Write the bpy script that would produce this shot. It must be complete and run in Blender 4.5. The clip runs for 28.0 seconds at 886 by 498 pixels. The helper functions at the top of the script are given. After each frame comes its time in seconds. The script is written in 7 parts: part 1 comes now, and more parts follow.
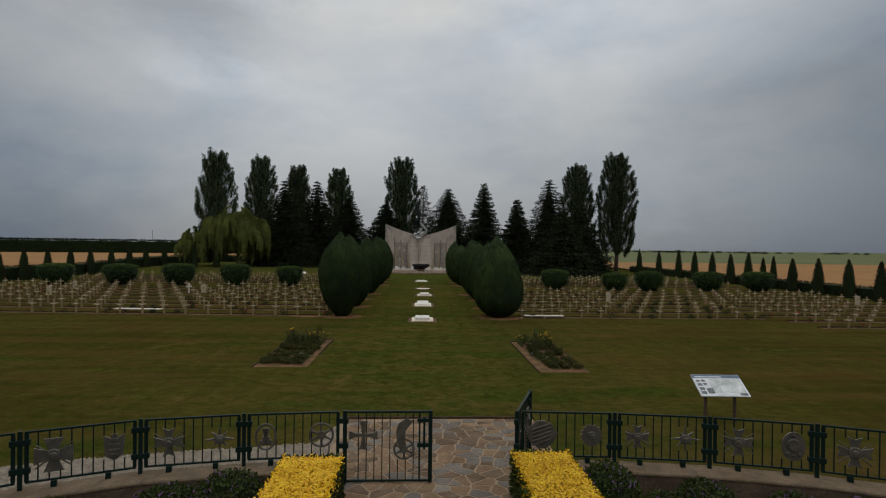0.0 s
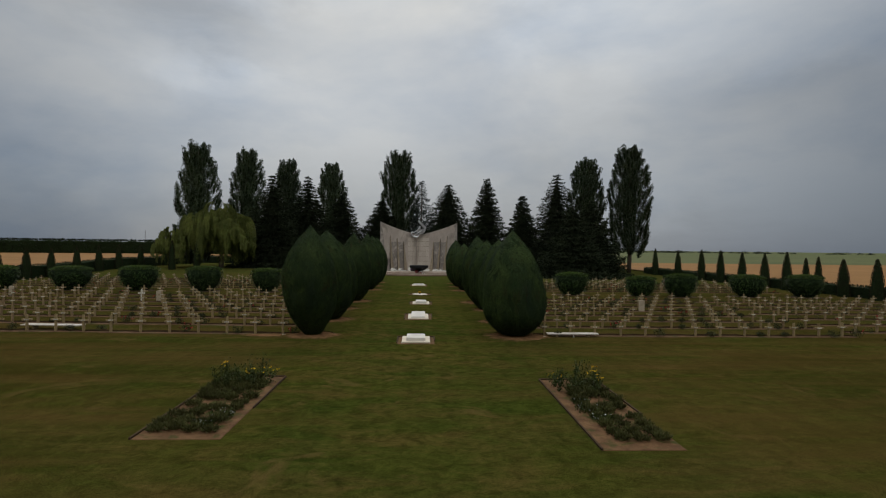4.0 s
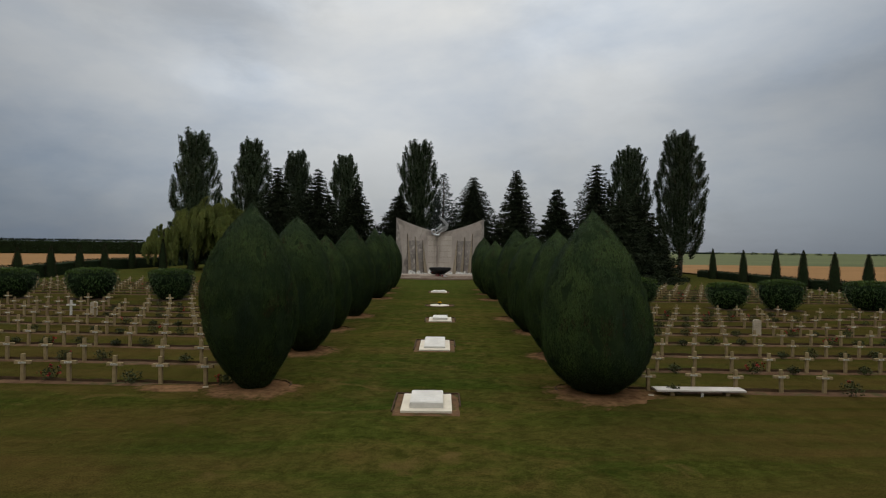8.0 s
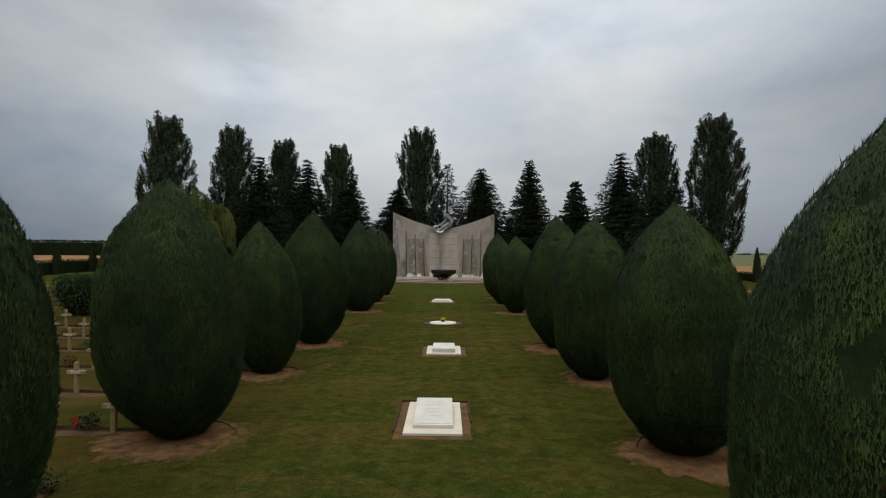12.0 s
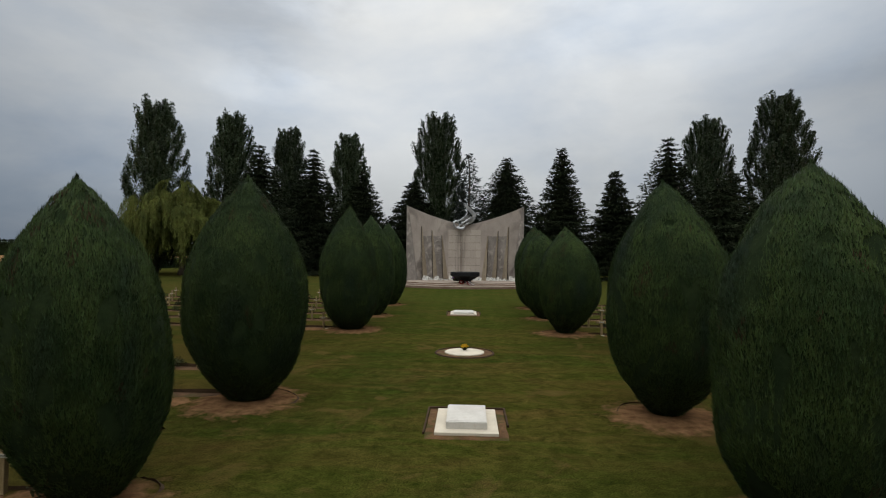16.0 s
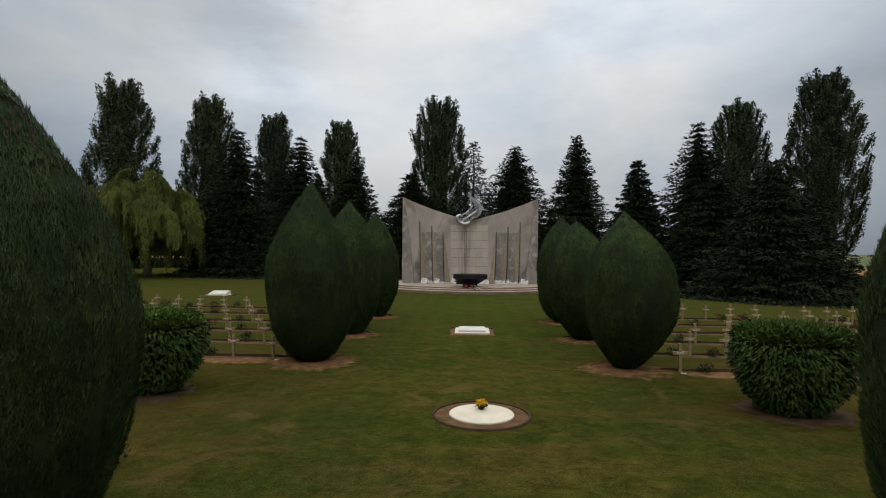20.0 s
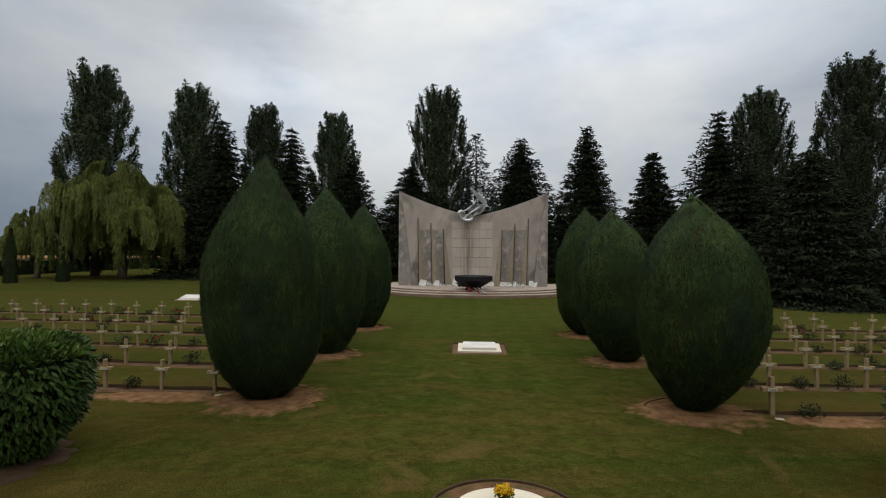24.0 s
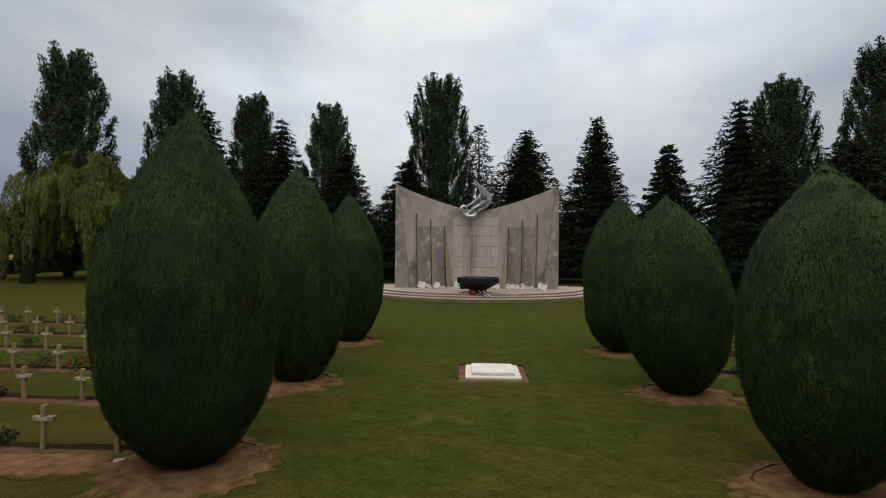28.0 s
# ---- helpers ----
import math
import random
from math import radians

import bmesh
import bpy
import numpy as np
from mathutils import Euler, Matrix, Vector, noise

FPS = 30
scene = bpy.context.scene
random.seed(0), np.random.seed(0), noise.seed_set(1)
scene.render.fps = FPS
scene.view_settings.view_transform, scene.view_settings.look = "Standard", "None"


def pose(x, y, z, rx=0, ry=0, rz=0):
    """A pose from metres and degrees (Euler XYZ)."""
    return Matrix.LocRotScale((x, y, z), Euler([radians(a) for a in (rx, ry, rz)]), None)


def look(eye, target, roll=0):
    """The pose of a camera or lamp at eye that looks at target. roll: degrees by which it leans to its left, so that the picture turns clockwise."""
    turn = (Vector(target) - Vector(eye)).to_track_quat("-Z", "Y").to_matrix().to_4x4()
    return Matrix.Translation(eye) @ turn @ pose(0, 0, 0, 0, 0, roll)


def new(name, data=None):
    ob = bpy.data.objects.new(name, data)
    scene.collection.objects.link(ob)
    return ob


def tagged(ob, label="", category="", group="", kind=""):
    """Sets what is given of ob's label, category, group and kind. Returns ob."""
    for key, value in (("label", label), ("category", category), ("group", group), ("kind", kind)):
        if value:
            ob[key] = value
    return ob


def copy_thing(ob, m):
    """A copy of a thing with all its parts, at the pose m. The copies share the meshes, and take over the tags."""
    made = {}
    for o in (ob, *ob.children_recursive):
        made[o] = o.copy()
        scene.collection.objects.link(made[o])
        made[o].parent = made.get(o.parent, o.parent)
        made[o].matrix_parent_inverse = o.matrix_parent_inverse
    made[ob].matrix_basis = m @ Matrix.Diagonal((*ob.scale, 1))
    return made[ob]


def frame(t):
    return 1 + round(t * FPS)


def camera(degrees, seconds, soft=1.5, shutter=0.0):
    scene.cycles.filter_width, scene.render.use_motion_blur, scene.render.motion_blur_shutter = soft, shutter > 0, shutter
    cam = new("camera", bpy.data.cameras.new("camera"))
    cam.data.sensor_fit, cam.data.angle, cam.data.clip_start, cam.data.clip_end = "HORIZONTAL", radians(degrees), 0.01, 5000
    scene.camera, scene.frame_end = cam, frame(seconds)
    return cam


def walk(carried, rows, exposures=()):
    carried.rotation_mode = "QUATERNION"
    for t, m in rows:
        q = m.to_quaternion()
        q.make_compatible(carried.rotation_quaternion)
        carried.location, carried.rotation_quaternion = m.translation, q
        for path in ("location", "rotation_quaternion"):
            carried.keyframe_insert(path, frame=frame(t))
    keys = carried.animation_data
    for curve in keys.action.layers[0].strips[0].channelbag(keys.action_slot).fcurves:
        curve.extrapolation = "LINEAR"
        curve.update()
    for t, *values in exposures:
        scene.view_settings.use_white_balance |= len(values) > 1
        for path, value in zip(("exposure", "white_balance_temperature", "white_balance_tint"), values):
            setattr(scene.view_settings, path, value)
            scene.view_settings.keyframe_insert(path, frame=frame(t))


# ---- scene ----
cam = camera(77.6, 28.0, soft=1.15)
EYE, SIDE, TURN = 4.22, -0.17, -2.42
ROWS = [
    (0.0, 0.000, 0.000, 0.000, 0.000, -0.159, -0.67),
    (0.5, 0.018, 0.588, -0.012, -0.000, -0.159, -0.67),
    (1.0, 0.054, 1.323, -0.024, -0.000, -0.170, -0.66),
    (1.5, 0.066, 2.144, -0.030, -0.011, -0.159, -0.65),
    (2.0, 0.060, 3.102, -0.036, -0.023, -0.147, -0.63),
    (2.5, 0.054, 4.102, -0.042, -0.011, -0.147, -0.63),
    (3.0, 0.042, 5.151, -0.054, -0.011, -0.147, -0.63),
    (3.5, 0.024, 6.273, -0.066, -0.011, -0.136, -0.63),
    (5.5, -0.066, 11.349, -0.216, 0.079, -0.068, -0.62),
    (6.0, -0.090, 12.699, -0.234, 0.340, -0.057, -0.62),
    (6.5, -0.108, 14.086, -0.258, 0.442, -0.045, -0.62),
    (7.0, -0.114, 15.462, -0.276, 0.669, -0.034, -0.62),
    (7.5, -0.156, 16.833, -0.312, 1.564, -0.011, -0.62),
    (8.0, -0.216, 18.173, -0.324, 2.391, -0.011, -0.64),
    (8.5, -0.282, 19.491, -0.360, 2.607, 0.023, -0.62),
    (9.0, -0.354, 20.766, -0.396, 2.629, 0.045, -0.62),
    (9.5, -0.402, 22.048, -0.438, 2.663, 0.057, -0.61),
    (10.0, -0.456, 23.323, -0.462, 2.686, 0.068, -0.61),
    (10.5, -0.510, 24.583, -0.474, 2.709, 0.079, -0.59),
    (11.0, -0.552, 25.822, -0.492, 2.743, 0.091, -0.55),
    (11.5, -0.606, 27.045, -0.522, 2.754, 0.113, -0.55),
    (12.0, -0.672, 28.241, -0.540, 2.776, 0.113, -0.53),
    (12.5, -0.732, 29.380, -0.558, 2.799, 0.136, -0.55),
    (13.0, -0.802, 30.490, -0.570, 3.830, 0.136, -0.52),
    (13.5, -0.872, 31.600, -0.594, 4.339, 0.136, -0.52),
    (15.5, -1.026, 36.038, -0.720, 4.939, 0.147, -0.52),
    (16.0, -1.116, 37.102, -0.738, 4.973, 0.181, -0.52),
    (16.5, -1.266, 38.166, -0.768, 4.962, 0.181, -0.54),
    (17.0, -1.410, 39.214, -0.780, 4.984, 0.181, -0.55),
    (17.5, -1.506, 40.263, -0.792, 5.007, 0.170, -0.53),
    (18.0, -1.578, 41.242, -0.798, 5.018, 0.147, -0.55),
    (18.5, -1.638, 42.163, -0.804, 5.030, 0.147, -0.55),
    (19.0, -1.698, 43.042, -0.816, 5.052, 0.147, -0.54),
    (19.5, -1.752, 43.846, -0.834, 5.064, 0.159, -0.54),
    (20.0, -1.800, 44.577, -0.846, 5.086, 0.159, -0.54),
    (20.5, -1.866, 45.228, -0.858, 5.098, 0.159, -0.54),
    (21.0, -1.920, 45.821, -0.888, 5.120, 0.170, -0.53),
    (21.5, -1.962, 46.387, -0.894, 5.132, 0.170, -0.52),
    (23.5, -2.112, 48.425, -0.906, 5.143, 0.147, -0.50),
    (24.0, -2.166, 48.928, -0.912, 5.154, 0.159, -0.50),
    (24.5, -2.256, 49.447, -0.912, 5.143, 0.147, -0.49),
    (25.0, -2.346, 49.976, -0.924, 5.143, 0.136, -0.51),
    (25.5, -2.436, 50.500, -0.924, 5.120, 0.125, -0.52),
    (26.0, -2.496, 51.008, -0.936, 5.098, 0.113, -0.52),
    (26.5, -2.544, 51.495, -0.936, 5.098, 0.102, -0.52),
    (27.0, -2.580, 51.972, -0.942, 5.086, 0.091, -0.53),
    (27.5, -2.622, 52.432, -0.942, 5.086, 0.091, -0.52),
    (28.0, -2.628, 52.840, -0.948, 5.086, 0.091, -0.52),
]
EXPOSURE = [(0.0, 0.08), (6.0, 0.22), (11.0, 0.42), (17.0, 0.52), (21.0, 0.56), (28.0, 0.60)]
walk(cam, [(t, pose(SIDE, 0, EYE, 0, 0, TURN) @ pose(x, y, z, 90 + pitch, roll, yaw)) for t, x, y, z, yaw, pitch, roll in ROWS], EXPOSURE)

# ---------- world, sun ----------
SUN_EL, SUN_AZ = radians(38), radians(-4)      # elevation; azimuth from +y towards +x
world = bpy.data.worlds.new("overcast_sky")
scene.world = world
world.use_nodes = True
wn, wl = world.node_tree.nodes, world.node_tree.links
wn.clear()


def wnode(kind, **settings):
    n = wn.new(kind)
    for k, v in settings.items():
        n.inputs[k].default_value = v
    return n


def wmath(op, a, b=0.0, clamp=False):
    n = wn.new("ShaderNodeMath")
    n.operation, n.use_clamp = op, clamp
    for i, v in enumerate((a, b)):
        if isinstance(v, (int, float)):
            n.inputs[i].default_value = v
        else:
            wl.new(v, n.inputs[i])
    return n.outputs[0]


def wmix(f, a, b):
    n = wn.new("ShaderNodeMix")
    n.data_type = "RGBA"
    for i, v in ((0, f), (6, a), (7, b)):
        if isinstance(v, (int, float)):
            n.inputs[i].default_value = v
        elif isinstance(v, tuple):
            n.inputs[i].default_value = (*v, 1)
        else:
            wl.new(v, n.inputs[i])
    return n.outputs[2]


coord = wn.new("ShaderNodeTexCoord")
sep = wn.new("ShaderNodeSeparateXYZ")
wl.new(coord.outputs["Generated"], sep.inputs[0])
height = wmath("MAXIMUM", sep.outputs[2], 0.0)
stretch = wn.new("ShaderNodeMapping")
stretch.inputs["Scale"].default_value = (1.0, 1.0, 2.3)
stretch.inputs["Rotation"].default_value = (0, radians(13), 0)
stretch.inputs["Location"].default_value = (5.1, 3.3, 0.7)
wl.new(coord.outputs["Generated"], stretch.inputs[0])
big = wnode("ShaderNodeTexNoise", Scale=2.6, Detail=9.0, Roughness=0.55, Distortion=0.15)
wl.new(stretch.outputs[0], big.inputs["Vector"])
soft = wnode("ShaderNodeTexNoise", Scale=1.1, Detail=3.0, Roughness=0.5, Distortion=0.0)
wl.new(stretch.outputs[0], soft.inputs["Vector"])
cloud = wmath("ADD", wmath("MULTIPLY", big.outputs[0], 0.6), wmath("MULTIPLY", soft.outputs[0], 0.4))
cloud = wmath("MULTIPLY", wmath("SUBTRACT", cloud, 0.395), 6.0, True)
aim = wn.new("ShaderNodeVectorMath")
aim.operation = "DOT_PRODUCT"
wl.new(coord.outputs["Generated"], aim.inputs[0])
aim.inputs[1].default_value = (math.sin(SUN_AZ) * math.cos(SUN_EL), math.cos(SUN_AZ) * math.cos(SUN_EL), math.sin(SUN_EL))
glow = wmath("POWER", wmath("MAXIMUM", wmath("ADD", wmath("MULTIPLY", aim.outputs["Value"], 0.5), 0.5), 0.0), 10.0)
rear = wmath("MULTIPLY", wmath("SUBTRACT", 0.45, sep.outputs[1]), 0.69, True)
tone = wmath("ADD", wmath("ADD", wmath("MULTIPLY", cloud, 0.45), wmath("MULTIPLY", rear, 1.2)), wmath("ADD", wmath("MULTIPLY", glow, 0.60), 0.06), True)
low = wmath("MULTIPLY", wmath("SUBTRACT", 1.0, wmath("MULTIPLY", height, 4.2), True), wmath("SUBTRACT", 1.0, wmath("MULTIPLY", glow, 2.6), True))
tone = wmath("SUBTRACT", tone, wmath("MULTIPLY", wmath("MULTIPLY", low, 0.5), wmath("SUBTRACT", 1.0, rear, True)), True)
# cloud banks: azimuth and elevation of the middle, half width and half height in degrees, how much lighter or darker
azim = wmath("ARCTAN2", sep.outputs[0], sep.outputs[1])
elev = wmath("ARCSINE", sep.outputs[2])
ragged = wnode("ShaderNodeTexNoise", Scale=5.5, Detail=8.0, Roughness=0.6, Distortion=0.3)
wl.new(stretch.outputs[0], ragged.inputs["Vector"])
torn = wmath("MULTIPLY", wmath("SUBTRACT", ragged.outputs[0], 0.5), 0.30)
shade = wmath("ADD", wmath("MULTIPLY", torn, 0.7), 1.05)
for az_, el_, wa_, we_, amount in ((0, 25, 14, 9, -0.17), (3, 27, 8, 5, -0.08), (27, 19, 17, 9, 0.20), (-24, 21.5, 12, 4.2, -0.32), (-21, 16.5, 6, 2.4, 0.24), (34, 14.0, 9, 2.0, -0.12), (-8, 12, 14, 5, 0.10), (30, 5, 15, 5, 0.26), (-26, 8, 18, 6, 0.13)):
    p = wmath("DIVIDE", wmath("ADD", wmath("SUBTRACT", azim, radians(az_)), torn), radians(wa_))
    q = wmath("DIVIDE", wmath("ADD", wmath("SUBTRACT", elev, radians(el_)), wmath("MULTIPLY", torn, 0.45)), radians(we_))
    bank = wmath("EXPONENT", wmath("MULTIPLY", wmath("ADD", wmath("MULTIPLY", p, p), wmath("MULTIPLY", q, q)), -1.0))
    shade = wmath("ADD", wmath("MULTIPLY", bank, amount), shade)
grey = wmix(tone, (0.160, 0.206, 0.272), (0.378, 0.384, 0.380))
bright = wmath("ADD", wmath("ADD", 0.39, wmath("MULTIPLY", glow, 1.12)), wmath("ADD", wmath("MULTIPLY", wmath("POWER", height, 2.0), 1.7), wmath("MULTIPLY", rear, wmath("MULTIPLY", wmath("POWER", height, 2.0), 4.4))))
layer = wn.new("ShaderNodeVectorMath")
layer.operation = "SCALE"
wl.new(grey, layer.inputs[0])
wl.new(wmath("MULTIPLY", bright, shade), layer.inputs["Scale"])
sky = wn.new("ShaderNodeTexSky")
sky.sky_type, sky.sun_disc, sky.sun_elevation, sky.sun_rotation = "NISHITA", False, SUN_EL, SUN_AZ
dim = wn.new("ShaderNodeVectorMath")
dim.operation = "SCALE"
wl.new(sky.outputs[0], dim.inputs[0])
dim.inputs["Scale"].default_value = 0.05
back = wn.new("ShaderNodeBackground")
wl.new(wmix(0.95, dim.outputs[0], layer.outputs[0]), back.inputs[0])
back.inputs[1].default_value = 1.1
wl.new(back.outputs[0], wn.new("ShaderNodeOutputWorld").inputs[0])

sun = new("sun", bpy.data.lights.new("sun", "SUN"))
sun.data.energy, sun.data.angle, sun.data.color = 0.6, radians(40), (1.0, 0.95, 0.87)
sun.matrix_basis = look((0, 0, 60), (-math.sin(SUN_AZ) * math.cos(SUN_EL), -math.cos(SUN_AZ) * math.cos(SUN_EL), 60 - math.sin(SUN_EL)))

# ---------- materials ----------


def material(name, dark, light, scale=4.0, rough=0.8, bump=0.25, grain=40.0, metal=0.0, vary=0.0, world_space=False, spec=0.3,
             stain=None, stain_scale=0.7, stain_at=0.55, squash=(1, 1, 1), grain_mix=0.35):
    """Two colours mixed by a coarse noise, darkened by a fine one; optional stains; vary: random value for every loose piece or object."""
    m = bpy.data.materials.new(name)
    m.use_nodes = True
    n, l = m.node_tree.nodes, m.node_tree.links
    b = n["Principled BSDF"]
    if world_space:
        src = n.new("ShaderNodeNewGeometry").outputs["Position"]
    else:
        src = n.new("ShaderNodeTexCoord").outputs["Object"]
    mp = n.new("ShaderNodeMapping")
    mp.inputs["Scale"].default_value = squash
    l.new(src, mp.inputs[0])
    a = n.new("ShaderNodeTexNoise")
    a.inputs["Scale"].default_value, a.inputs["Detail"].default_value, a.inputs["Roughness"].default_value = scale, 6, 0.6
    f = n.new("ShaderNodeTexNoise")
    f.inputs["Scale"].default_value, f.inputs["Detail"].default_value = grain, 4
    l.new(mp.outputs[0], a.inputs["Vector"])
    l.new(mp.outputs[0], f.inputs["Vector"])
    r = n.new("ShaderNodeValToRGB")
    r.color_ramp.elements[0].position, r.color_ramp.elements[0].color = 0.32, (*dark, 1)
    r.color_ramp.elements[1].position, r.color_ramp.elements[1].color = 0.68, (*light, 1)
    l.new(a.outputs[0], r.inputs[0])
    col = r.outputs[0]

    def blend(kind, fac, c1, c2):
        x = n.new("ShaderNodeMix")
        x.data_type, x.blend_type = "RGBA", kind
        for i, v in ((0, fac), (6, c1), (7, c2)):
            if isinstance(v, (int, float)):
                x.inputs[i].default_value = v
            elif isinstance(v, tuple):
                x.inputs[i].default_value = (*v, 1)
            else:
                l.new(v, x.inputs[i])
        return x.outputs[2]

    g = n.new("ShaderNodeValToRGB")
    g.color_ramp.elements[0].position, g.color_ramp.elements[0].color = 0.3, (0.35, 0.35, 0.35, 1)
    g.color_ramp.elements[1].position, g.color_ramp.elements[1].color = 0.7, (1.25, 1.25, 1.25, 1)
    l.new(f.outputs[0], g.inputs[0])
    col = blend("MULTIPLY", grain_mix, col, g.outputs[0])
    if stain:
        s = n.new("ShaderNodeTexNoise")
        s.inputs["Scale"].default_value, s.inputs["Detail"].default_value, s.inputs["Distortion"].default_value = stain_scale, 7, 0.6
        l.new(mp.outputs[0], s.inputs["Vector"])
        sr = n.new("ShaderNodeValToRGB")
        sr.color_ramp.elements[0].position, sr.color_ramp.elements[1].position = stain_at, stain_at + 0.16
        l.new(s.outputs[0], sr.inputs[0])
        col = blend("MIX", sr.outputs[0], col, stain)
    if vary:
        geo, info = n.new("ShaderNodeNewGeometry"), n.new("ShaderNodeObjectInfo")
        add = n.new("ShaderNodeMath")
        l.new(geo.outputs["Random Per Island"], add.inputs[0])
        l.new(info.outputs["Random"], add.inputs[1])
        rng = n.new("ShaderNodeMapRange")
        rng.inputs["From Max"].default_value = 2.0
        rng.inputs["To Min"].default_value, rng.inputs["To Max"].default_value = 1 - vary, 1 + vary
        l.new(add.outputs[0], rng.inputs[0])
        hsv = n.new("ShaderNodeHueSaturation")
        l.new(col, hsv.inputs["Color"])
        l.new(rng.outputs[0], hsv.inputs["Value"])
        hue = n.new("ShaderNodeMapRange")
        hue.inputs["To Min"].default_value, hue.inputs["To Max"].default_value = 0.5 - vary * 0.05, 0.5 + vary * 0.05
        l.new(geo.outputs["Random Per Island"], hue.inputs[0])
        l.new(hue.outputs[0], hsv.inputs["Hue"])
        col = hsv.outputs[0]
    l.new(col, b.inputs["Base Color"])
    b.inputs["Roughness"].default_value, b.inputs["Metallic"].default_value = rough, metal
    b.inputs["Specular IOR Level"].default_value = spec
    if bump:
        u = n.new("ShaderNodeBump")
        u.inputs["Strength"].default_value, u.inputs["Distance"].default_value = bump, 0.02
        l.new(f.outputs[0], u.inputs["Height"])
        l.new(u.outputs[0], b.inputs["Normal"])
    return m


def grass_material(name="mown_grass"):
    m = bpy.data.materials.new(name)
    m.use_nodes = True
    n, l = m.node_tree.nodes, m.node_tree.links
    b = n["Principled BSDF"]
    pos = n.new("ShaderNodeNewGeometry").outputs["Position"]

    def tex(scale, detail, squash=(1, 1, 1), distortion=0.0, rough=0.55):
        mp = n.new("ShaderNodeMapping")
        mp.inputs["Scale"].default_value = squash
        l.new(pos, mp.inputs[0])
        t = n.new("ShaderNodeTexNoise")
        for k, v in (("Scale", scale), ("Detail", detail), ("Distortion", distortion), ("Roughness", rough)):
            t.inputs[k].default_value = v
        l.new(mp.outputs[0], t.inputs["Vector"])
        return t.outputs[0]

    def ramp(src, p0, p1, c0=(0, 0, 0), c1=(1, 1, 1)):
        r = n.new("ShaderNodeValToRGB")
        r.color_ramp.elements[0].position, r.color_ramp.elements[0].color = p0, (*c0, 1)
        r.color_ramp.elements[1].position, r.color_ramp.elements[1].color = p1, (*c1, 1)
        l.new(src, r.inputs[0])
        return r.outputs[0]

    def blend(kind, fac, c1, c2):
        x = n.new("ShaderNodeMix")
        x.data_type, x.blend_type = "RGBA", kind
        for i, v in ((0, fac), (6, c1), (7, c2)):
            if isinstance(v, (int, float)):
                x.inputs[i].default_value = v
            elif isinstance(v, tuple):
                x.inputs[i].default_value = (*v, 1)
            else:
                l.new(v, x.inputs[i])
        return x.outputs[2]

    base = ramp(tex(0.16, 5, distortion=0.5), 0.35, 0.65, GRASS_A, GRASS_B)
    streak = ramp(tex(0.8, 6, (0.42, 1.0, 1.0), 0.9, 0.64), 0.44, 0.70)
    base = blend("MIX", blend("MULTIPLY", 1.0, streak, (0.52, 0.52, 0.52)), base, GRASS_DRY)
    clump = ramp(tex(2.6, 9, distortion=0.6, rough=0.74), 0.32, 0.70, (0.42, 0.48, 0.42), (1.5, 1.42, 1.4))
    base = blend("MULTIPLY", 0.9, base, clump)
    tuft = ramp(tex(9.0, 6, (0.7, 1.0, 1.0), 0.4, 0.7), 0.36, 0.66, (0.74, 0.77, 0.74), (1.24, 1.2, 1.2))
    base = blend("MULTIPLY", 0.8, base, tuft)
    bare = ramp(tex(0.55, 7, distortion=0.8, rough=0.6), 0.60, 0.68)
    base = blend("MIX", blend("MULTIPLY", 1.0, bare, (0.5, 0.5, 0.5)), base, (0.105, 0.068, 0.026))
    side = n.new("ShaderNodeSeparateXYZ")
    l.new(pos, side.inputs[0])
    away = n.new("ShaderNodeMath")
    away.operation = "ABSOLUTE"
    l.new(side.outputs[0], away.inputs[0])
    # browner turf to the sides; its colour also carries the lens's corner darkening
    worn = n.new("ShaderNodeMapRange")
    for k, v in (("From Min", 2.0), ("From Max", 12.0), ("To Min", 0.0), ("To Max", 0.78)):
        worn.inputs[k].default_value = v
    l.new(away.outputs[0], worn.inputs[0])
    patchy = ramp(tex(0.45, 6, (0.5, 1.0, 1.0), 0.6, 0.6), 0.28, 0.62)
    base = blend("MIX", blend("MULTIPLY", 1.0, patchy, worn.outputs[0]), base, GRASS_WORN_DIM)
    swath = ramp(tex(1.0, 5, (0.055, 0.75, 1.0), 0.35, 0.62), 0.40, 0.66)
    lush = n.new("ShaderNodeMapRange")
    for k, v in (("From Min", 56.0), ("From Max", 76.0), ("To Min", 0.0), ("To Max", 0.55)):
        lush.inputs[k].default_value = v
    l.new(side.outputs[1], lush.inputs[0])
    base = blend("MIX", lush.outputs[0], base, (0.040, 0.056, 0.0118))
    band = n.new("ShaderNodeMapRange")
    for k, v in (("From Min", 1.5), ("From Max", 7.0), ("To Min", 0.14), ("To Max", 0.5)):
        band.inputs[k].default_value = v
    l.new(away.outputs[0], band.inputs[0])
    base = blend("MIX", blend("MULTIPLY", 1.0, swath, band.outputs[0]), base, (0.070, 0.042, 0.015))
    mow = n.new("ShaderNodeTexWave")
    mow.bands_direction = "X"
    for k, v in (("Scale", 0.30), ("Distortion", 1.2), ("Detail", 3.0), ("Detail Scale", 0.6)):
        mow.inputs[k].default_value = v
    l.new(pos, mow.inputs["Vector"])
    base = blend("MULTIPLY", 0.16, base, ramp(mow.outputs[0], 0.3, 0.7, (0.78, 0.8, 0.75), (1.12, 1.15, 1.05)))
    fine = tex(38, 4, (1, 1, 1), 0.0, 0.7)
    base = blend("MULTIPLY", 0.75, base, ramp(fine, 0.32, 0.68, (0.25, 0.28, 0.25), (1.75, 1.7, 1.6)))
    l.new(base, b.inputs["Base Color"])
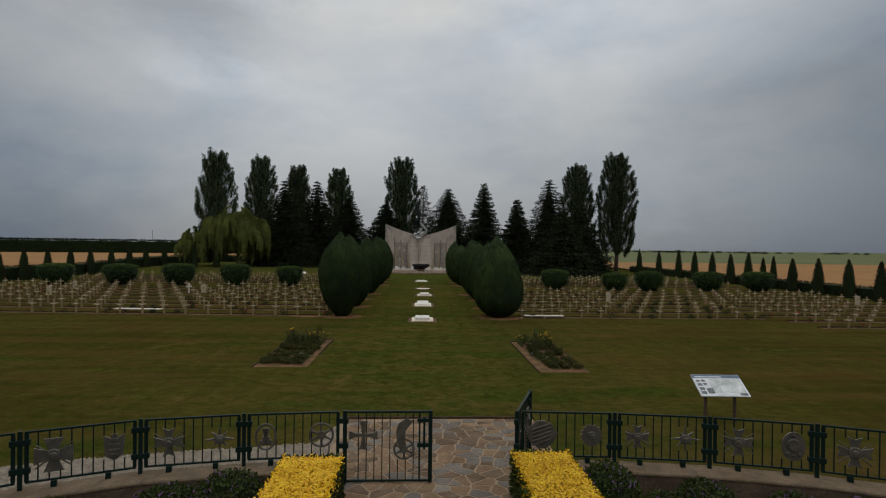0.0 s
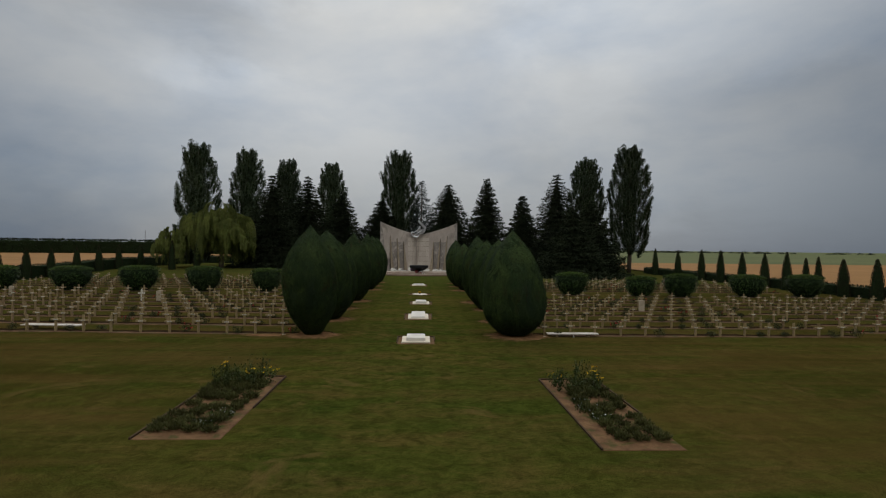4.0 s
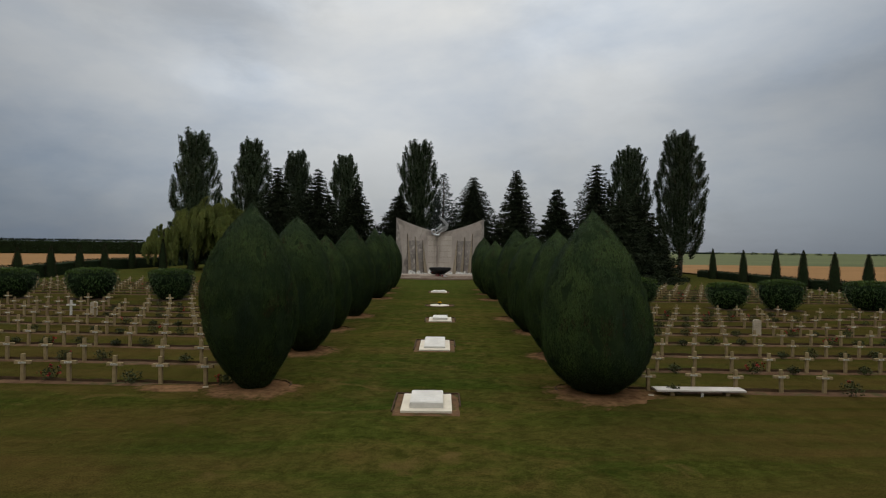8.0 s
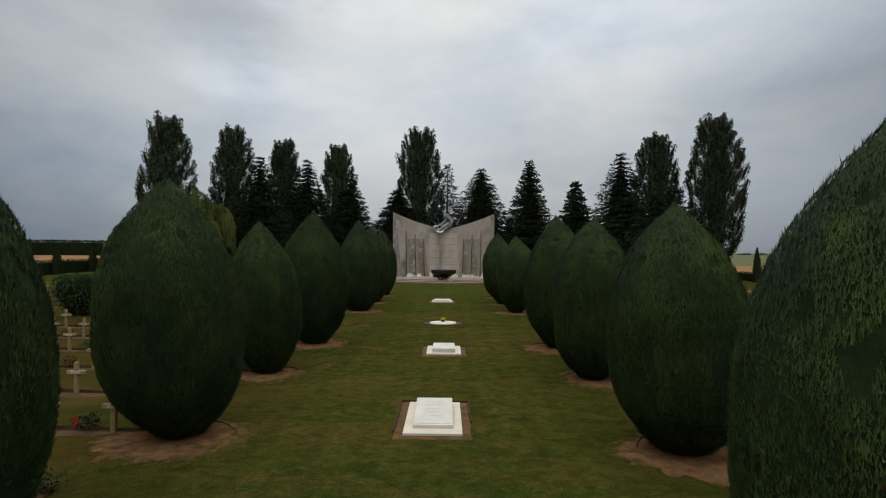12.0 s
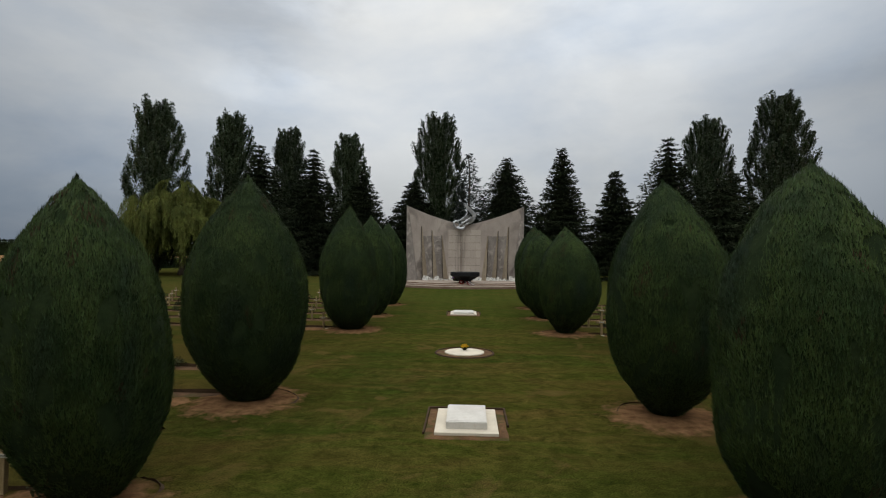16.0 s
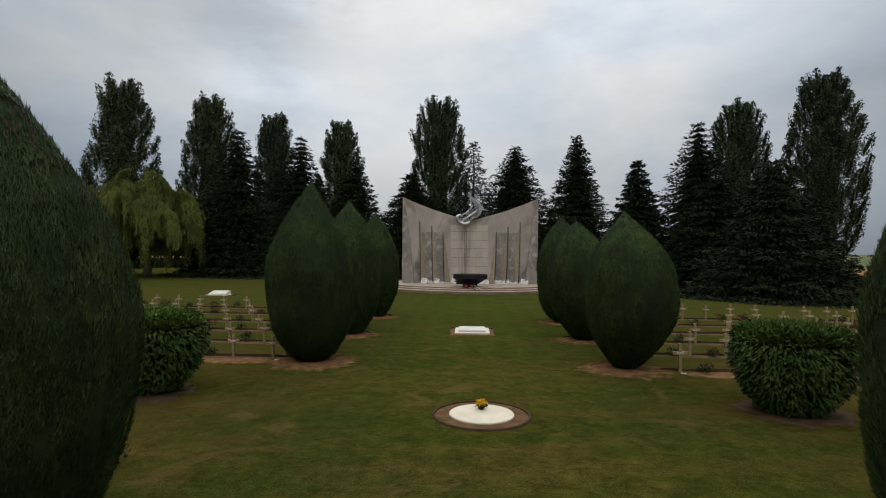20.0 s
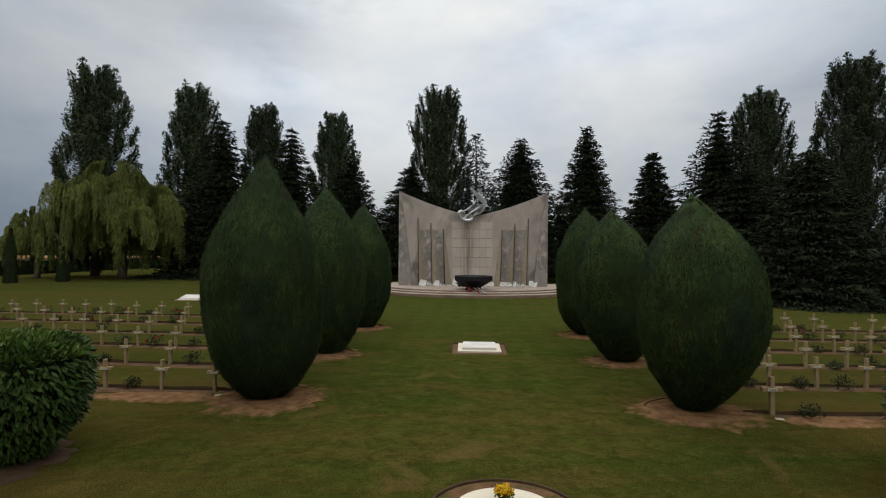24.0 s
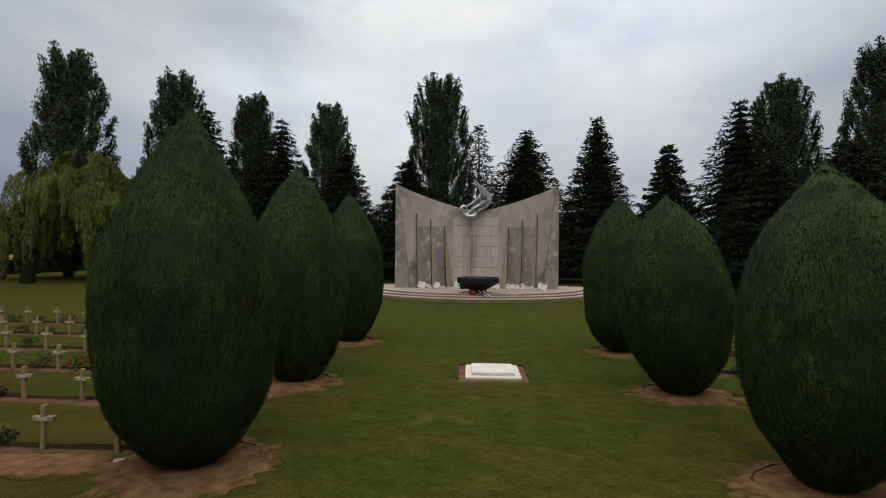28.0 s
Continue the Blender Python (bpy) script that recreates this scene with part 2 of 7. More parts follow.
    b.inputs["Roughness"].default_value, b.inputs["Specular IOR Level"].default_value = 1.0, 0.0
    u = n.new("ShaderNodeBump")
    u.inputs["Strength"].default_value, u.inputs["Distance"].default_value = 0.6, 0.03
    l.new(fine, u.inputs["Height"])
    l.new(u.outputs[0], b.inputs["Normal"])
    return m


def fringe(m, inner, outer, dark, light):
    """Turns turf into bare soil towards the middle of a patch, along a noisy line."""
    n, l = m.node_tree.nodes, m.node_tree.links
    b = n["Principled BSDF"]
    src = b.inputs["Base Color"].links[0].from_socket
    mid = n.new("ShaderNodeVectorMath")
    mid.operation = "SUBTRACT"
    mid.inputs[1].default_value = (0.5, 0.5, 0)
    l.new(n.new("ShaderNodeTexCoord").outputs["Generated"], mid.inputs[0])
    flat2 = n.new("ShaderNodeVectorMath")
    flat2.operation = "MULTIPLY"
    flat2.inputs[1].default_value = (1, 1, 0)
    l.new(mid.outputs[0], flat2.inputs[0])
    far = n.new("ShaderNodeVectorMath")
    far.operation = "LENGTH"
    l.new(flat2.outputs[0], far.inputs[0])
    t = n.new("ShaderNodeTexNoise")
    t.inputs["Scale"].default_value, t.inputs["Detail"].default_value, t.inputs["Roughness"].default_value = 2.6, 8, 0.68
    l.new(n.new("ShaderNodeNewGeometry").outputs["Position"], t.inputs["Vector"])
    add = n.new("ShaderNodeMath")
    add.operation = "MULTIPLY_ADD"
    add.inputs[1].default_value = 0.62
    l.new(t.outputs[0], add.inputs[0])
    l.new(far.outputs["Value"], add.inputs[2])
    r = n.new("ShaderNodeMapRange")
    r.inputs["From Min"].default_value, r.inputs["From Max"].default_value = inner + 0.31, outer + 0.31
    l.new(add.outputs[0], r.inputs[0])
    x = n.new("ShaderNodeMix")
    x.data_type = "RGBA"
    l.new(r.outputs[0], x.inputs[0])
    s = n.new("ShaderNodeTexNoise")
    s.inputs["Scale"].default_value, s.inputs["Detail"].default_value, s.inputs["Roughness"].default_value = 3.5, 9, 0.7
    l.new(n.new("ShaderNodeNewGeometry").outputs["Position"], s.inputs["Vector"])
    sr = n.new("ShaderNodeValToRGB")
    sr.color_ramp.elements[0].position, sr.color_ramp.elements[0].color = 0.34, (*dark, 1)
    sr.color_ramp.elements[1].position, sr.color_ramp.elements[1].color = 0.66, (*light, 1)
    l.new(s.outputs[0], sr.inputs[0])
    l.new(sr.outputs[0], x.inputs[6])
    l.new(src, x.inputs[7])
    l.new(x.outputs[2], b.inputs["Base Color"])
    return m


GRASS_A, GRASS_B, GRASS_DRY = (0.0262, 0.0385, 0.0074), (0.042, 0.0460, 0.0094), (0.090, 0.055, 0.021)
# brown side turf, made darker to include light falloff towards the corners
GRASS_WORN_DIM = (0.0320, 0.0240, 0.0064)
GRASS = grass_material()
WHEAT = material("ripe_wheat", (0.1901, 0.0963, 0.0318), (0.2477, 0.1318, 0.0466), 0.08, 0.95, 0.5, 6, world_space=True, spec=0.1)
CROP = material("green_crop", (0.0680, 0.0831, 0.0306), (0.1020, 0.1084, 0.0408), 0.02, 0.95, 0.3, 2, world_space=True, spec=0.1)
SOIL = material("bare_soil", (0.07, 0.036, 0.016), (0.15, 0.082, 0.038), 2.2, 0.95, 0.8, 26, world_space=True, spec=0.1, stain=(0.040, 0.044, 0.009), stain_scale=2.4, stain_at=0.52)
PATCH = fringe(grass_material("trodden_turf"), 0.29, 0.42, (0.080, 0.042, 0.020), (0.205, 0.115, 0.056))
STRIP = material("overgrown_soil", (0.054, 0.028, 0.013), (0.118, 0.064, 0.031), 2.2, 0.95, 0.8, 26, world_space=True, spec=0.1, stain=(0.036, 0.036, 0.008), stain_scale=1.5, stain_at=0.53)
# dark bed soil; on turf lips its darkness stands for their shade
DARK_SOIL = material("soil_and_lip_shade", (0.0375, 0.0232, 0.0128), (0.0713, 0.0435, 0.0232), 3.0, 0.95, 0.8, 30, world_space=True, spec=0.1)
YEW = material("yew_needles", (0.0205, 0.039, 0.0138), (0.063, 0.093, 0.0258), 1.6, 0.6, 0.0, 9, vary=0.34, grain_mix=0.40, spec=0.10, stain=(0.022, 0.037, 0.021), stain_scale=0.8, stain_at=0.50, squash=(1, 1, 0.55))
YEW_DRY = material("dry_yew_needles", (0.034, 0.021, 0.012), (0.062, 0.036, 0.019), 4.0, 0.85, 0.0, 20, vary=0.3, spec=0.08)
# core colour kept very dark: depth shade between sprays is put into it
SHADE_CORE = material("foliage_shade_core", (0.0105, 0.0185, 0.0072), (0.021, 0.032, 0.012), 3.0, 0.95, 0.6, 18, spec=0.05)
LAUREL = material("laurel_leaves", (0.0155, 0.0322, 0.0061), (0.0365, 0.0625, 0.0105), 1.6, 0.62, 0.0, 20, vary=0.4, spec=0.12)
LAUREL_YOUNG = material("young_laurel_leaves", (0.036, 0.066, 0.011), (0.080, 0.125, 0.018), 1.6, 0.5, 0.0, 20, vary=0.4, spec=0.2)
# nearly black: stands for shade between the leaves of bushes and flower blocks
BUSH_SHADE_CORE = material("bush_shade_core", (0.006, 0.011, 0.005), (0.012, 0.020, 0.008), 3.0, 0.95, 0.4, 14, spec=0.05)
POPLAR = material("poplar_leaves", (0.022, 0.035, 0.017), (0.048, 0.065, 0.028), 0.5, 0.6, 0.0, 9, vary=0.5, spec=0.25)
FIR = material("fir_needles", (0.0100, 0.0140, 0.0076), (0.0215, 0.0272, 0.0125), 0.7, 0.9, 0.0, 9, vary=0.5, spec=0.05)
BLUE_FIR = material("blue_fir_needles", (0.0250, 0.0330, 0.0285), (0.0480, 0.0580, 0.0510), 0.7, 0.8, 0.0, 9, vary=0.4, spec=0.1)
WILLOW = material("willow_leaves", (0.058, 0.072, 0.015), (0.135, 0.150, 0.031), 0.5, 0.7, 0.0, 9, vary=0.45, spec=0.15)
HEDGE = material("hedge_leaves", (0.0099, 0.0165, 0.0074), (0.0198, 0.0281, 0.0116), 0.8, 0.75, 0.0, 9, vary=0.4, spec=0.1)
CONE_LEAF = material("cone_needles", (0.014, 0.014, 0.007), (0.030, 0.027, 0.012), 0.9, 0.8, 0.0, 9, vary=0.35, spec=0.08)
BARK = material("bark", (0.045, 0.034, 0.024), (0.10, 0.08, 0.06), 3.0, 0.9, 0.8, 14, squash=(1, 1, 0.25), spec=0.1)
CROSS = material("cross_concrete", (0.178, 0.123, 0.062), (0.275, 0.200, 0.108), 3.0, 0.85, 0.4, 45, vary=0.16, spec=0.15, stain=(0.17, 0.125, 0.078), stain_scale=4.0, stain_at=0.6)
PLATE = material("name_plate", (0.4250, 0.3910, 0.3060), (0.5440, 0.5100, 0.4165), 6, 0.8, 0.0, 60, spec=0.08)
INK = material("plate_lettering", (0.09, 0.09, 0.09), (0.14, 0.14, 0.14), 8, 0.6, 0.0, 60)
STONE = material("white_stone", (0.49, 0.43, 0.335), (0.60, 0.535, 0.42), 2.0, 0.75, 0.1, 30, spec=0.2, stain=(0.42, 0.35, 0.26), stain_scale=2.5, stain_at=0.64, grain_mix=0.10)
TABLET = material("grey_white_marble", (0.45, 0.42, 0.37), (0.55, 0.52, 0.465), 2.5, 0.6, 0.08, 26, spec=0.25, stain=(0.44, 0.36, 0.28), stain_scale=3.5, stain_at=0.66, grain_mix=0.10)
MARBLE = material("white_marble", (0.4840, 0.4576, 0.4048), (0.6160, 0.5896, 0.5280), 3.0, 0.5, 0.1, 22, spec=0.35, stain=(0.45, 0.44, 0.42), stain_scale=2.2, stain_at=0.63)
STELE = material("cream_stone", (0.3, 0.25, 0.18), (0.41, 0.345, 0.26), 3.0, 0.8, 0.3, 30, vary=0.1, spec=0.15)
CONCRETE = material("board_marked_concrete", (0.312, 0.267, 0.235), (0.475, 0.413, 0.363), 0.55, 0.85, 0.25, 16, spec=0.15, stain=(0.195, 0.168, 0.150), stain_scale=0.6, stain_at=0.50, squash=(1, 1, 0.6), grain_mix=0.16)
CONCRETE_PANEL = material("cast_panel", (0.370, 0.318, 0.272), (0.475, 0.415, 0.362), 0.5, 0.85, 0.2, 16, vary=0.13, world_space=True, spec=0.15, stain=(0.19, 0.16, 0.13), stain_scale=0.8, stain_at=0.64, squash=(1, 1, 0.5), grain_mix=0.16)
SEAM = material("panel_seam", (0.27, 0.232, 0.20), (0.38, 0.328, 0.287), 1.5, 0.9, 0.2, 20, spec=0.1)
VEINED = material("veined_grey_stone", (0.170, 0.148, 0.131), (0.315, 0.278, 0.249), 1.3, 0.6, 0.2, 14, vary=0.10, world_space=True, spec=0.25, stain=(0.43, 0.38, 0.335), stain_scale=1.9, stain_at=0.53, squash=(1, 1, 0.7))


def streaked(m, x0, width, colour):
    """Rain streaks running down a wall about the line x0."""
    n, l = m.node_tree.nodes, m.node_tree.links
    b = n["Principled BSDF"]
    src = b.inputs["Base Color"].links[0].from_socket
    geo = n.new("ShaderNodeNewGeometry")
    mp = n.new("ShaderNodeMapping")
    mp.inputs["Scale"].default_value = (5.0, 1.0, 0.30)
    l.new(geo.outputs["Position"], mp.inputs[0])
    t = n.new("ShaderNodeTexNoise")
    t.inputs["Scale"].default_value, t.inputs["Detail"].default_value = 1.6, 5
    l.new(mp.outputs[0], t.inputs["Vector"])
    sx = n.new("ShaderNodeSeparateXYZ")
    l.new(geo.outputs["Position"], sx.inputs[0])

    def op(kind, a, c, clamp=False):
        k = n.new("ShaderNodeMath")
        k.operation, k.use_clamp = kind, clamp
        for i, q in enumerate((a, c)):
            if isinstance(q, (int, float)):
                k.inputs[i].default_value = q
            else:
                l.new(q, k.inputs[i])
        return k.outputs[0]

    near = op("SUBTRACT", 1.0, op("DIVIDE", op("ABSOLUTE", op("SUBTRACT", sx.outputs[0], x0), 0.0), width), True)
    fac = op("MULTIPLY", op("MULTIPLY", near, op("MULTIPLY", op("SUBTRACT", t.outputs[0], 0.33), 3.2, True)), 0.75, True)
    x = n.new("ShaderNodeMix")
    x.data_type = "RGBA"
    l.new(fac, x.inputs[0])
    l.new(src, x.inputs[6])
    x.inputs[7].default_value = (*colour, 1)
    l.new(x.outputs[2], b.inputs["Base Color"])


streaked(CONCRETE_PANEL, -0.35, 0.75, (0.12, 0.095, 0.075))
streaked(CONCRETE, -0.35, 1.0, (0.15, 0.12, 0.095))
FIN = material("tan_concrete_fin", (0.235, 0.188, 0.132), (0.345, 0.284, 0.207), 0.8, 0.85, 0.3, 14, spec=0.15, stain=(0.12, 0.10, 0.075), stain_scale=1.2, stain_at=0.62, squash=(1, 1, 0.3))
# dark joints; also the shade painted on the fins' outer edges
JOINT_SHADE = material("joint_and_fin_shade", (0.13, 0.11, 0.09), (0.19, 0.165, 0.14), 3.0, 0.95, 0.3, 20, spec=0.05)
STEP = material("pink_step_stone", (0.28, 0.222, 0.175), (0.40, 0.325, 0.262), 0.9, 0.8, 0.3, 16, world_space=True, spec=0.15, stain=(0.22, 0.16, 0.12), stain_scale=1.1, stain_at=0.6)
STEEL = material("brushed_steel", (0.36, 0.37, 0.375), (0.56, 0.565, 0.57), 2.5, 0.30, 0.1, 25, metal=0.9, spec=0.5)
# brown riser stone with the shade of the upright faces in its colour
RISER = material("shaded_riser", (0.15, 0.096, 0.068), (0.24, 0.165, 0.120), 1.1, 0.9, 0.4, 18, world_space=True, spec=0.1)
BLACK = material("black_iron", (0.006, 0.006, 0.007), (0.013, 0.013, 0.015), 4.0, 0.55, 0.2, 30, metal=0.3, spec=0.35)
GREEN_PAINT = material("dark_green_paint", (0.0028, 0.01, 0.0072), (0.0045, 0.015, 0.0115), 5.0, 0.6, 0.05, 50, spec=0.12)
ALLOY = material("cast_aluminium", (0.072, 0.064, 0.053), (0.132, 0.119, 0.100), 7.0, 0.5, 0.5, 60, metal=0.55, spec=0.4)
WALL_STONE = material("sandstone_coping", (0.098, 0.069, 0.043), (0.165, 0.120, 0.078), 2.6, 0.9, 0.5, 30, world_space=True, spec=0.1, stain=(0.085, 0.066, 0.044), stain_scale=3.2, stain_at=0.52)
RUBBLE = material("weathered_rubble", (0.055, 0.038, 0.027), (0.12, 0.085, 0.06), 3.0, 0.95, 0.8, 22, world_space=True, spec=0.05, stain=(0.045, 0.045, 0.02), stain_scale=2.0, stain_at=0.58)
PEBBLE = material("white_gravel", (0.150, 0.121, 0.092), (0.235, 0.196, 0.154), 5.0, 0.85, 0.2, 60, vary=0.3, world_space=True, spec=0.15)
FLAGS = [material("flagstone", d, l, 1.6, 0.95, 0.35, 24, vary=0.3, world_space=True, spec=0.05, stain=st, stain_scale=3.0, stain_at=0.6)
         for d, l, st in (((0.080, 0.055, 0.036), (0.150, 0.106, 0.070), (0.17, 0.135, 0.10)), ((0.095, 0.082, 0.070), (0.165, 0.145, 0.122), (0.12, 0.095, 0.075)), ((0.125, 0.080, 0.046), (0.215, 0.146, 0.088), (0.15, 0.12, 0.09)))]
MORTAR = material("sandy_mortar", (0.185, 0.132, 0.082), (0.265, 0.195, 0.127), 4.0, 0.95, 0.4, 40, world_space=True, spec=0.1)
YELLOW = material("yellow_flowers", (0.58, 0.315, 0.006), (0.70, 0.44, 0.018), 3.0, 0.6, 0.0, 30, vary=0.3, spec=0.15)
BEDLEAF = material("bedding_leaves", (0.0204, 0.0306, 0.0055), (0.0408, 0.0559, 0.0102), 4.0, 0.7, 0.0, 30, vary=0.45, spec=0.15)
PURPLE = material("purple_flowers", (0.0960, 0.0440, 0.1200), (0.1760, 0.0960, 0.2160), 5.0, 0.6, 0.0, 30, vary=0.3, spec=0.15)
LAVENDER = material("lavender_tufts", (0.0364, 0.0405, 0.0108), (0.0753, 0.0729, 0.0229), 3.0, 0.8, 0.0, 30, vary=0.4, spec=0.1)
RED = material("red_roses", (0.1500, 0.0066, 0.0060), (0.2500, 0.0120, 0.0096), 6.0, 0.6, 0.0, 30, vary=0.3, spec=0.2)
WHITE = material("white_petals", (0.4950, 0.4950, 0.4800), (0.6000, 0.6000, 0.5850), 6.0, 0.6, 0.0, 30, vary=0.1, spec=0.2)
ROSE_LEAF = material("rose_leaves", (0.022, 0.027, 0.009), (0.046, 0.052, 0.016), 4.0, 0.8, 0.0, 30, vary=0.45, spec=0.15)
BENCH = material("white_bench_stone", (0.40, 0.352, 0.305), (0.49, 0.44, 0.385), 2.5, 0.7, 0.15, 35, spec=0.25, stain=(0.48, 0.45, 0.40), stain_scale=3.0, stain_at=0.62)
PANEL_WHITE = material("printed_panel", (0.44, 0.46, 0.48), (0.60, 0.61, 0.62), 2.5, 0.35, 0.0, 20, spec=0.45)
PANEL_BLUE = material("panel_heading", (0.055, 0.085, 0.13), (0.085, 0.12, 0.17), 4, 0.35, 0.0, 20, spec=0.45)
PANEL_DARK = material("panel_pictures", (0.05, 0.05, 0.055), (0.16, 0.16, 0.165), 14, 0.35, 0.0, 50, spec=0.45)
PANEL_MAP = material("printed_map", (0.26, 0.28, 0.27), (0.58, 0.59, 0.58), 3.2, 0.4, 0.0, 18, spec=0.4)
POST_BROWN = material("brown_post", (0.05, 0.035, 0.025), (0.085, 0.06, 0.045), 5, 0.6, 0.1, 40)

# ---------- building helpers ----------
rng = np.random.default_rng(7)


def part(name, bm, mat, parent=None, label="", smooth=False):
    me = bpy.data.meshes.new(name)
    bm.to_mesh(me)
    bm.free()
    return link_mesh(name, me, mat, parent, label, smooth)


def link_mesh(name, me, mat, parent=None, label="", smooth=False):
    me.materials.append(mat)
    if smooth:
        me.polygons.foreach_set("use_smooth", [True] * len(me.polygons))
    ob = new(name, me)
    if parent is not None:
        ob.parent = parent
    return tagged(ob, label)


def raw(name, verts, faces, mat, parent=None, label="", smooth=False):
    me = bpy.data.meshes.new(name)
    if isinstance(faces, np.ndarray):
        n, m = faces.shape
        me.vertices.add(len(verts))
        me.vertices.foreach_set("co", np.ascontiguousarray(verts, np.float32).ravel())
        me.loops.add(n * m)
        me.loops.foreach_set("vertex_index", np.ascontiguousarray(faces, np.int32).ravel())
        me.polygons.add(n)
        me.polygons.foreach_set("loop_start", np.arange(0, n * m, m, dtype=np.int32))
        me.update(calc_edges=True)
    else:
        me.from_pydata(np.asarray(verts, float).tolist(), [], faces)
        me.update()
    return link_mesh(name, me, mat, parent, label, smooth)


def thing(name, place, label, category, group="", kind=""):
    ob = new(name)
    ob.empty_display_size = 0.2
    ob.matrix_basis = place if isinstance(place, Matrix) else Matrix.Translation(place)
    return tagged(ob, label, category, group, kind)


def box(bm, x0, x1, y0, y1, z0, z1, bevel=0.0):
    r = bmesh.ops.create_cube(bm, size=1.0, matrix=Matrix.LocRotScale(((x0 + x1) / 2, (y0 + y1) / 2, (z0 + z1) / 2), None, (x1 - x0, y1 - y0, z1 - z0)))
    if bevel:
        edges = list({e for v in r["verts"] for e in v.link_edges})
        bmesh.ops.bevel(bm, geom=edges, offset=bevel, segments=2, affect="EDGES", profile=0.6)
    return r["verts"]


def slab(x0, x1, y0, y1, z0, z1, bevel=0.0):
    bm = bmesh.new()
    box(bm, x0, x1, y0, y1, z0, z1, bevel)
    return bm


def rod(bm, a, b, r0, r1=None, sides=8):
    a, b = Vector(a), Vector(b)
    d = b - a
    m = Matrix.Translation((a + b) / 2) @ d.to_track_quat("Z", "Y").to_matrix().to_4x4()
    bmesh.ops.create_cone(bm, cap_ends=True, segments=sides, radius1=r0, radius2=r0 if r1 is None else r1, depth=d.length, matrix=m)


def prism(outline, y0, y1):
    """A solid from an outline of (x, z), from y0 to y1."""
    bm = bmesh.new()
    f = [bm.verts.new((x, y0, z)) for x, z in outline]
    g = [bm.verts.new((x, y1, z)) for x, z in outline]
    bm.faces.new(f)
    bm.faces.new(g[::-1])
    for i in range(len(f)):
        j = (i + 1) % len(f)
        bm.faces.new((f[i], g[i], g[j], f[j]))
    bmesh.ops.recalc_face_normals(bm, faces=bm.faces)
    return bm


def unit(a):
    return a / np.maximum(np.linalg.norm(a, axis=1, keepdims=True), 1e-9)


def cards(pos, axis, length, width, facing=None):
    """Pointed leaves, one rhombus each, from pos along axis."""
    k = len(pos)
    axis = unit(axis)
    side = unit(np.cross(axis, unit(rng.normal(size=(k, 3))) if facing is None else facing))
    length, width = np.broadcast_to(length, k)[:, None], np.broadcast_to(width, k)[:, None]
    mid = pos + axis * length * 0.5
    v = np.stack([pos, mid + side * width * 0.5, pos + axis * length, mid - side * width * 0.5], axis=1).reshape(-1, 3)
    return v, np.arange(4 * k).reshape(-1, 4)


def blades(pos, axis, length, width, facing=None):
    """Narrow pointed blades, one triangle each, from pos along axis."""
    k = len(pos)
    axis = unit(axis)
    side = unit(np.cross(axis, unit(rng.normal(size=(k, 3)) if facing is None else facing)))
    length, width = np.broadcast_to(length, k)[:, None], np.broadcast_to(width, k)[:, None]
    v = np.stack([pos - side * width * 0.5, pos + side * width * 0.5, pos + axis * length], axis=1).reshape(-1, 3)
    return v, np.arange(3 * k).reshape(-1, 3)


def merge(*sets):
    vs, fs, n = [], [], 0
    for v, f in sets:
        vs.append(v)
        fs.append(f + n)
        n += len(v)
    return np.concatenate(vs), np.concatenate(fs)


def step(a):
    a = min(max(a, 0.0), 1.0)
    return a * a * (3 - 2 * a)


def land(x, y):
    """Height of the ground: it rises a little towards the trees behind the far corner."""
    return 0.5 * step((y - 74) / 22) * step((-x - 9) / 20) * (1 - step((-x - 46) / 9)) * (1 - step((y - 120) / 20))


def wobble(p, scale, seed):
    """Cheap smooth noise for arrays of points."""
    q = p * scale + seed
    return (np.sin(q[:, 0] * 1.7 + np.sin(q[:, 1] * 2.3 + seed)) + np.sin(q[:, 1] * 1.9 + np.sin(q[:, 2] * 2.1 + seed * 1.3)) + np.sin(q[:, 2] * 1.6 + np.sin(q[:, 0] * 2.7 - seed))) / 3


# ---------- ground and fields ----------


def lines(fine0, fine1, stepsize, far):
    core = list(np.arange(fine0, fine1 + 0.01, stepsize))
    out = [60, 150, 350, 800, 1800, far]
    return [fine0 - v for v in out[::-1]] + core + [fine1 + v for v in out]


def sheet(name, xs, ys, z, mat, label, category):
    nx, ny = len(xs), len(ys)
    v = [(x, y, z(x, y)) for y in ys for x in xs]
    f = [(j * nx + i, j * nx + i + 1, (j + 1) * nx + i + 1, (j + 1) * nx + i) for j in range(ny - 1) for i in range(nx - 1)]
    return tagged(raw(name, v, f, mat, smooth=True), label, category, kind="structure")


sheet("ground", lines(-60, 60, 3, 3000), lines(-20, 130, 3, 3000), land, GRASS, "mown green lawn with dry brownish patches", "lawn")


def field(name, x0, x1, y0, y1, z, mat, label, cut=24):
    xs, ys = np.linspace(x0, x1, cut), np.linspace(y0, y1, cut)
    ob = sheet(name, xs, ys, lambda x, y: z + 0.05 * math.sin(x * 0.11) * math.sin(y * 0.13), mat, label, "field")
    return ob


field("field_wheat_east", 42.5, 700, -260, 168, 0.30, WHEAT, "ripe golden wheat field beyond the hedge")
field("field_wheat_west", -700, -48, -200, 260, 0.42, WHEAT, "ripe golden wheat field beyond the hedge")
field("field_green_east", -60, 2800, 168.5, 2900, 0.25, CROP, "flat green crop field reaching the horizon")


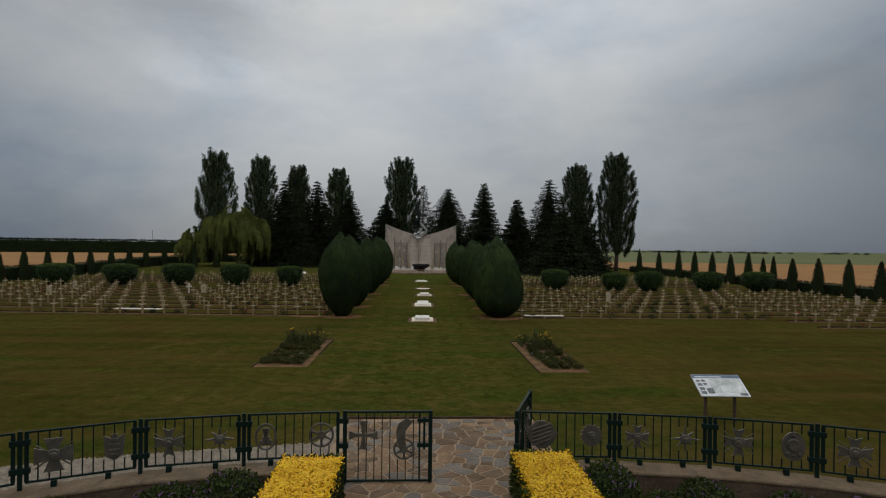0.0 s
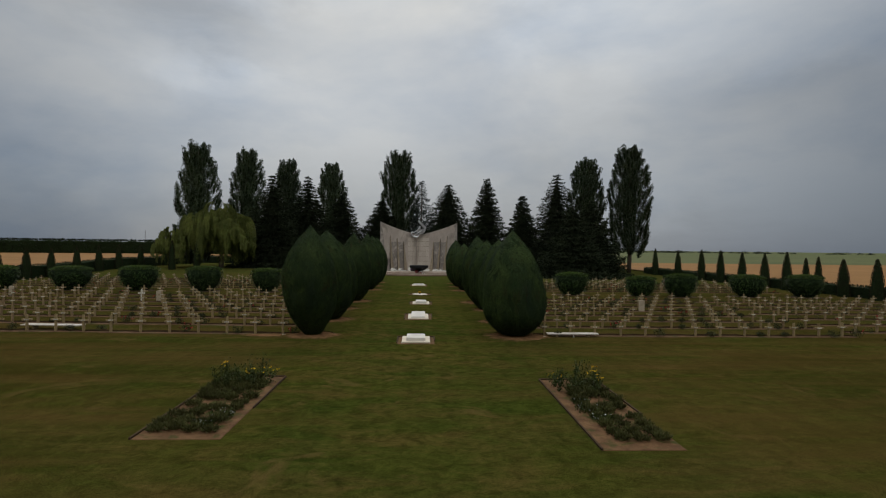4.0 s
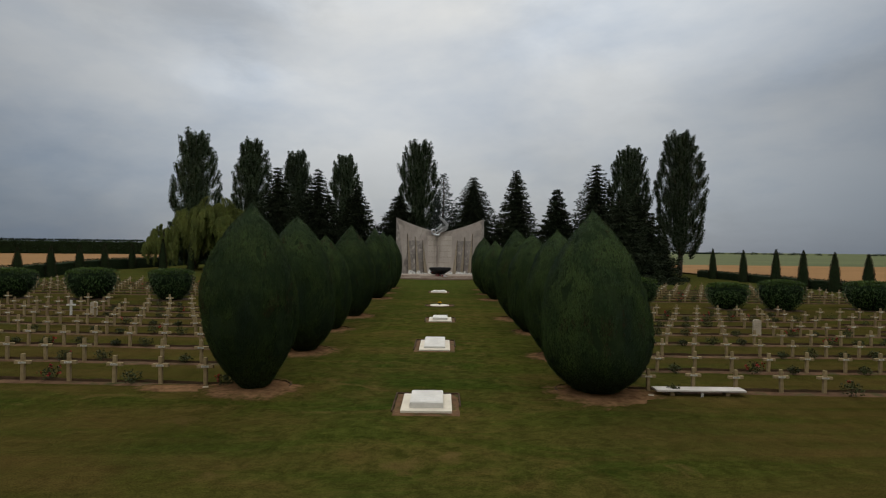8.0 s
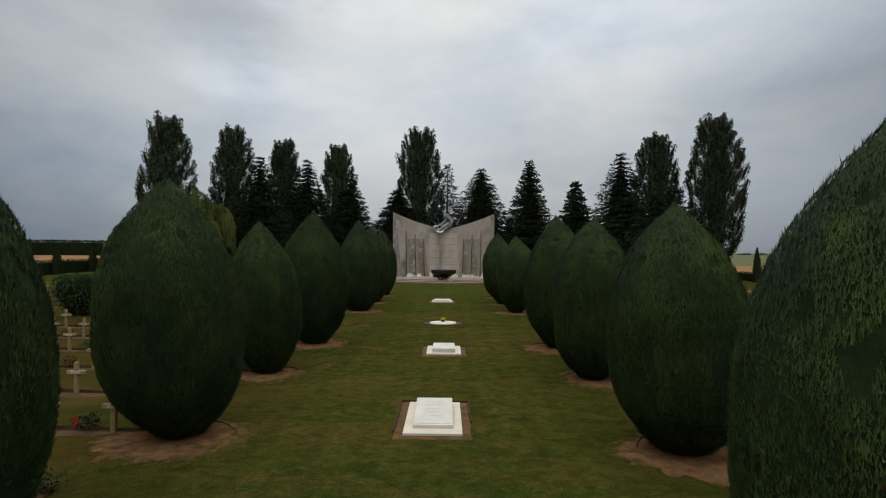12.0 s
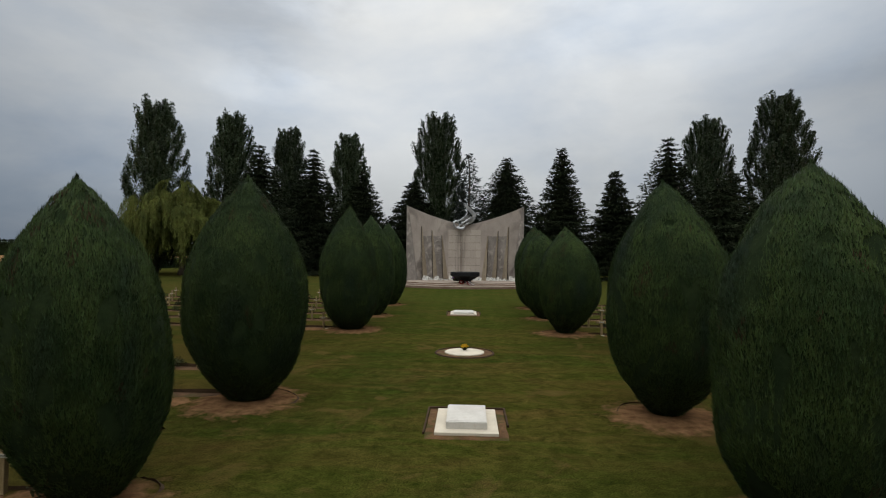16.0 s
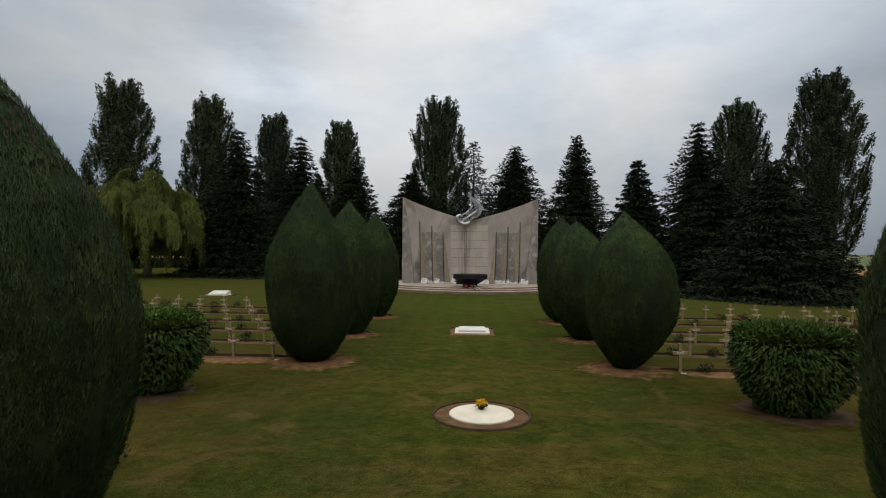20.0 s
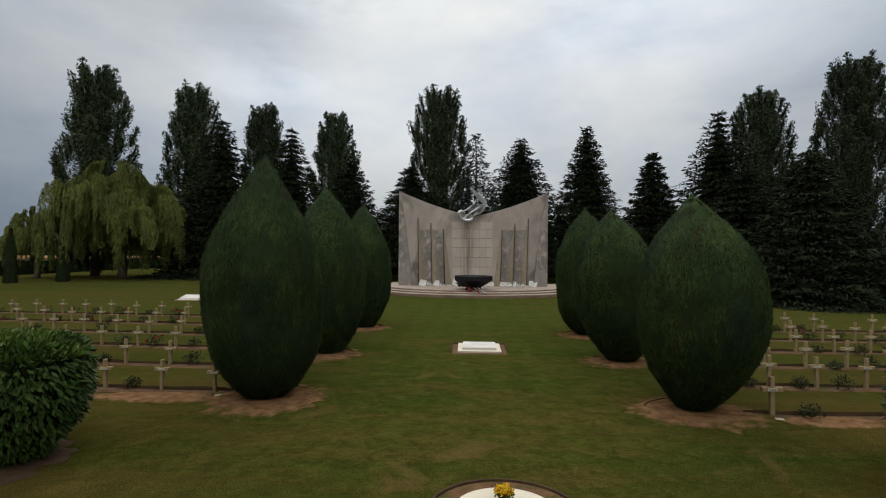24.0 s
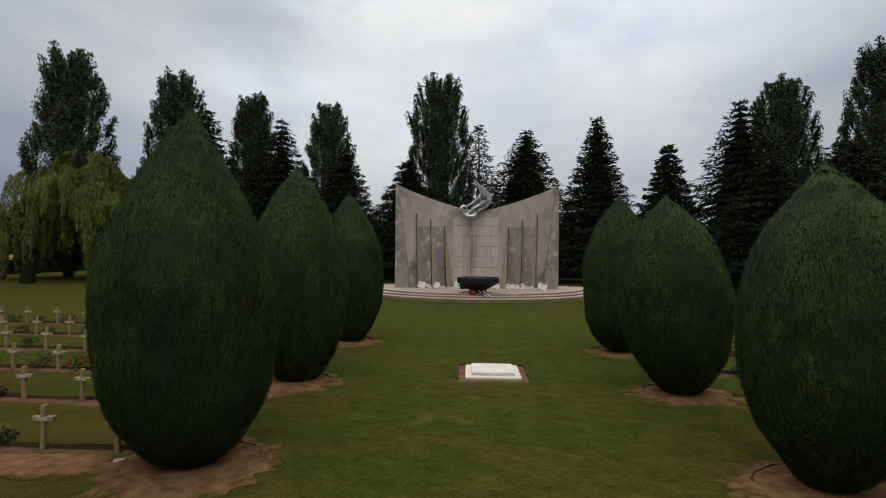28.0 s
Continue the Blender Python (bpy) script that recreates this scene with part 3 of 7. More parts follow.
def blot(name, x, y, rx, ry, z, mat, label, seed, parent=None, square=False):
    """A low heap of bare earth with an uneven edge."""
    n, rings = 72, 5
    r = random.Random(seed)
    ph = [r.uniform(0, 6.28) for _ in range(4)]
    v, f = [(0, 0, z)], []
    for k in range(1, rings + 1):
        for i in range(n):
            a = 2 * math.pi * i / n
            if square:
                c, s = math.cos(a), math.sin(a)
                q = 1 / max(abs(c), abs(s))
                w = 1 + 0.012 * math.sin(9 * a + ph[0])
            else:
                q, w = 1, 1 + 0.14 * math.sin(2 * a + ph[0]) + 0.10 * math.sin(3 * a + ph[1]) + 0.07 * math.sin(7 * a + ph[2]) + 0.06 * math.sin(13 * a + ph[3]) + r.uniform(-0.05, 0.05)
            t = (0, 0.35, 0.65, 0.85, 0.96, 1.0)[k]
            v.append((math.cos(a) * rx * q * w * t, math.sin(a) * ry * q * w * t, z * (1 - t ** 3) + 0.004 if k < rings else -0.01))
            j = (i + 1) % n
            if k == 1:
                f.append((0, 1 + i, 1 + j))
            else:
                o, p = 1 + (k - 2) * n, 1 + (k - 1) * n
                f.append((o + i, p + i, p + j, o + j))
    ob = raw(name, v, f, mat, parent, smooth=True)
    if parent is None:
        ob.location = (x, y, land(x, y))
        tagged(ob, label, "soil", kind="structure")
    return ob

# ---------- clipped yews along the avenue ----------


def girth(h, belly, upper, lower, foot):
    """Radius of a clipped egg-shaped yew, 0 to 1, at the share h of its height; the top is pointed, the foot rounded."""
    u, v = np.clip((belly - h) / belly, 0, 1), np.clip((h - belly) / (1 - belly), 0, 1)
    return np.where(h < belly, 1 - (1 - foot) * u ** lower, 1 - v ** upper)


def yew(x, y, high, wide, belly, upper, lower, foot, slip, lean, bulge, seed):
    """slip, lean, bulge: how far the foot, the tip and the waist stand aside from the planting point."""
    r = random.Random(seed)
    z0 = land(x, y)
    t = thing("clipped_yew", (x, y, z0), "dark green yew clipped to a pointed egg shape", "topiary", "yews along the avenue")
    hs = np.linspace(0, 1, 61)
    rad = np.maximum(girth(hs, belly, upper, lower, foot) * (wide / 2 - 0.05), 0.02)
    back = r.uniform(0.0, 0.2)

    def middle(h):
        return slip + (lean - slip) * h + bulge * np.sin(np.pi * h), back * h

    def swell(a, h):
        return 1 + 0.022 * np.sin(2 * a + seed) + 0.018 * np.sin(5 * a + 7 * h + seed) + 0.012 * np.sin(3 * a - 13 * h + seed)

    n, v, f = 36, [], []
    for k, h in enumerate(hs):
        cx, cy = middle(h)
        for i in range(n):
            a = 2 * math.pi * i / n
            q = max(0.01, rad[k] * swell(a, h) - 0.024)
            v.append((q * math.cos(a) + cx, q * math.sin(a) + cy, 0.03 + h * (high - 0.02)))
    for k in range(len(hs) - 1):
        for i in range(n):
            j = (i + 1) % n
            f.append((k * n + i, k * n + j, (k + 1) * n + j, (k + 1) * n + i))
    f.append(tuple(range(n))[::-1])
    # solid hull coloured as the shaded depth of the yew
    raw("inner_growth", v, f, SHADE_CORE, t, smooth=True)
    # short sprays on the clipped face, in small cushions; the dark core shows as shaded clefts between them
    seg = np.hypot(np.diff(rad), np.diff(hs) * high) * (rad[1:] + rad[:-1]) + 0.01
    cdf = np.cumsum(seg) / seg.sum()
    k = 92000 if y < 64 else 44000
    idx = np.minimum(np.searchsorted(cdf, rng.random(k)), len(seg) - 1)
    h = hs[idx] + rng.random(k) * (hs[1] - hs[0])
    a = rng.random(k) * 2 * math.pi
    q = np.interp(h, hs, rad) * swell(a, h)
    cx, cy = middle(h)
    skin = np.stack([q * np.cos(a), q * np.sin(a), h * high], axis=1)
    tall = skin * np.array([1, 1, 0.45])
    cushion = wobble(tall, 11.0, seed) * 0.45 + wobble(skin * np.array([1, 1, 0.35]), 36.0, seed + 3) * 0.65
    fine = wobble(skin, 67.0, seed + 5)
    broad = wobble(skin, 2.4, seed + 8)
    rough = np.clip(0.5 + 0.9 * wobble(skin, 1.9, seed + 14), 0.12, 1.0)
    dent = (0.044 * cushion - 0.06 * np.clip(-0.12 - cushion, 0, 1)) * rough + 0.014 * fine + 0.040 * broad + 0.022 * wobble(skin, 5.2, seed + 17) - 0.30 * np.clip(wobble(tall, 6.5, seed + 31) - 0.50, 0, 0.4)
    dent = np.clip(dent, -0.06, 0.012)
    sl = np.interp(h, hs, np.gradient(rad, hs * high))
    out = unit(np.stack([np.cos(a), np.sin(a), -sl], axis=1))
    up = unit(np.stack([np.cos(a) * sl, np.sin(a) * sl, np.ones(k)], axis=1))
    pos = skin + np.stack([cx, cy, np.full(k, 0.04)], axis=1) + out * (dent - 0.004)[:, None]
    axis = up * rng.uniform(0.8, 1.1, (k, 1)) + out * rng.uniform(0.0, 0.42, (k, 1)) + rng.normal(size=(k, 3)) * 0.22
    facing = out + rng.normal(size=(k, 3)) * 0.50
    bald = wobble(skin, 1.3, seed + 9) * 0.35 + wobble(tall, 9.0, seed + 4) * 0.75 * (0.4 + 0.6 * rough) - fine * 0.2
    keep = bald < 0.85 + 0.45 * rng.random(k)
    dry = (wobble(skin, 1.7, seed + 21) * 0.6 + wobble(tall, 7.0, seed + 22) * 0.55 > 0.58) & (rng.random(k) < 0.30)
    long_, broad_ = rng.uniform(0.045, 0.105, k), rng.uniform(0.009, 0.016, k) * (1 if y < 64 else 1.4)
    dead, keep = keep & dry, keep & ~dry
    brown = blades(pos[dead], axis[dead], long_[dead], broad_[dead], facing[dead])
    vv, ff = blades(pos[keep], axis[keep], long_[keep], broad_[keep], facing[keep])
    # stray shoots at the tip and a few that have outgrown the shears
    m = 40
    tx, ty = middle(1.0)
    tip = np.stack([rng.normal(0, 0.06, m) + tx, rng.normal(0, 0.06, m) + ty, high - 0.16 + rng.uniform(-0.1, 0.04, m)], axis=1)
    shoots = blades(tip, np.stack([rng.normal(0, 0.35, m), rng.normal(0, 0.35, m), np.ones(m)], axis=1), rng.uniform(0.06, 0.13, m), 0.022)
    pick = rng.integers(0, k, 170)
    stray = blades(pos[pick], out[pick] * 0.7 + up[pick] + rng.normal(size=(170, 3)) * 0.2, rng.uniform(0.06, 0.12, 170), 0.016)
    leafy = raw("foliage", *merge((vv, ff), shoots, stray, brown), YEW, t)
    leafy.data.materials.append(YEW_DRY)
    slot = np.zeros(len(leafy.data.polygons), dtype=np.int32)
    slot[len(slot) - len(brown[1]):] = 1
    leafy.data.polygons.foreach_set("material_index", slot)
    bm = bmesh.new()
    rod(bm, (slip, 0, -0.05), (slip, 0, 0.5), 0.16, 0.12, 10)
    part("trunk", bm, BARK, t)
    soil = blot("soil_patch", x + slip * 1.3 + r.uniform(-0.1, 0.1), y - 0.25, wide * 0.55, wide * 0.52, 0.045, PATCH, "bare brown soil under the clipped yew", seed)
    v, f, m = [], [], 22
    a0, a1 = (-0.35, 1.9) if x < 0 else (1.25, 3.5)
    for i in range(m + 1):
        a = a0 + (a1 - a0) * i / m
        q = wide * (0.33 + 0.012 * math.sin(5 * a + seed))
        high_ = (0.045 + r.uniform(-0.018, 0.015)) * math.sin(math.pi * i / m) ** 0.6
        for d, z in ((0.0, 0.0), (0.012, high_), (0.09, -0.02)):
            v.append(((q + d) * math.cos(a) * 1.06, 0.12 + (q + d) * math.sin(a), z + 0.012))
    for i in range(m):
        for j in range(2):
            f.append((3 * i + j, 3 * i + 3 + j, 3 * i + 4 + j, 3 * i + 1 + j))
    raw("turf_edge", v, f, DARK_SOIL, soil, "dark rim of cut turf")
    return t


YEWS = [  # x, y, height, width; waist, upper and lower curve, foot; slip of the foot, lean of the tip, bulge
    (-4.95, 33.50, 5.05, 2.70, 0.46, 2.13, 2.22, 0.31, 0.13, -0.03, -0.07),
    (-5.05, 39.00, 5.01, 2.74, 0.48, 2.08, 3.50, 0.27, 0.23, -0.09, -0.06),
    (-5.12, 44.60, 4.45, 2.30, 0.49, 2.05, 2.82, 0.36, 0.18, -0.16, 0.01),
    (-4.97, 49.70, 5.12, 2.82, 0.49, 1.75, 2.80, 0.30, 0.23, 0.08, -0.06),
    (-4.92, 61.20, 5.38, 2.74, 0.47, 1.67, 3.68, 0.36, 0.12, -0.03, -0.08),
    (-4.87, 66.50, 5.28, 2.52, 0.44, 2.10, 2.67, 0.40, 0.05, -0.06, 0.02),
    (-4.78, 72.40, 5.22, 2.48, 0.42, 2.20, 2.30, 0.40, 0.02, -0.08, 0.02),
    (4.65, 33.45, 4.94, 3.04, 0.32, 2.28, 2.95, 0.36, 0.05, -0.11, 0.0),
    (4.74, 38.50, 4.58, 2.56, 0.46, 2.20, 3.60, 0.33, 0.01, -0.12, 0.0),
    (4.58, 44.20, 4.62, 2.42, 0.47, 2.32, 3.60, 0.31, 0.04, 0.05, 0.0),
    (4.67, 49.20, 4.98, 2.70, 0.49, 1.97, 2.84, 0.24, -0.11, -0.17, 0.16),
    (4.56, 60.85, 4.48, 2.70, 0.46, 2.25, 2.31, 0.25, -0.07, -0.12, 0.18),
    (4.26, 65.90, 4.56, 2.54, 0.49, 2.16, 2.60, 0.31, 0.10, -0.23, 0.0),
    (4.33, 71.10, 5.02, 2.46, 0.46, 2.24, 3.60, 0.28, 0.04, 0.02, 0.0),
]
for i, row in enumerate(YEWS):
    yew(*row, 11 + i * 3)

for i, (x, y, rx, ry) in enumerate([(-7.0, 60.85, 1.9, 0.6), (-6.8, 33.25, 1.6, 0.45), (-6.9, 49.3, 1.5, 0.5), (6.8, 60.15, 1.3, 0.45)]):
    blot("soil_patch", x, y, rx, ry, 0.025, PATCH, "trodden bare soil before the first crosses of a row", 950 + i)

# ---------- laurel bushes, hedges, cones ----------


def laurel(x, y, wide, deep, high, seed, leaves=5200):
    """A tub of leaves: sides that flare towards a flat, brighter top; hanging leaves on the sides, upright shoots above."""
    r = random.Random(seed)
    t = thing("laurel_bush", (x, y, land(x, y)), "dense glossy green laurel bush clipped to a tub shape", "bush", "laurel bushes between the grave plots")
    hs = np.array([0, 0.08, 0.25, 0.48, 0.68, 0.84, 0.95, 1.0])
    rs = np.array([0.44, 0.57, 0.79, 0.94, 1.0, 0.97, 0.84, 0.62])

    def lump(a, h):
        return 1 + 0.04 * np.sin(3 * a + seed) + 0.03 * np.sin(7 * a + 5 * h + seed) + 0.02 * np.sin(11 * a - 9 * h)

    n, v, f = 36, [], []
    for k in range(len(hs)):
        for i in range(n):
            a = 2 * math.pi * i / n
            q = rs[k] * 0.91 * lump(a, hs[k])
            v.append((q * wide / 2 * math.cos(a), q * deep / 2 * math.sin(a), 0.05 + hs[k] * high * 0.93))
    for k in range(len(hs) - 1):
        for i in range(n):
            j = (i + 1) % n
            f.append((k * n + i, k * n + j, (k + 1) * n + j, (k + 1) * n + i))
    f.append(tuple(range((len(hs) - 1) * n, len(hs) * n)))
    # hull coloured as shade, seen in the gaps between leaves
    raw("inner_growth", v, f, BUSH_SHADE_CORE, t, smooth=True)
    k = int(leaves * 0.62)
    a, h = rng.random(k) * 2 * math.pi, rng.random(k) ** 0.85
    rad = np.interp(h, hs, rs) * lump(a, h) * rng.uniform(0.93, 1.03, k)
    pos = np.stack([rad * wide / 2 * np.cos(a), rad * deep / 2 * np.sin(a), 0.06 + h * high * 0.95], axis=1)
    out = np.stack([np.cos(a), np.sin(a), np.zeros(k)], axis=1)
    axis = out * rng.uniform(0.3, 0.8, (k, 1)) + np.array([0, 0, -0.55]) + rng.normal(size=(k, 3)) * 0.33
    axis[h > 0.85] += np.array([0, 0, 0.9])
    raw("foliage", *cards(pos, axis, rng.uniform(0.11, 0.20, k), rng.uniform(0.04, 0.065, k), out + np.array([0, 0, 0.5]) + rng.normal(size=(k, 3)) * 0.4), LAUREL, t)
    k = int(leaves * 0.5)
    a, rad = rng.random(k) * 2 * math.pi, np.sqrt(rng.random(k)) * 0.95
    z = high * (1.0 - 0.15 * rad ** 3.2) + 0.03 * np.sin(5 * a + seed) * rad + rng.normal(0, 0.025, k)
    rad = rad * lump(a, 1.0)
    pos = np.stack([rad * wide / 2 * np.cos(a), rad * deep / 2 * np.sin(a), z - 0.05], axis=1)
    axis = np.stack([np.cos(a) * rad * 0.7, np.sin(a) * rad * 0.7, np.full(k, 0.8)], axis=1) + rng.normal(size=(k, 3)) * 0.45
    raw("crown", *cards(pos, axis, rng.uniform(0.09, 0.18, k), rng.uniform(0.035, 0.06, k)), LAUREL_YOUNG, t, "bright green young leaves on top")
    for _ in range(4):
        bx, by = r.uniform(-0.3, 0.3), r.uniform(-0.3, 0.3)
        bm = bmesh.new()
        rod(bm, (bx, by, -0.05), (bx * 1.6, by * 1.6, high * 0.5), 0.05, 0.03, 6)
        part("stem", bm, BARK, t)
    blot("soil_patch", x, y - 0.1, wide * 0.44, deep * 0.46, 0.04, DARK_SOIL, "bare dark soil round the foot of a laurel bush", seed)


for i, (x, y, w, h) in enumerate([(-7.62, 57.3, 2.55, 1.88), (6.80, 56.7, 2.3, 1.86), (-13.6, 57.9, 2.7, 2.05), (-19.2, 58.0, 3.1, 2.2), (-25.1, 58.2, 3.4, 2.2), (-31.0, 58.2, 3.4, 2.1), (-37.4, 58.2, 3.3, 2.1),
                                  (13.9, 56.8, 3.0, 2.0), (19.9, 55.9, 2.7, 1.75), (23.3, 55.4, 2.9, 2.0), (29.8, 56.0, 3.1, 1.95), (35.0, 55.8, 3.2, 2.0)]):
    laurel(x, y, w, w * 0.92, h, 40 + i, 9000 if abs(x) < 8 else 3200)


def hedge(name, path, wide, high, label, density=55, size=0.16):
    """A clipped hedge along a line of points: a closed core and a skin of small leaves."""
    t = thing(name, (path[0][0], path[0][1], 0), label, "hedge")
    ox, oy = path[0]
    for (xa, ya), (xb, yb) in zip(path, path[1:]):
        d = Vector((xb - xa, yb - ya, 0))
        ln = d.length
        d.normalize()
        s = Vector((-d.y, d.x, 0))
        k = max(2, int(ln / 2))
        v, f = [], []
        for i in range(k + 1):
            c = Vector((xa - ox, ya - oy, 0)) + d * (ln * i / k)
            g = land(c.x + ox, c.y + oy)
            hh = high * (1 + 0.03 * math.sin(i * 1.7 + xa))
            for w, z in ((-1, -0.1), (-1, hh * 0.96), (-0.8, hh), (0.8, hh), (1, hh * 0.96), (1, -0.1)):
                p = c + s * (w * wide * 0.47)
                v.append((p.x, p.y, g + z * 0.97))
        for i in range(k):
            for j in range(5):
                f.append((i * 6 + j, i * 6 + j + 1, i * 6 + 7 + j, i * 6 + 6 + j))
        f += [tuple(range(6)), tuple(range(k * 6, k * 6 + 6))]
        # closed core, its dark colour standing for shade behind the leaves
        raw("inner_growth", v, f, SHADE_CORE, t)
        n = int(ln * (2 * high + wide) * density)
        u, w = rng.random(n) * ln, rng.random(n) * (2 * high + wide)
        side = np.where(w < high, -1.0, np.where(w < high + wide, 0.0, 1.0))
        across = np.where(side == 0, (w - high) / wide - 0.5, side * 0.5) * wide
        zz = np.where(side == 0, high, np.where(side < 0, w, w - high - wide))
        px, py = xa - ox + d.x * u + s.x * across, ya - oy + d.y * u + s.y * across
        g = np.array([land(a + ox, b + oy) for a, b in zip(px, py)])
        pos = np.stack([px, py, zz + g + rng.normal(0, 0.05, n)], axis=1)
        axis = rng.normal(size=(n, 3)) * 0.7 + np.stack([s.x * side, s.y * side, 0.5 + (side == 0) * 0.6], axis=1)
        raw("foliage", *cards(pos, axis, rng.uniform(0.6, 1.3, n) * size, size * 0.5), HEDGE, t)
    return t


hedge("hedge_east", [(40.6, 8), (40.6, 40), (40.6, 70), (40.6, 104)], 1.1, 1.0, "low dark clipped hedge along the wheat field", 40)
hedge("hedge_west", [(-45.8, 8), (-45.8, 40), (-45.8, 76), (-45.8, 112), (-44.5, 131), (-36, 127)], 1.2, 1.5, "low dark clipped hedge along the wheat field", 34)
hedge("hedge_far_west", [(-420, 178), (-260, 205), (-100, 250), (30, 290)], 8.0, 5.5, "tall dark windbreak hedge across the field", 2.2, 0.9)
hedge("hedge_north", [(-38, 124), (0, 121), (30, 119)], 2.0, 3.4, "dark evergreen hedge behind the trees", 14, 0.3)
hedge("hedge_corner", [(30.5, 112), (36.0, 106.5)], 1.4, 1.9, "dark clipped hedge block behind the firs", 40)
hedge("hedge_corner", [(31.5, 124), (37.0, 121)], 1.6, 3.0, "tall dark clipped hedge block behind the firs", 40)


def cone(x, y, high, wide, seed, twin=False):
    t = thing("clipped_cone", (x, y, land(x, y)), "dark clipped evergreen cone beside the boundary hedge", "topiary", "evergreen cones along the hedges")
    stems = [(-0.16 * wide, 0.5, 0.95), (0.16 * wide, -0.5, 1.0)] if twin else [(0, 0, 1.0)]
    core, skin = [], []
    for sx, sy, sc in stems:
        w = wide * (0.62 if twin else 1.0)
        hs = np.linspace(0, 1, 14)
        rad = w / 2 * 0.74 * np.clip((1 - 0.28 * hs) * (1 - hs ** 3.2) ** 0.8, 0.08, 1)
        n, v, f = 14, [], []
        for k, h in enumerate(hs):
            for i in range(n):
                a = 2 * math.pi * i / n
                v.append((sx + rad[k] * 0.92 * math.cos(a), sy + rad[k] * 0.92 * math.sin(a), h * high * sc * 0.98))
        for k in range(len(hs) - 1):
            for i in range(n):
                j = (i + 1) % n
                f.append((k * n + i, k * n + j, (k + 1) * n + j, (k + 1) * n + i))
        core.append((np.array(v), np.array(f)))
        m = 1300
        h = rng.random(m) ** 1.2
        a = rng.random(m) * 6.283
        q = np.interp(h, hs, rad) * rng.uniform(0.92, 1.08, m)
        pos = np.stack([sx + q * np.cos(a), sy + q * np.sin(a), h * high * sc], axis=1)
        axis = np.stack([np.cos(a) * 0.2, np.sin(a) * 0.2, np.ones(m)], axis=1) + rng.normal(size=(m, 3)) * 0.22
        skin.append(cards(pos, axis, rng.uniform(0.08, 0.18, m), 0.05))
    raw("inner_growth", *merge(*core), SHADE_CORE, t, smooth=True)
    raw("foliage", *merge(*skin), CONE_LEAF, t)


for i, (y, h, twin) in enumerate([(97.9, 4.3, 0), (89.8, 4.1, 0), (82.8, 4.2, 0), (77.9, 4.1, 0), (73.1, 3.9, 0), (68.7, 3.8, 0), (64.9, 4.0, 0), (61.1, 3.6, 1), (57.0, 3.4, 0), (53.2, 3.5, 0), (49.3, 3.5, 0), (45.7, 3.4, 0), (41.0, 3.4, 0), (36.5, 3.4, 0)]):
    cone(39.5, y, h, 1.75 if twin else 1.5, 300 + i, twin)
for i, (y, h) in enumerate([(60.2, 3.4), (64.0, 3.5), (68.0, 3.5), (72.3, 3.5), (76.6, 3.5), (81.6, 3.5), (86.6, 3.6), (91.7, 3.6), (98.2, 3.6), (107.0, 3.5)]):
    cone(-44.7, y, h, 1.5, 330 + i)
cone(-36.6, 91.0, 4.3, 1.3, 350)
cone(-33.8, 93.0, 4.2, 1.3, 351)

# ---------- trees ----------


def trunk(t, high, r0, r1, lean=(0, 0), sides=9):
    bm = bmesh.new()
    pts = [Vector((lean[0] * k / 5 + 0.12 * math.sin(k * 2.1), lean[1] * k / 5, high * k / 5 - 0.2)) for k in range(6)]
    for k in range(5):
        a, b = r0 + (r1 - r0) * k / 5, r0 + (r1 - r0) * (k + 1) / 5
        rod(bm, pts[k], pts[k + 1] + (pts[k + 1] - pts[k]) * 0.03, a, b, sides)
    return part("trunk", bm, BARK, t, smooth=True)


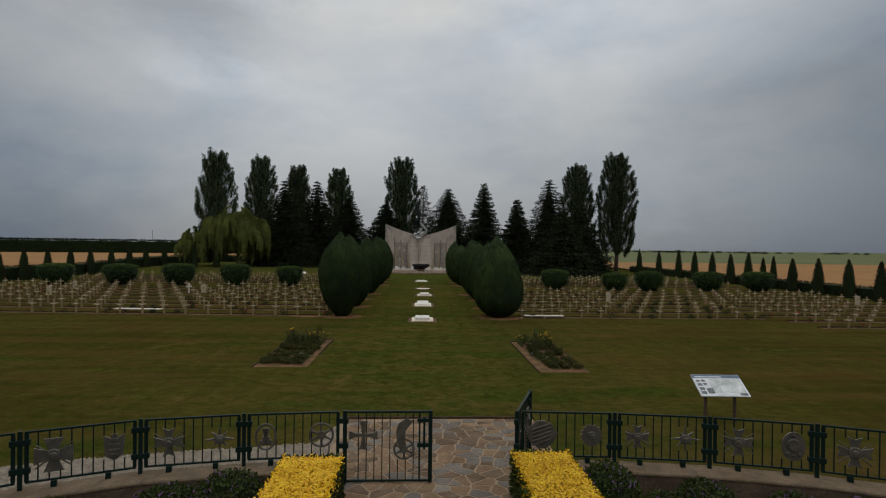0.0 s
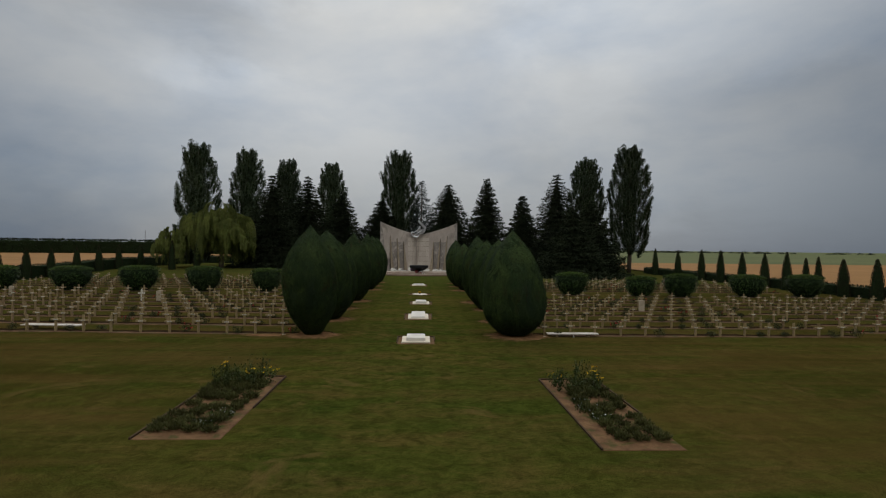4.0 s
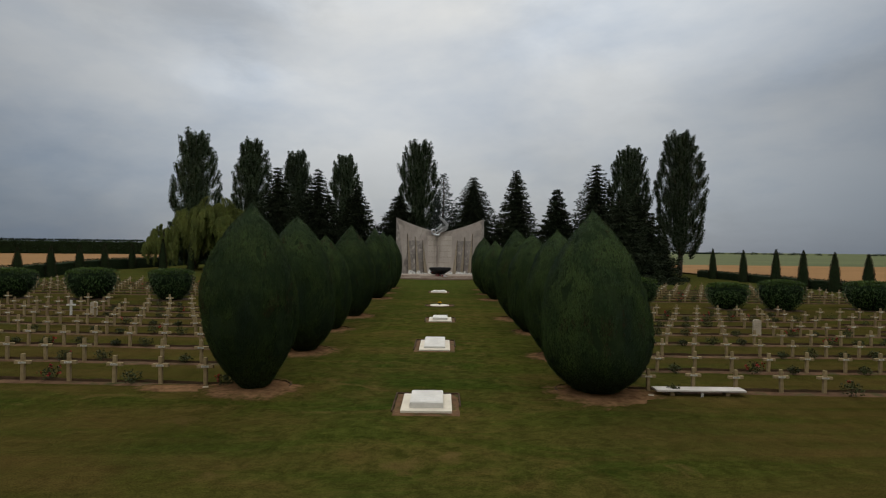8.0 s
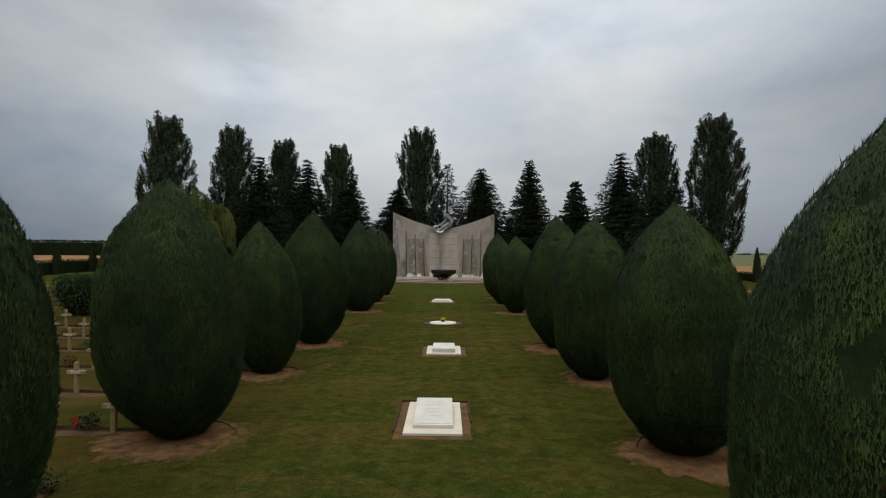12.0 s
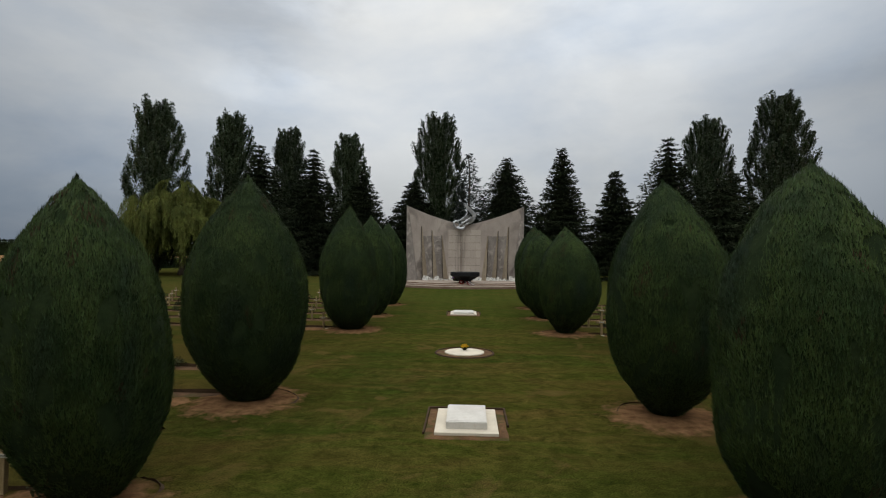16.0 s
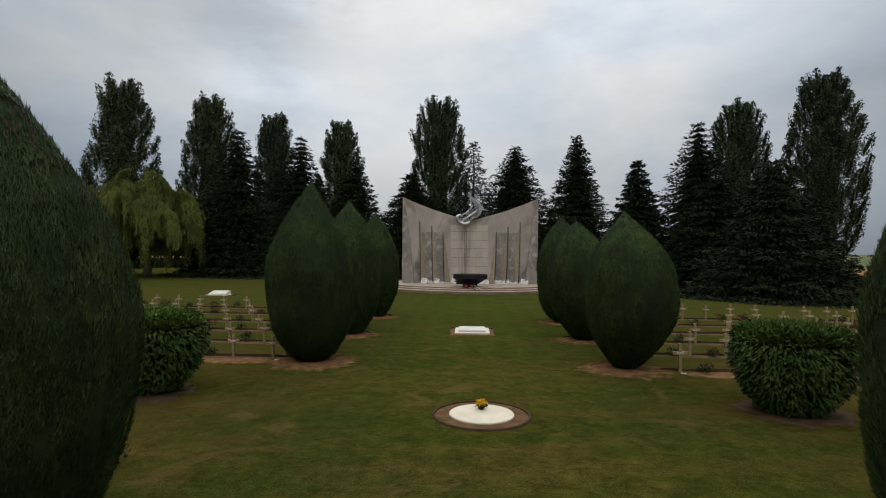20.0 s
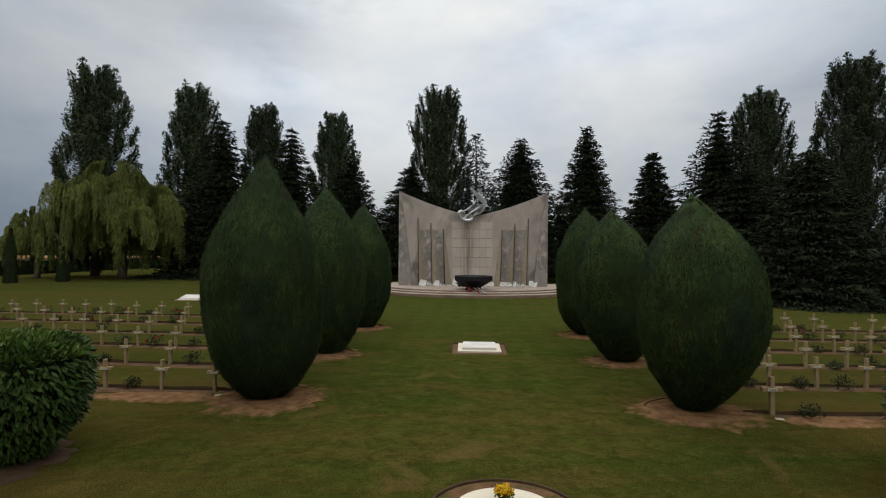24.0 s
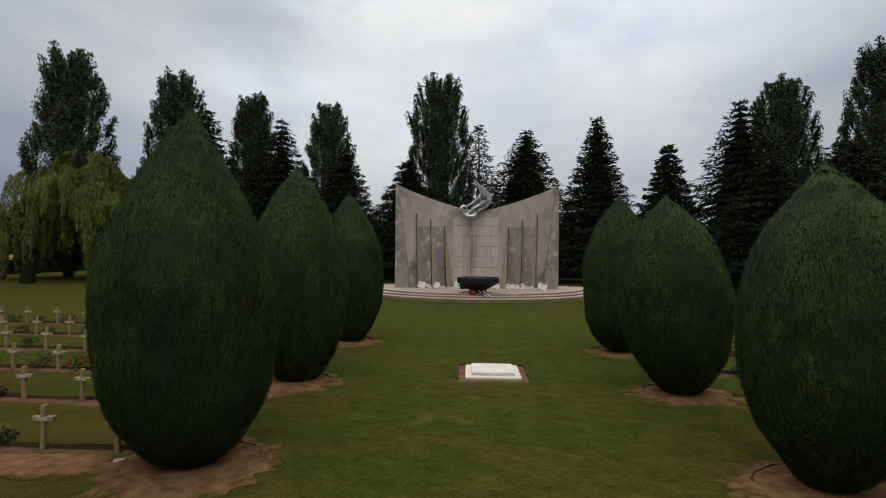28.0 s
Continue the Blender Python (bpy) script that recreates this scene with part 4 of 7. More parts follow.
def poplar(x, y, high, wide, seed, clear=0.06, leaves=45000):
    """Many rising plumes of small leaves round a tall trunk: a lobed top, a bumpy outline, gaps that show the sky."""
    r = random.Random(seed)
    t = thing("poplar_tree", (x, y, land(x, y)), "tall dark green Lombardy poplar with a ragged outline", "tree", "poplars behind the monument")
    trunk(t, high * 0.9, 0.42, 0.06, (0.3, 0))
    ss, ww = (0, 0.06, 0.2, 0.4, 0.58, 0.72, 0.84, 0.93, 1.0), (0.52, 0.78, 0.97, 1.02, 0.96, 0.83, 0.63, 0.41, 0.13)

    def envelope(s):
        return float(np.interp(s, ss, ww)) * wide / 2

    leaders = [(i * 2.1 + r.uniform(-0.4, 0.4), r.uniform(0.05, 0.10) * wide, r.uniform(0.91, 0.985)) for i in range(3)]
    leaders[0] = (leaders[0][0], leaders[0][1], 1.0)
    plumes = []
    for a, o, top in leaders:
        for j in range(11):
            s = 0.42 + 0.58 * j / 11
            plumes.append((np.array([math.cos(a) * o * (0.4 + s), math.sin(a) * o * (0.4 + s), high * (top - (1 - s) * 0.95) - 1.7]), np.array([math.cos(a) * 0.08 + 0.03 + r.uniform(-0.15, 0.15), math.sin(a) * 0.08, 1.0]), 1.9, 0.48))
    count = int(high * 9.5)
    for i in range(count):
        s = clear + (0.93 - clear) * ((i + r.random()) / count) ** 0.92
        a = i * 2.39996 + r.uniform(-0.35, 0.35)
        e = envelope((s - clear) / (1 - clear)) * r.uniform(0.90, 1.04)
        depth = 1.0 if r.random() < 0.6 else r.uniform(0.35, 0.85)
        length = r.uniform(1.2, 2.2) * (0.8 + 0.2 * wide / 7)
        fat = r.uniform(0.34, 0.58) * (0.75 + 0.25 * wide / 7)
        tilt = r.uniform(0.16, 0.42)
        rad = max(0.0, e * depth - fat * 0.8)
        plumes.append((np.array([math.cos(a) * rad, math.sin(a) * rad, s * high - length * 0.55]), np.array([math.cos(a) * tilt + 0.04, math.sin(a) * tilt, 1.0]), length, fat))
    weight = np.array([p[2] * p[3] for p in plumes])
    sets, inside = [], []
    for i, (foot, way, length, fat) in enumerate(plumes):
        k = max(40, int(leaves * weight[i] / weight.sum()))
        way = way / np.linalg.norm(way)
        u = rng.random(k) ** 0.9
        b = rng.random(k) * 6.2832
        q = fat * np.interp(u, (0, 0.12, 0.4, 0.7, 0.9, 1.0), (0.25, 0.7, 1.0, 0.85, 0.5, 0.08)) * np.sqrt(rng.uniform(0.25, 1.0, k))
        side = unit(np.cross(way[None], np.array([[0.3, 1.0, 0.1]])))[0]
        other = np.cross(way, side)
        out = np.cos(b)[:, None] * side + np.sin(b)[:, None] * other
        d = way * (u * length)[:, None] + out * q[:, None] + rng.normal(0, 0.06, (k, 3))
        d *= (1 + 0.16 * wobble(d, 2.6, seed + i))[:, None]
        axis = way * 0.8 + out * 0.5 + rng.normal(size=(k, 3)) * 0.6
        sets.append(blades(foot + d, axis, rng.uniform(0.12, 0.25, k), rng.uniform(0.10, 0.18, k), out + np.array([0, 0, 0.35]) + rng.normal(size=(k, 3)) * 0.6))
        n, v, f = 6, [], []
        for s, w in ((0.02, 0.15), (0.3, 0.62), (0.6, 0.60), (0.9, 0.12)):
            for j in range(n):
                c, sn = math.cos(6.2832 * j / n), math.sin(6.2832 * j / n)
                v.append(foot + way * (s * length) + (side * c + other * sn) * (fat * w * 0.55))
        for m in range(3):
            for j in range(n):
                f.append((m * n + j, m * n + (j + 1) % n, (m + 1) * n + (j + 1) % n, (m + 1) * n + j))
        inside.append((np.array(v), np.array(f)))
        if i % 16 == 0 and foot[2] > 1:
            bm = bmesh.new()
            rod(bm, (0.02 * foot[0], 0.02 * foot[1], max(0.6, foot[2] - 1.6)), Vector(foot + way * length * 0.3), 0.10, 0.04, 5)
            part("limb", bm, BARK, t)
    k = int(leaves * 0.28)
    h = clear + (0.84 - clear) * rng.random(k) ** 0.9
    a = rng.random(k) * 6.2832
    e = np.interp((h - clear) / (1 - clear), ss, ww) * wide / 2 * np.sqrt(rng.uniform(0.12, 0.74, k)) * (1 + 0.12 * np.sin(3 * a + 23 * h + seed)) * 0.95
    out = np.stack([np.cos(a), np.sin(a), np.full(k, 0.4)], axis=1)
    sets.append(blades(np.stack([e * np.cos(a), e * np.sin(a), h * high], axis=1), rng.normal(size=(k, 3)) + np.array([0, 0, 0.7]), rng.uniform(0.13, 0.26, k), rng.uniform(0.11, 0.19, k), out + rng.normal(size=(k, 3)) * 0.6))
    n, v, f = 14, [], []
    hs = np.linspace(clear + 0.03, 0.86, 18)
    for h in hs:
        for j in range(n):
            b = 6.2832 * j / n
            w = envelope((h - clear) / (1 - clear)) * 0.34 * (1 + 0.22 * math.sin(2 * b + 11 * h + seed) * math.sin(17 * h + seed))
            v.append((w * math.cos(b), w * math.sin(b), h * high))
    for m in range(17):
        for j in range(n):
            f.append((m * n + j, m * n + (j + 1) % n, (m + 1) * n + (j + 1) % n, (m + 1) * n + j))
    inside.append((np.array(v), np.array(f)))
    # dark fill that stands for the shaded inside and blocks the sky
    raw("inner_growth", *merge(*inside), SHADE_CORE, t, smooth=True)
    raw("crown", *merge(*sets), POPLAR, t)


def fir(x, y, high, wide, seed, mat=FIR, base=0.0, label="dark green layered fir tree", droop=0.22, leaves=24000, core=0.5):
    """Whorls of flat, slightly drooping branches that get shorter upwards, round a dark inside."""
    r = random.Random(seed)
    t = thing("fir_tree", (x, y, land(x, y)), label, "tree", "conifers behind the monument")
    wide *= 1.36
    trunk(t, high * 0.97, 0.32 * high / 15, 0.03)
    tiers = int(high * 1.7)
    branches, skirt_v, skirt_f = [], [], []
    for k in range(tiers):
        h = base + (high * 0.985 - base) * (k / tiers) ** 0.95
        reach = wide / 2 * (1 - (h - base) / (high - base)) ** 0.86 * r.uniform(0.90, 1.08) + 0.08
        m = max(6, int(8 + reach * 2.4))
        off = r.uniform(0, 6)
        if core:
            n, o = 22, len(skirt_v)
            skirt_v.append((0, 0, h + 0.16 * reach))
            for j in range(n):
                q = reach * core * (r.uniform(1.1, 1.5) if j % 2 else r.uniform(0.45, 0.8))
                skirt_v.append((q * math.cos(6.2832 * j / n + off), q * math.sin(6.2832 * j / n + off), max(0.03, h - droop * q * 1.2 - 0.1)))
                skirt_f.append((o, o + 1 + j, o + 1 + (j + 1) % n))
        for j in range(m):
            branches.append((h + r.uniform(-0.25, 0.25), off + 6.283 * j / m + r.uniform(-0.2, 0.2), reach * r.uniform(0.82, 1.10)))
    total = sum(b[2] for b in branches)
    sets = []
    for i, (h, a, reach) in enumerate(branches):
        k = max(8, int(leaves * reach / total))
        s = rng.random(k) ** 0.7
        across = rng.normal(0, 1, k) * (0.10 + 0.22 * np.sin(np.pi * np.clip(s, 0, 1))) * reach * 0.9
        zz = h - droop * reach * s ** 1.4 + 0.16 * reach * np.clip(s - 0.70, 0, 1) * 2 - np.abs(across) * 0.22 - rng.random(k) * 0.16 * min(1, reach)
        zz = np.maximum(zz, 0.05)
        c, sn = math.cos(a), math.sin(a)
        pos = np.stack([c * reach * s - sn * across, sn * reach * s + c * across, zz], axis=1)
        axis = np.stack([c - sn * across * 0.5, sn + c * across * 0.5, np.full(k, -0.15)], axis=1) + rng.normal(size=(k, 3)) * 0.4
        sets.append(blades(pos, axis, rng.uniform(0.22, 0.48, k), rng.uniform(0.11, 0.20, k), np.array([0.7 * c, 0.7 * sn, 0.7]) + rng.normal(size=(k, 3)) * 0.6))
    if core:
        raw("inner_growth", skirt_v, skirt_f, mat, t)
    raw("crown", *merge(*sets), mat, t)


for i, (x, y, h, w, c) in enumerate([(-37.4, 102.0, 21.8, 7.1, 0.06), (-31.5, 109.9, 22.2, 6.6, 0.05), (-25.4, 115.2, 21.3, 5.7, 0.05), (-17.8, 120.0, 21.9, 6.3, 0.05), (-4.0, 115.0, 24.0, 7.6, 0.05), (32.0, 112.0, 22.5, 7.6, 0.06), (37.9, 105.4, 23.9, 7.5, 0.16)]):
    poplar(x, y, h, w, 500 + i * 7, c)
FIRS = [  # x, y, height, width, height of the lowest boughs
    (-25.4, 104.0, 16.5, 10.6, 0), (-20.8, 111.5, 17.5, 10.2, 0), (-15.2, 118.0, 15.6, 9.0, 2.0), (-28.8, 113.0, 10.5, 10.0, 0), (-23.0, 108.5, 9.0, 10.5, 0),
    (-7.2, 112.5, 13.4, 9.8, 2.9), (5.5, 112.4, 16.7, 11.8, 3.0), (12.7, 111.0, 17.8, 7.9, 2.6), (18.9, 107.9, 14.4, 6.8, 2.0), (24.7, 105.6, 18.2, 12.5, 0),
    (22.8, 97.0, 11.0, 10.4, 0), (22.6, 87.2, 10.6, 9.6, 0), (27.8, 96.0, 12.6, 10.6, 0), (-17.5, 113.0, 9.0, 9.5, 1.4), (27.5, 91.5, 8.4, 7.6, 0),
]
for i, (x, y, h, w, low_) in enumerate(FIRS):
    fir(x, y, h, w, 600 + i * 5, base=low_, leaves=28000 if h > 9 else 16000)
fir(0.4, 112.5, 17.4, 7.4, 690, BLUE_FIR, base=1.0, label="grey-green fir with open drooping branches", droop=0.25, leaves=13000, core=0)


def willow(x, y, high, wide, seed, strands=3300, per=60):
    """Overlapping domes of long hanging strands."""
    r = random.Random(seed)
    t = thing("weeping_willow", (x, y, land(x, y)), "yellow-green weeping willow with hanging strands", "tree")
    trunk(t, high * 0.6, 0.4 * high / 10, 0.2, (0.4, 0.2))
    domes = []
    for i in range(19):
        a = i * 2.4
        q = wide * 0.38 * math.sqrt((i + 0.5) / 19)
        c = Vector((q * math.cos(a), q * math.sin(a) * 0.8, high * (0.88 - 0.26 * (i / 19) + r.uniform(-0.13, 0.06))))
        domes.append((c, wide * r.uniform(0.10, 0.175)))
        if i % 2 == 0:
            bm = bmesh.new()
            rod(bm, (0.3, 0.15, high * 0.45), c, 0.16, 0.05, 6)
            part("limb", bm, BARK, t)
    sets = []
    tress = []
    for i in range(strands // 15):
        tress.append((i % 19, r.uniform(0, 6.283), r.uniform(-0.05, 1.0), r.uniform(0.3, 1.0)))
    for i in range(strands):
        dome, a0, e0, drop = tress[i % len(tress)]
        c, rad = domes[dome]
        a, el = a0 + r.gauss(0, 0.13), math.asin(min(1.0, max(-0.1, e0 + r.gauss(0, 0.08))))
        top = c + Vector((math.cos(a) * math.cos(el), math.sin(a) * math.cos(el), math.sin(el) * 0.8)) * rad
        ln = (top.z - 0.5) * drop * r.uniform(0.6, 1.0) if el < 0.8 else r.uniform(0.6, 1.8)
        s = np.sort(rng.random(per))
        swing = 0.34 * rad * (1 - np.exp(-3 * s))
        px = top.x + math.cos(a) * swing + rng.normal(0, 0.06, per)
        py = top.y + math.sin(a) * swing + rng.normal(0, 0.06, per)
        pz = top.z - ln * s ** 1.15
        axis = np.stack([rng.normal(0, 0.3, per), rng.normal(0, 0.3, per), np.full(per, -1.0)], axis=1)
        facing = np.array([math.cos(a), math.sin(a), 0.6]) + rng.normal(size=(per, 3)) * 0.5
        sets.append(blades(np.stack([px, py, pz], axis=1), axis, rng.uniform(0.22, 0.46, per), rng.uniform(0.05, 0.085, per), facing))
    raw("crown", *merge(*sets), WILLOW, t)


willow(-31.8, 97.5, 10.3, 12.4, 71)
willow(-39.4, 97.0, 6.6, 5.6, 72, 700)


def far_wood():
    """Clumps of trees along the horizon and two thin masts."""
    sets = []
    r = random.Random(5)
    for x0, y0, n, h in ((330, 900, 26, 6), (520, 860, 10, 5), (650, 840, 8, 6), (760, 800, 30, 6), (-330, 560, 60, 8), (980, 900, 40, 7), (200, 1000, 20, 5), (430, 1000, 20, 5)):
        for i in range(n):
            x, y, s = x0 + i * r.uniform(4, 9), y0 + r.uniform(-20, 20), h * r.uniform(0.35, 1.0)
            k = 100
            d = rng.uniform(-1, 1, (k, 3)) * np.array([s * 1.3, s * 0.8, 0.5 * s]) + np.array([0, 0, 0.42 * s])
            d[:, 2] *= 1 - 0.45 * (np.abs(d[:, 0]) / (s * 1.3)) ** 2
            sets.append(cards(np.array([[x, y, -0.4]]) + d, rng.normal(size=(k, 3)), rng.uniform(0.9, 1.7, k), 1.0))
    tagged(raw("distant_trees", *merge(*sets), HEDGE), "dark clumps of trees along the far horizon", "trees", kind="stuff")


far_wood()
for x, y, h in ((-152, 320, 12), (-126, 330, 10)):
    t = thing("distant_mast", (x, y, 0), "thin grey pylon on the far horizon", "mast")
    bm = bmesh.new()
    rod(bm, (0, 0, 0), (0, 0, h), 0.16, 0.07, 6)
    part("pole", bm, BARK, t)

# ---------- monument ----------
MY, TOP = 93.5, 0.47


def crest(x):
    """Height of the wall's top edge: two raised wings over a low middle."""
    s = abs(x - 0.1) / 6.0
    return 6.12 + 1.96 * (0.62 * s + 0.38 * s * s)


def sag(x):
    return 0.55 * (1 - (x / 6.0) ** 2)


monument = thing("memorial_wall", (0, MY, TOP), "grey concrete memorial wall with a winged top edge", "monument")
xs = np.linspace(-5.98, 5.96, 49)
v, f = [], []
for x in xs:
    y, h = sag(x), crest(x) - TOP
    v += [(x, y, -0.1), (x, y, h), (x, y + 0.5, h), (x, y + 0.5, -0.1)]
for i in range(48):
    for j in range(3):
        f.append((4 * i + j, 4 * i + 4 + j, 4 * i + 5 + j, 4 * i + 1 + j))
f += [(0, 1, 2, 3), (195, 194, 193, 192)]
raw("wall_body", v, f, CONCRETE, monument)
for s in (-1, 1):
    a, b = 5.97, 5.80
    bm = bmesh.new()
    q = [bm.verts.new(p) for p in ((s * 5.995, -0.03, -0.05), (s * 4.85, -0.34, -0.05), (s * b, -0.05, crest(s * b) - TOP + 0.012), (s * 5.995, -0.03, crest(s * a) - TOP + 0.012),
                                   (s * 5.995, 0.52, -0.05), (s * 4.85, 0.36, -0.05), (s * b, 0.46, crest(s * b) - TOP + 0.012), (s * 5.995, 0.52, crest(s * a) - TOP + 0.012))]
    for idx in ((0, 1, 2, 3), (5, 4, 7, 6), (1, 5, 6, 2), (4, 0, 3, 7), (3, 2, 6, 7), (0, 4, 5, 1)):
        bm.faces.new([q[i] for i in idx])
    bmesh.ops.recalc_face_normals(bm, faces=bm.faces)
    part("end_wing", bm, VEINED, monument, "slanting grey stone end face")
cols, rows_ = [-1.70, -0.95, -0.45, 0.02, 0.55, 1.12, 1.62], [0.05, 0.75, 1.52, 2.30, 3.10, 3.85, 4.62, 5.20]
for i in range(len(cols) - 1):
    for j in range(len(rows_) - 1):
        g = 0.030 if cols[i + 1] in (-0.45,) else 0.005
        bm = slab(cols[i] + 0.004, cols[i + 1] - g, -0.03, 0.03, rows_[j] + 0.014, rows_[j + 1] - 0.014, 0.005)
        ob = part("concrete_panel", bm, CONCRETE_PANEL, monument)
        ob.location.y = sag((cols[i] + cols[i + 1]) / 2) - 0.01
bm = bmesh.new()
for x in cols[1:-1]:
    box(bm, x - 0.02, x + 0.02, sag(x) - 0.006, sag(x) + 0.02, 0.03, 4.62)
for z in rows_[1:-1]:
    for x0, x1 in zip(cols, cols[1:]):
        box(bm, x0 + 0.02, x1 - 0.02, sag((x0 + x1) / 2) - 0.02, sag((x0 + x1) / 2) + 0.02, z - 0.02, z + 0.02)
part("open_joints", bm, JOINT_SHADE, monument)
bm = bmesh.new()
for s in (-1, 1):
    for x in (2.0, 2.85, 3.9, 5.0):
        box(bm, s * x - 0.006, s * x + 0.006, sag(x) - 0.012, sag(x) + 0.03, 0.02, crest(s * x) - TOP - 0.03)
part("panel_seams", bm, SEAM, monument)
for s in (-1, 1):
    tops = [(4.42, 5.95), (3.36, 5.55), (2.34, 5.05)]
    for k, (x, h) in enumerate(tops):
        xb = x - 0.32
        y0 = sag(x)
        bm = bmesh.new()
        p = [bm.verts.new(c) for c in ((s * (xb + 0.16), y0 - 0.62, 0), (s * (xb - 0.34), y0 + 0.06, 0), (s * (xb + 0.24), y0 + 0.06, 0),
                                       (s * (x + 0.03), y0 - 0.10, h - TOP), (s * (x - 0.05), y0 + 0.06, h - TOP), (s * (x + 0.06), y0 + 0.06, h - TOP))]
        for idx in ((0, 1, 2), (3, 5, 4), (0, 3, 4, 1), (1, 4, 5, 2), (2, 5, 3, 0)):
            bm.faces.new([p[i] for i in idx])
        bmesh.ops.recalc_face_normals(bm, faces=bm.faces)
        bmesh.ops.bevel(bm, geom=list(bm.edges), offset=0.015, segments=1, affect="EDGES")
        fin = part("fin", bm, FIN, monument, "tapering tan concrete fin")
        # thin dark sheet that paints the fin's shadow side
        bm = bmesh.new()
        p = [bm.verts.new(c) for c in ((s * (xb + 0.19), y0 - 0.63, 0), (s * (xb + 0.28), y0 - 0.02, 0), (s * (x + 0.045), y0 - 0.11, h - TOP + 0.02), (s * (x + 0.085), y0 - 0.02, h - TOP + 0.02))]
        bm.faces.new((p[0], p[1], p[3], p[2]))
        bmesh.ops.solidify(bm, geom=bm.faces[:], thickness=0.02)
        part("weathered_edge", bm, JOINT_SHADE, fin, "dark outer edge standing for the fin's shaded side")
    for (xa, ha), (xb, hb) in zip(tops, tops[1:]):
        for j in range(5):
            z0, z1 = j / 5, (j + 1) / 5
            hi = 5.02 - TOP
            shift0, shift1 = 0.32 * (1 - z0), 0.32 * (1 - z1)
            y0 = sag((xa + xb) / 2)
            bm = prism([(s * (xb + 0.10 - shift0), z0 * hi + 0.01), (s * (xa - 0.10 - shift0), z0 * hi + 0.01), (s * (xa - 0.10 - shift1), z1 * hi - 0.01), (s * (xb + 0.10 - shift1), z1 * hi - 0.01)], y0 - 0.055, y0 + 0.03)
            part("stone_slab", bm, VEINED, monument)

# platform with three curved steps
stepped = thing("platform_steps", (0, 96.8, 0), "curved pale pinkish stone platform with three low steps", "steps", kind="structure")
for k, (ro, ri, z0, z1) in enumerate(((9.5, 8.85, -0.2, 0.11 + 0.12), (8.95, 8.3, -0.2, 0.35), (8.4, 7.3, -0.2, 0.47))):
    n = 22
    for i in range(n):
        a0, a1 = math.pi + math.pi * i / n + 0.0012, math.pi + math.pi * (i + 1) / n - 0.0012
        bm = bmesh.new()
        ring = []
        for a in np.linspace(a0, a1, 4):
            ring.append([bm.verts.new((r * math.cos(a), r * math.sin(a), z)) for r, z in ((ri, z0), (ro, z0), (ro, z1 - 0.015), (ro - 0.015, z1), (ri, z1))])
        for p, q in zip(ring, ring[1:]):
            for j in range(5):
                bm.faces.new((p[j], p[(j + 1) % 5], q[(j + 1) % 5], q[j]))
        bm.faces.new(ring[0][::-1])
        bm.faces.new(ring[-1])
        bmesh.ops.recalc_face_normals(bm, faces=bm.faces)
        part("step_stone", bm, STEP, stepped)
bm = bmesh.new()
c = [bm.verts.new((r_ * math.cos(a), r_ * math.sin(a), 0)) for r_, a in [(7.35, math.pi + math.pi * i / 40) for i in range(41)]] + [bm.verts.new((7.35, 0.6, 0)), bm.verts.new((-7.35, 0.6, 0))]
bm.faces.new(c)
e = bmesh.ops.extrude_face_region(bm, geom=bm.faces[:])
bmesh.ops.translate(bm, verts=[g for g in e["geom"] if isinstance(g, bmesh.types.BMVert)], vec=(0, 0, 0.464))
bmesh.ops.recalc_face_normals(bm, faces=bm.faces)
part("platform_top", bm, STEP, stepped)
part("platform_side", slab(-9.3, 9.3, 0.02, 0.9, -0.2, 0.22, 0.02), STEP, stepped)

# strips over the risers, darker than the treads to paint their shade
for ro, z0, z1 in ((9.503, -0.05, 0.175), (8.953, 0.22, 0.302), (8.403, 0.34, 0.424)):
    v, f = [], []
    for i in range(89):
        a = math.pi + math.pi * i / 88
        for r_, z in ((ro - 0.02, z0), (ro, z0), (ro, z1), (ro - 0.02, z1)):
            v.append((r_ * math.cos(a), r_ * math.sin(a), z))
    for i in range(88):
        for j in range(4):
            f.append((4 * i + j, 4 * i + (j + 1) % 4, 4 * i + 4 + (j + 1) % 4, 4 * i + 4 + j))
    raw("riser", v, f, RISER, stepped, "brown step riser, coloured darker for its shade")

# metal sculpture on the crest: a coiled head and raised blades
eagle = thing("metal_sculpture", (0.05, 94.1, 5.9), "silver steel abstract winged sculpture on the wall's low middle", "sculpture")
bm = bmesh.new()


def done(name):
    """Closes the open piece and begins the next."""
    global bm
    bmesh.ops.recalc_face_normals(bm, faces=bm.faces)
    bmesh.ops.translate(bm, verts=bm.verts, vec=(0, 0, -5.92))
    part(name, bm, STEEL, eagle)
    bm = bmesh.new()


def tube(points, radii, sides=9):
    pts = [Vector(p) for p in points]
    prev = None
    for i, p in enumerate(pts):
        d = (pts[min(i + 1, len(pts) - 1)] - pts[max(i - 1, 0)]).normalized()
        m = d.to_track_quat("Z", "Y").to_matrix()
        ring = [bm.verts.new(p + m @ Vector((math.cos(a) * radii[i], math.sin(a) * radii[i], 0))) for a in [6.28318 * j / sides for j in range(sides)]]
        if prev:
            for j in range(sides):
                bm.faces.new((prev[j], prev[(j + 1) % sides], ring[(j + 1) % sides], ring[j]))
        else:
            bm.faces.new(ring[::-1])
        prev = ring
    bm.faces.new(prev)
    done("coil")


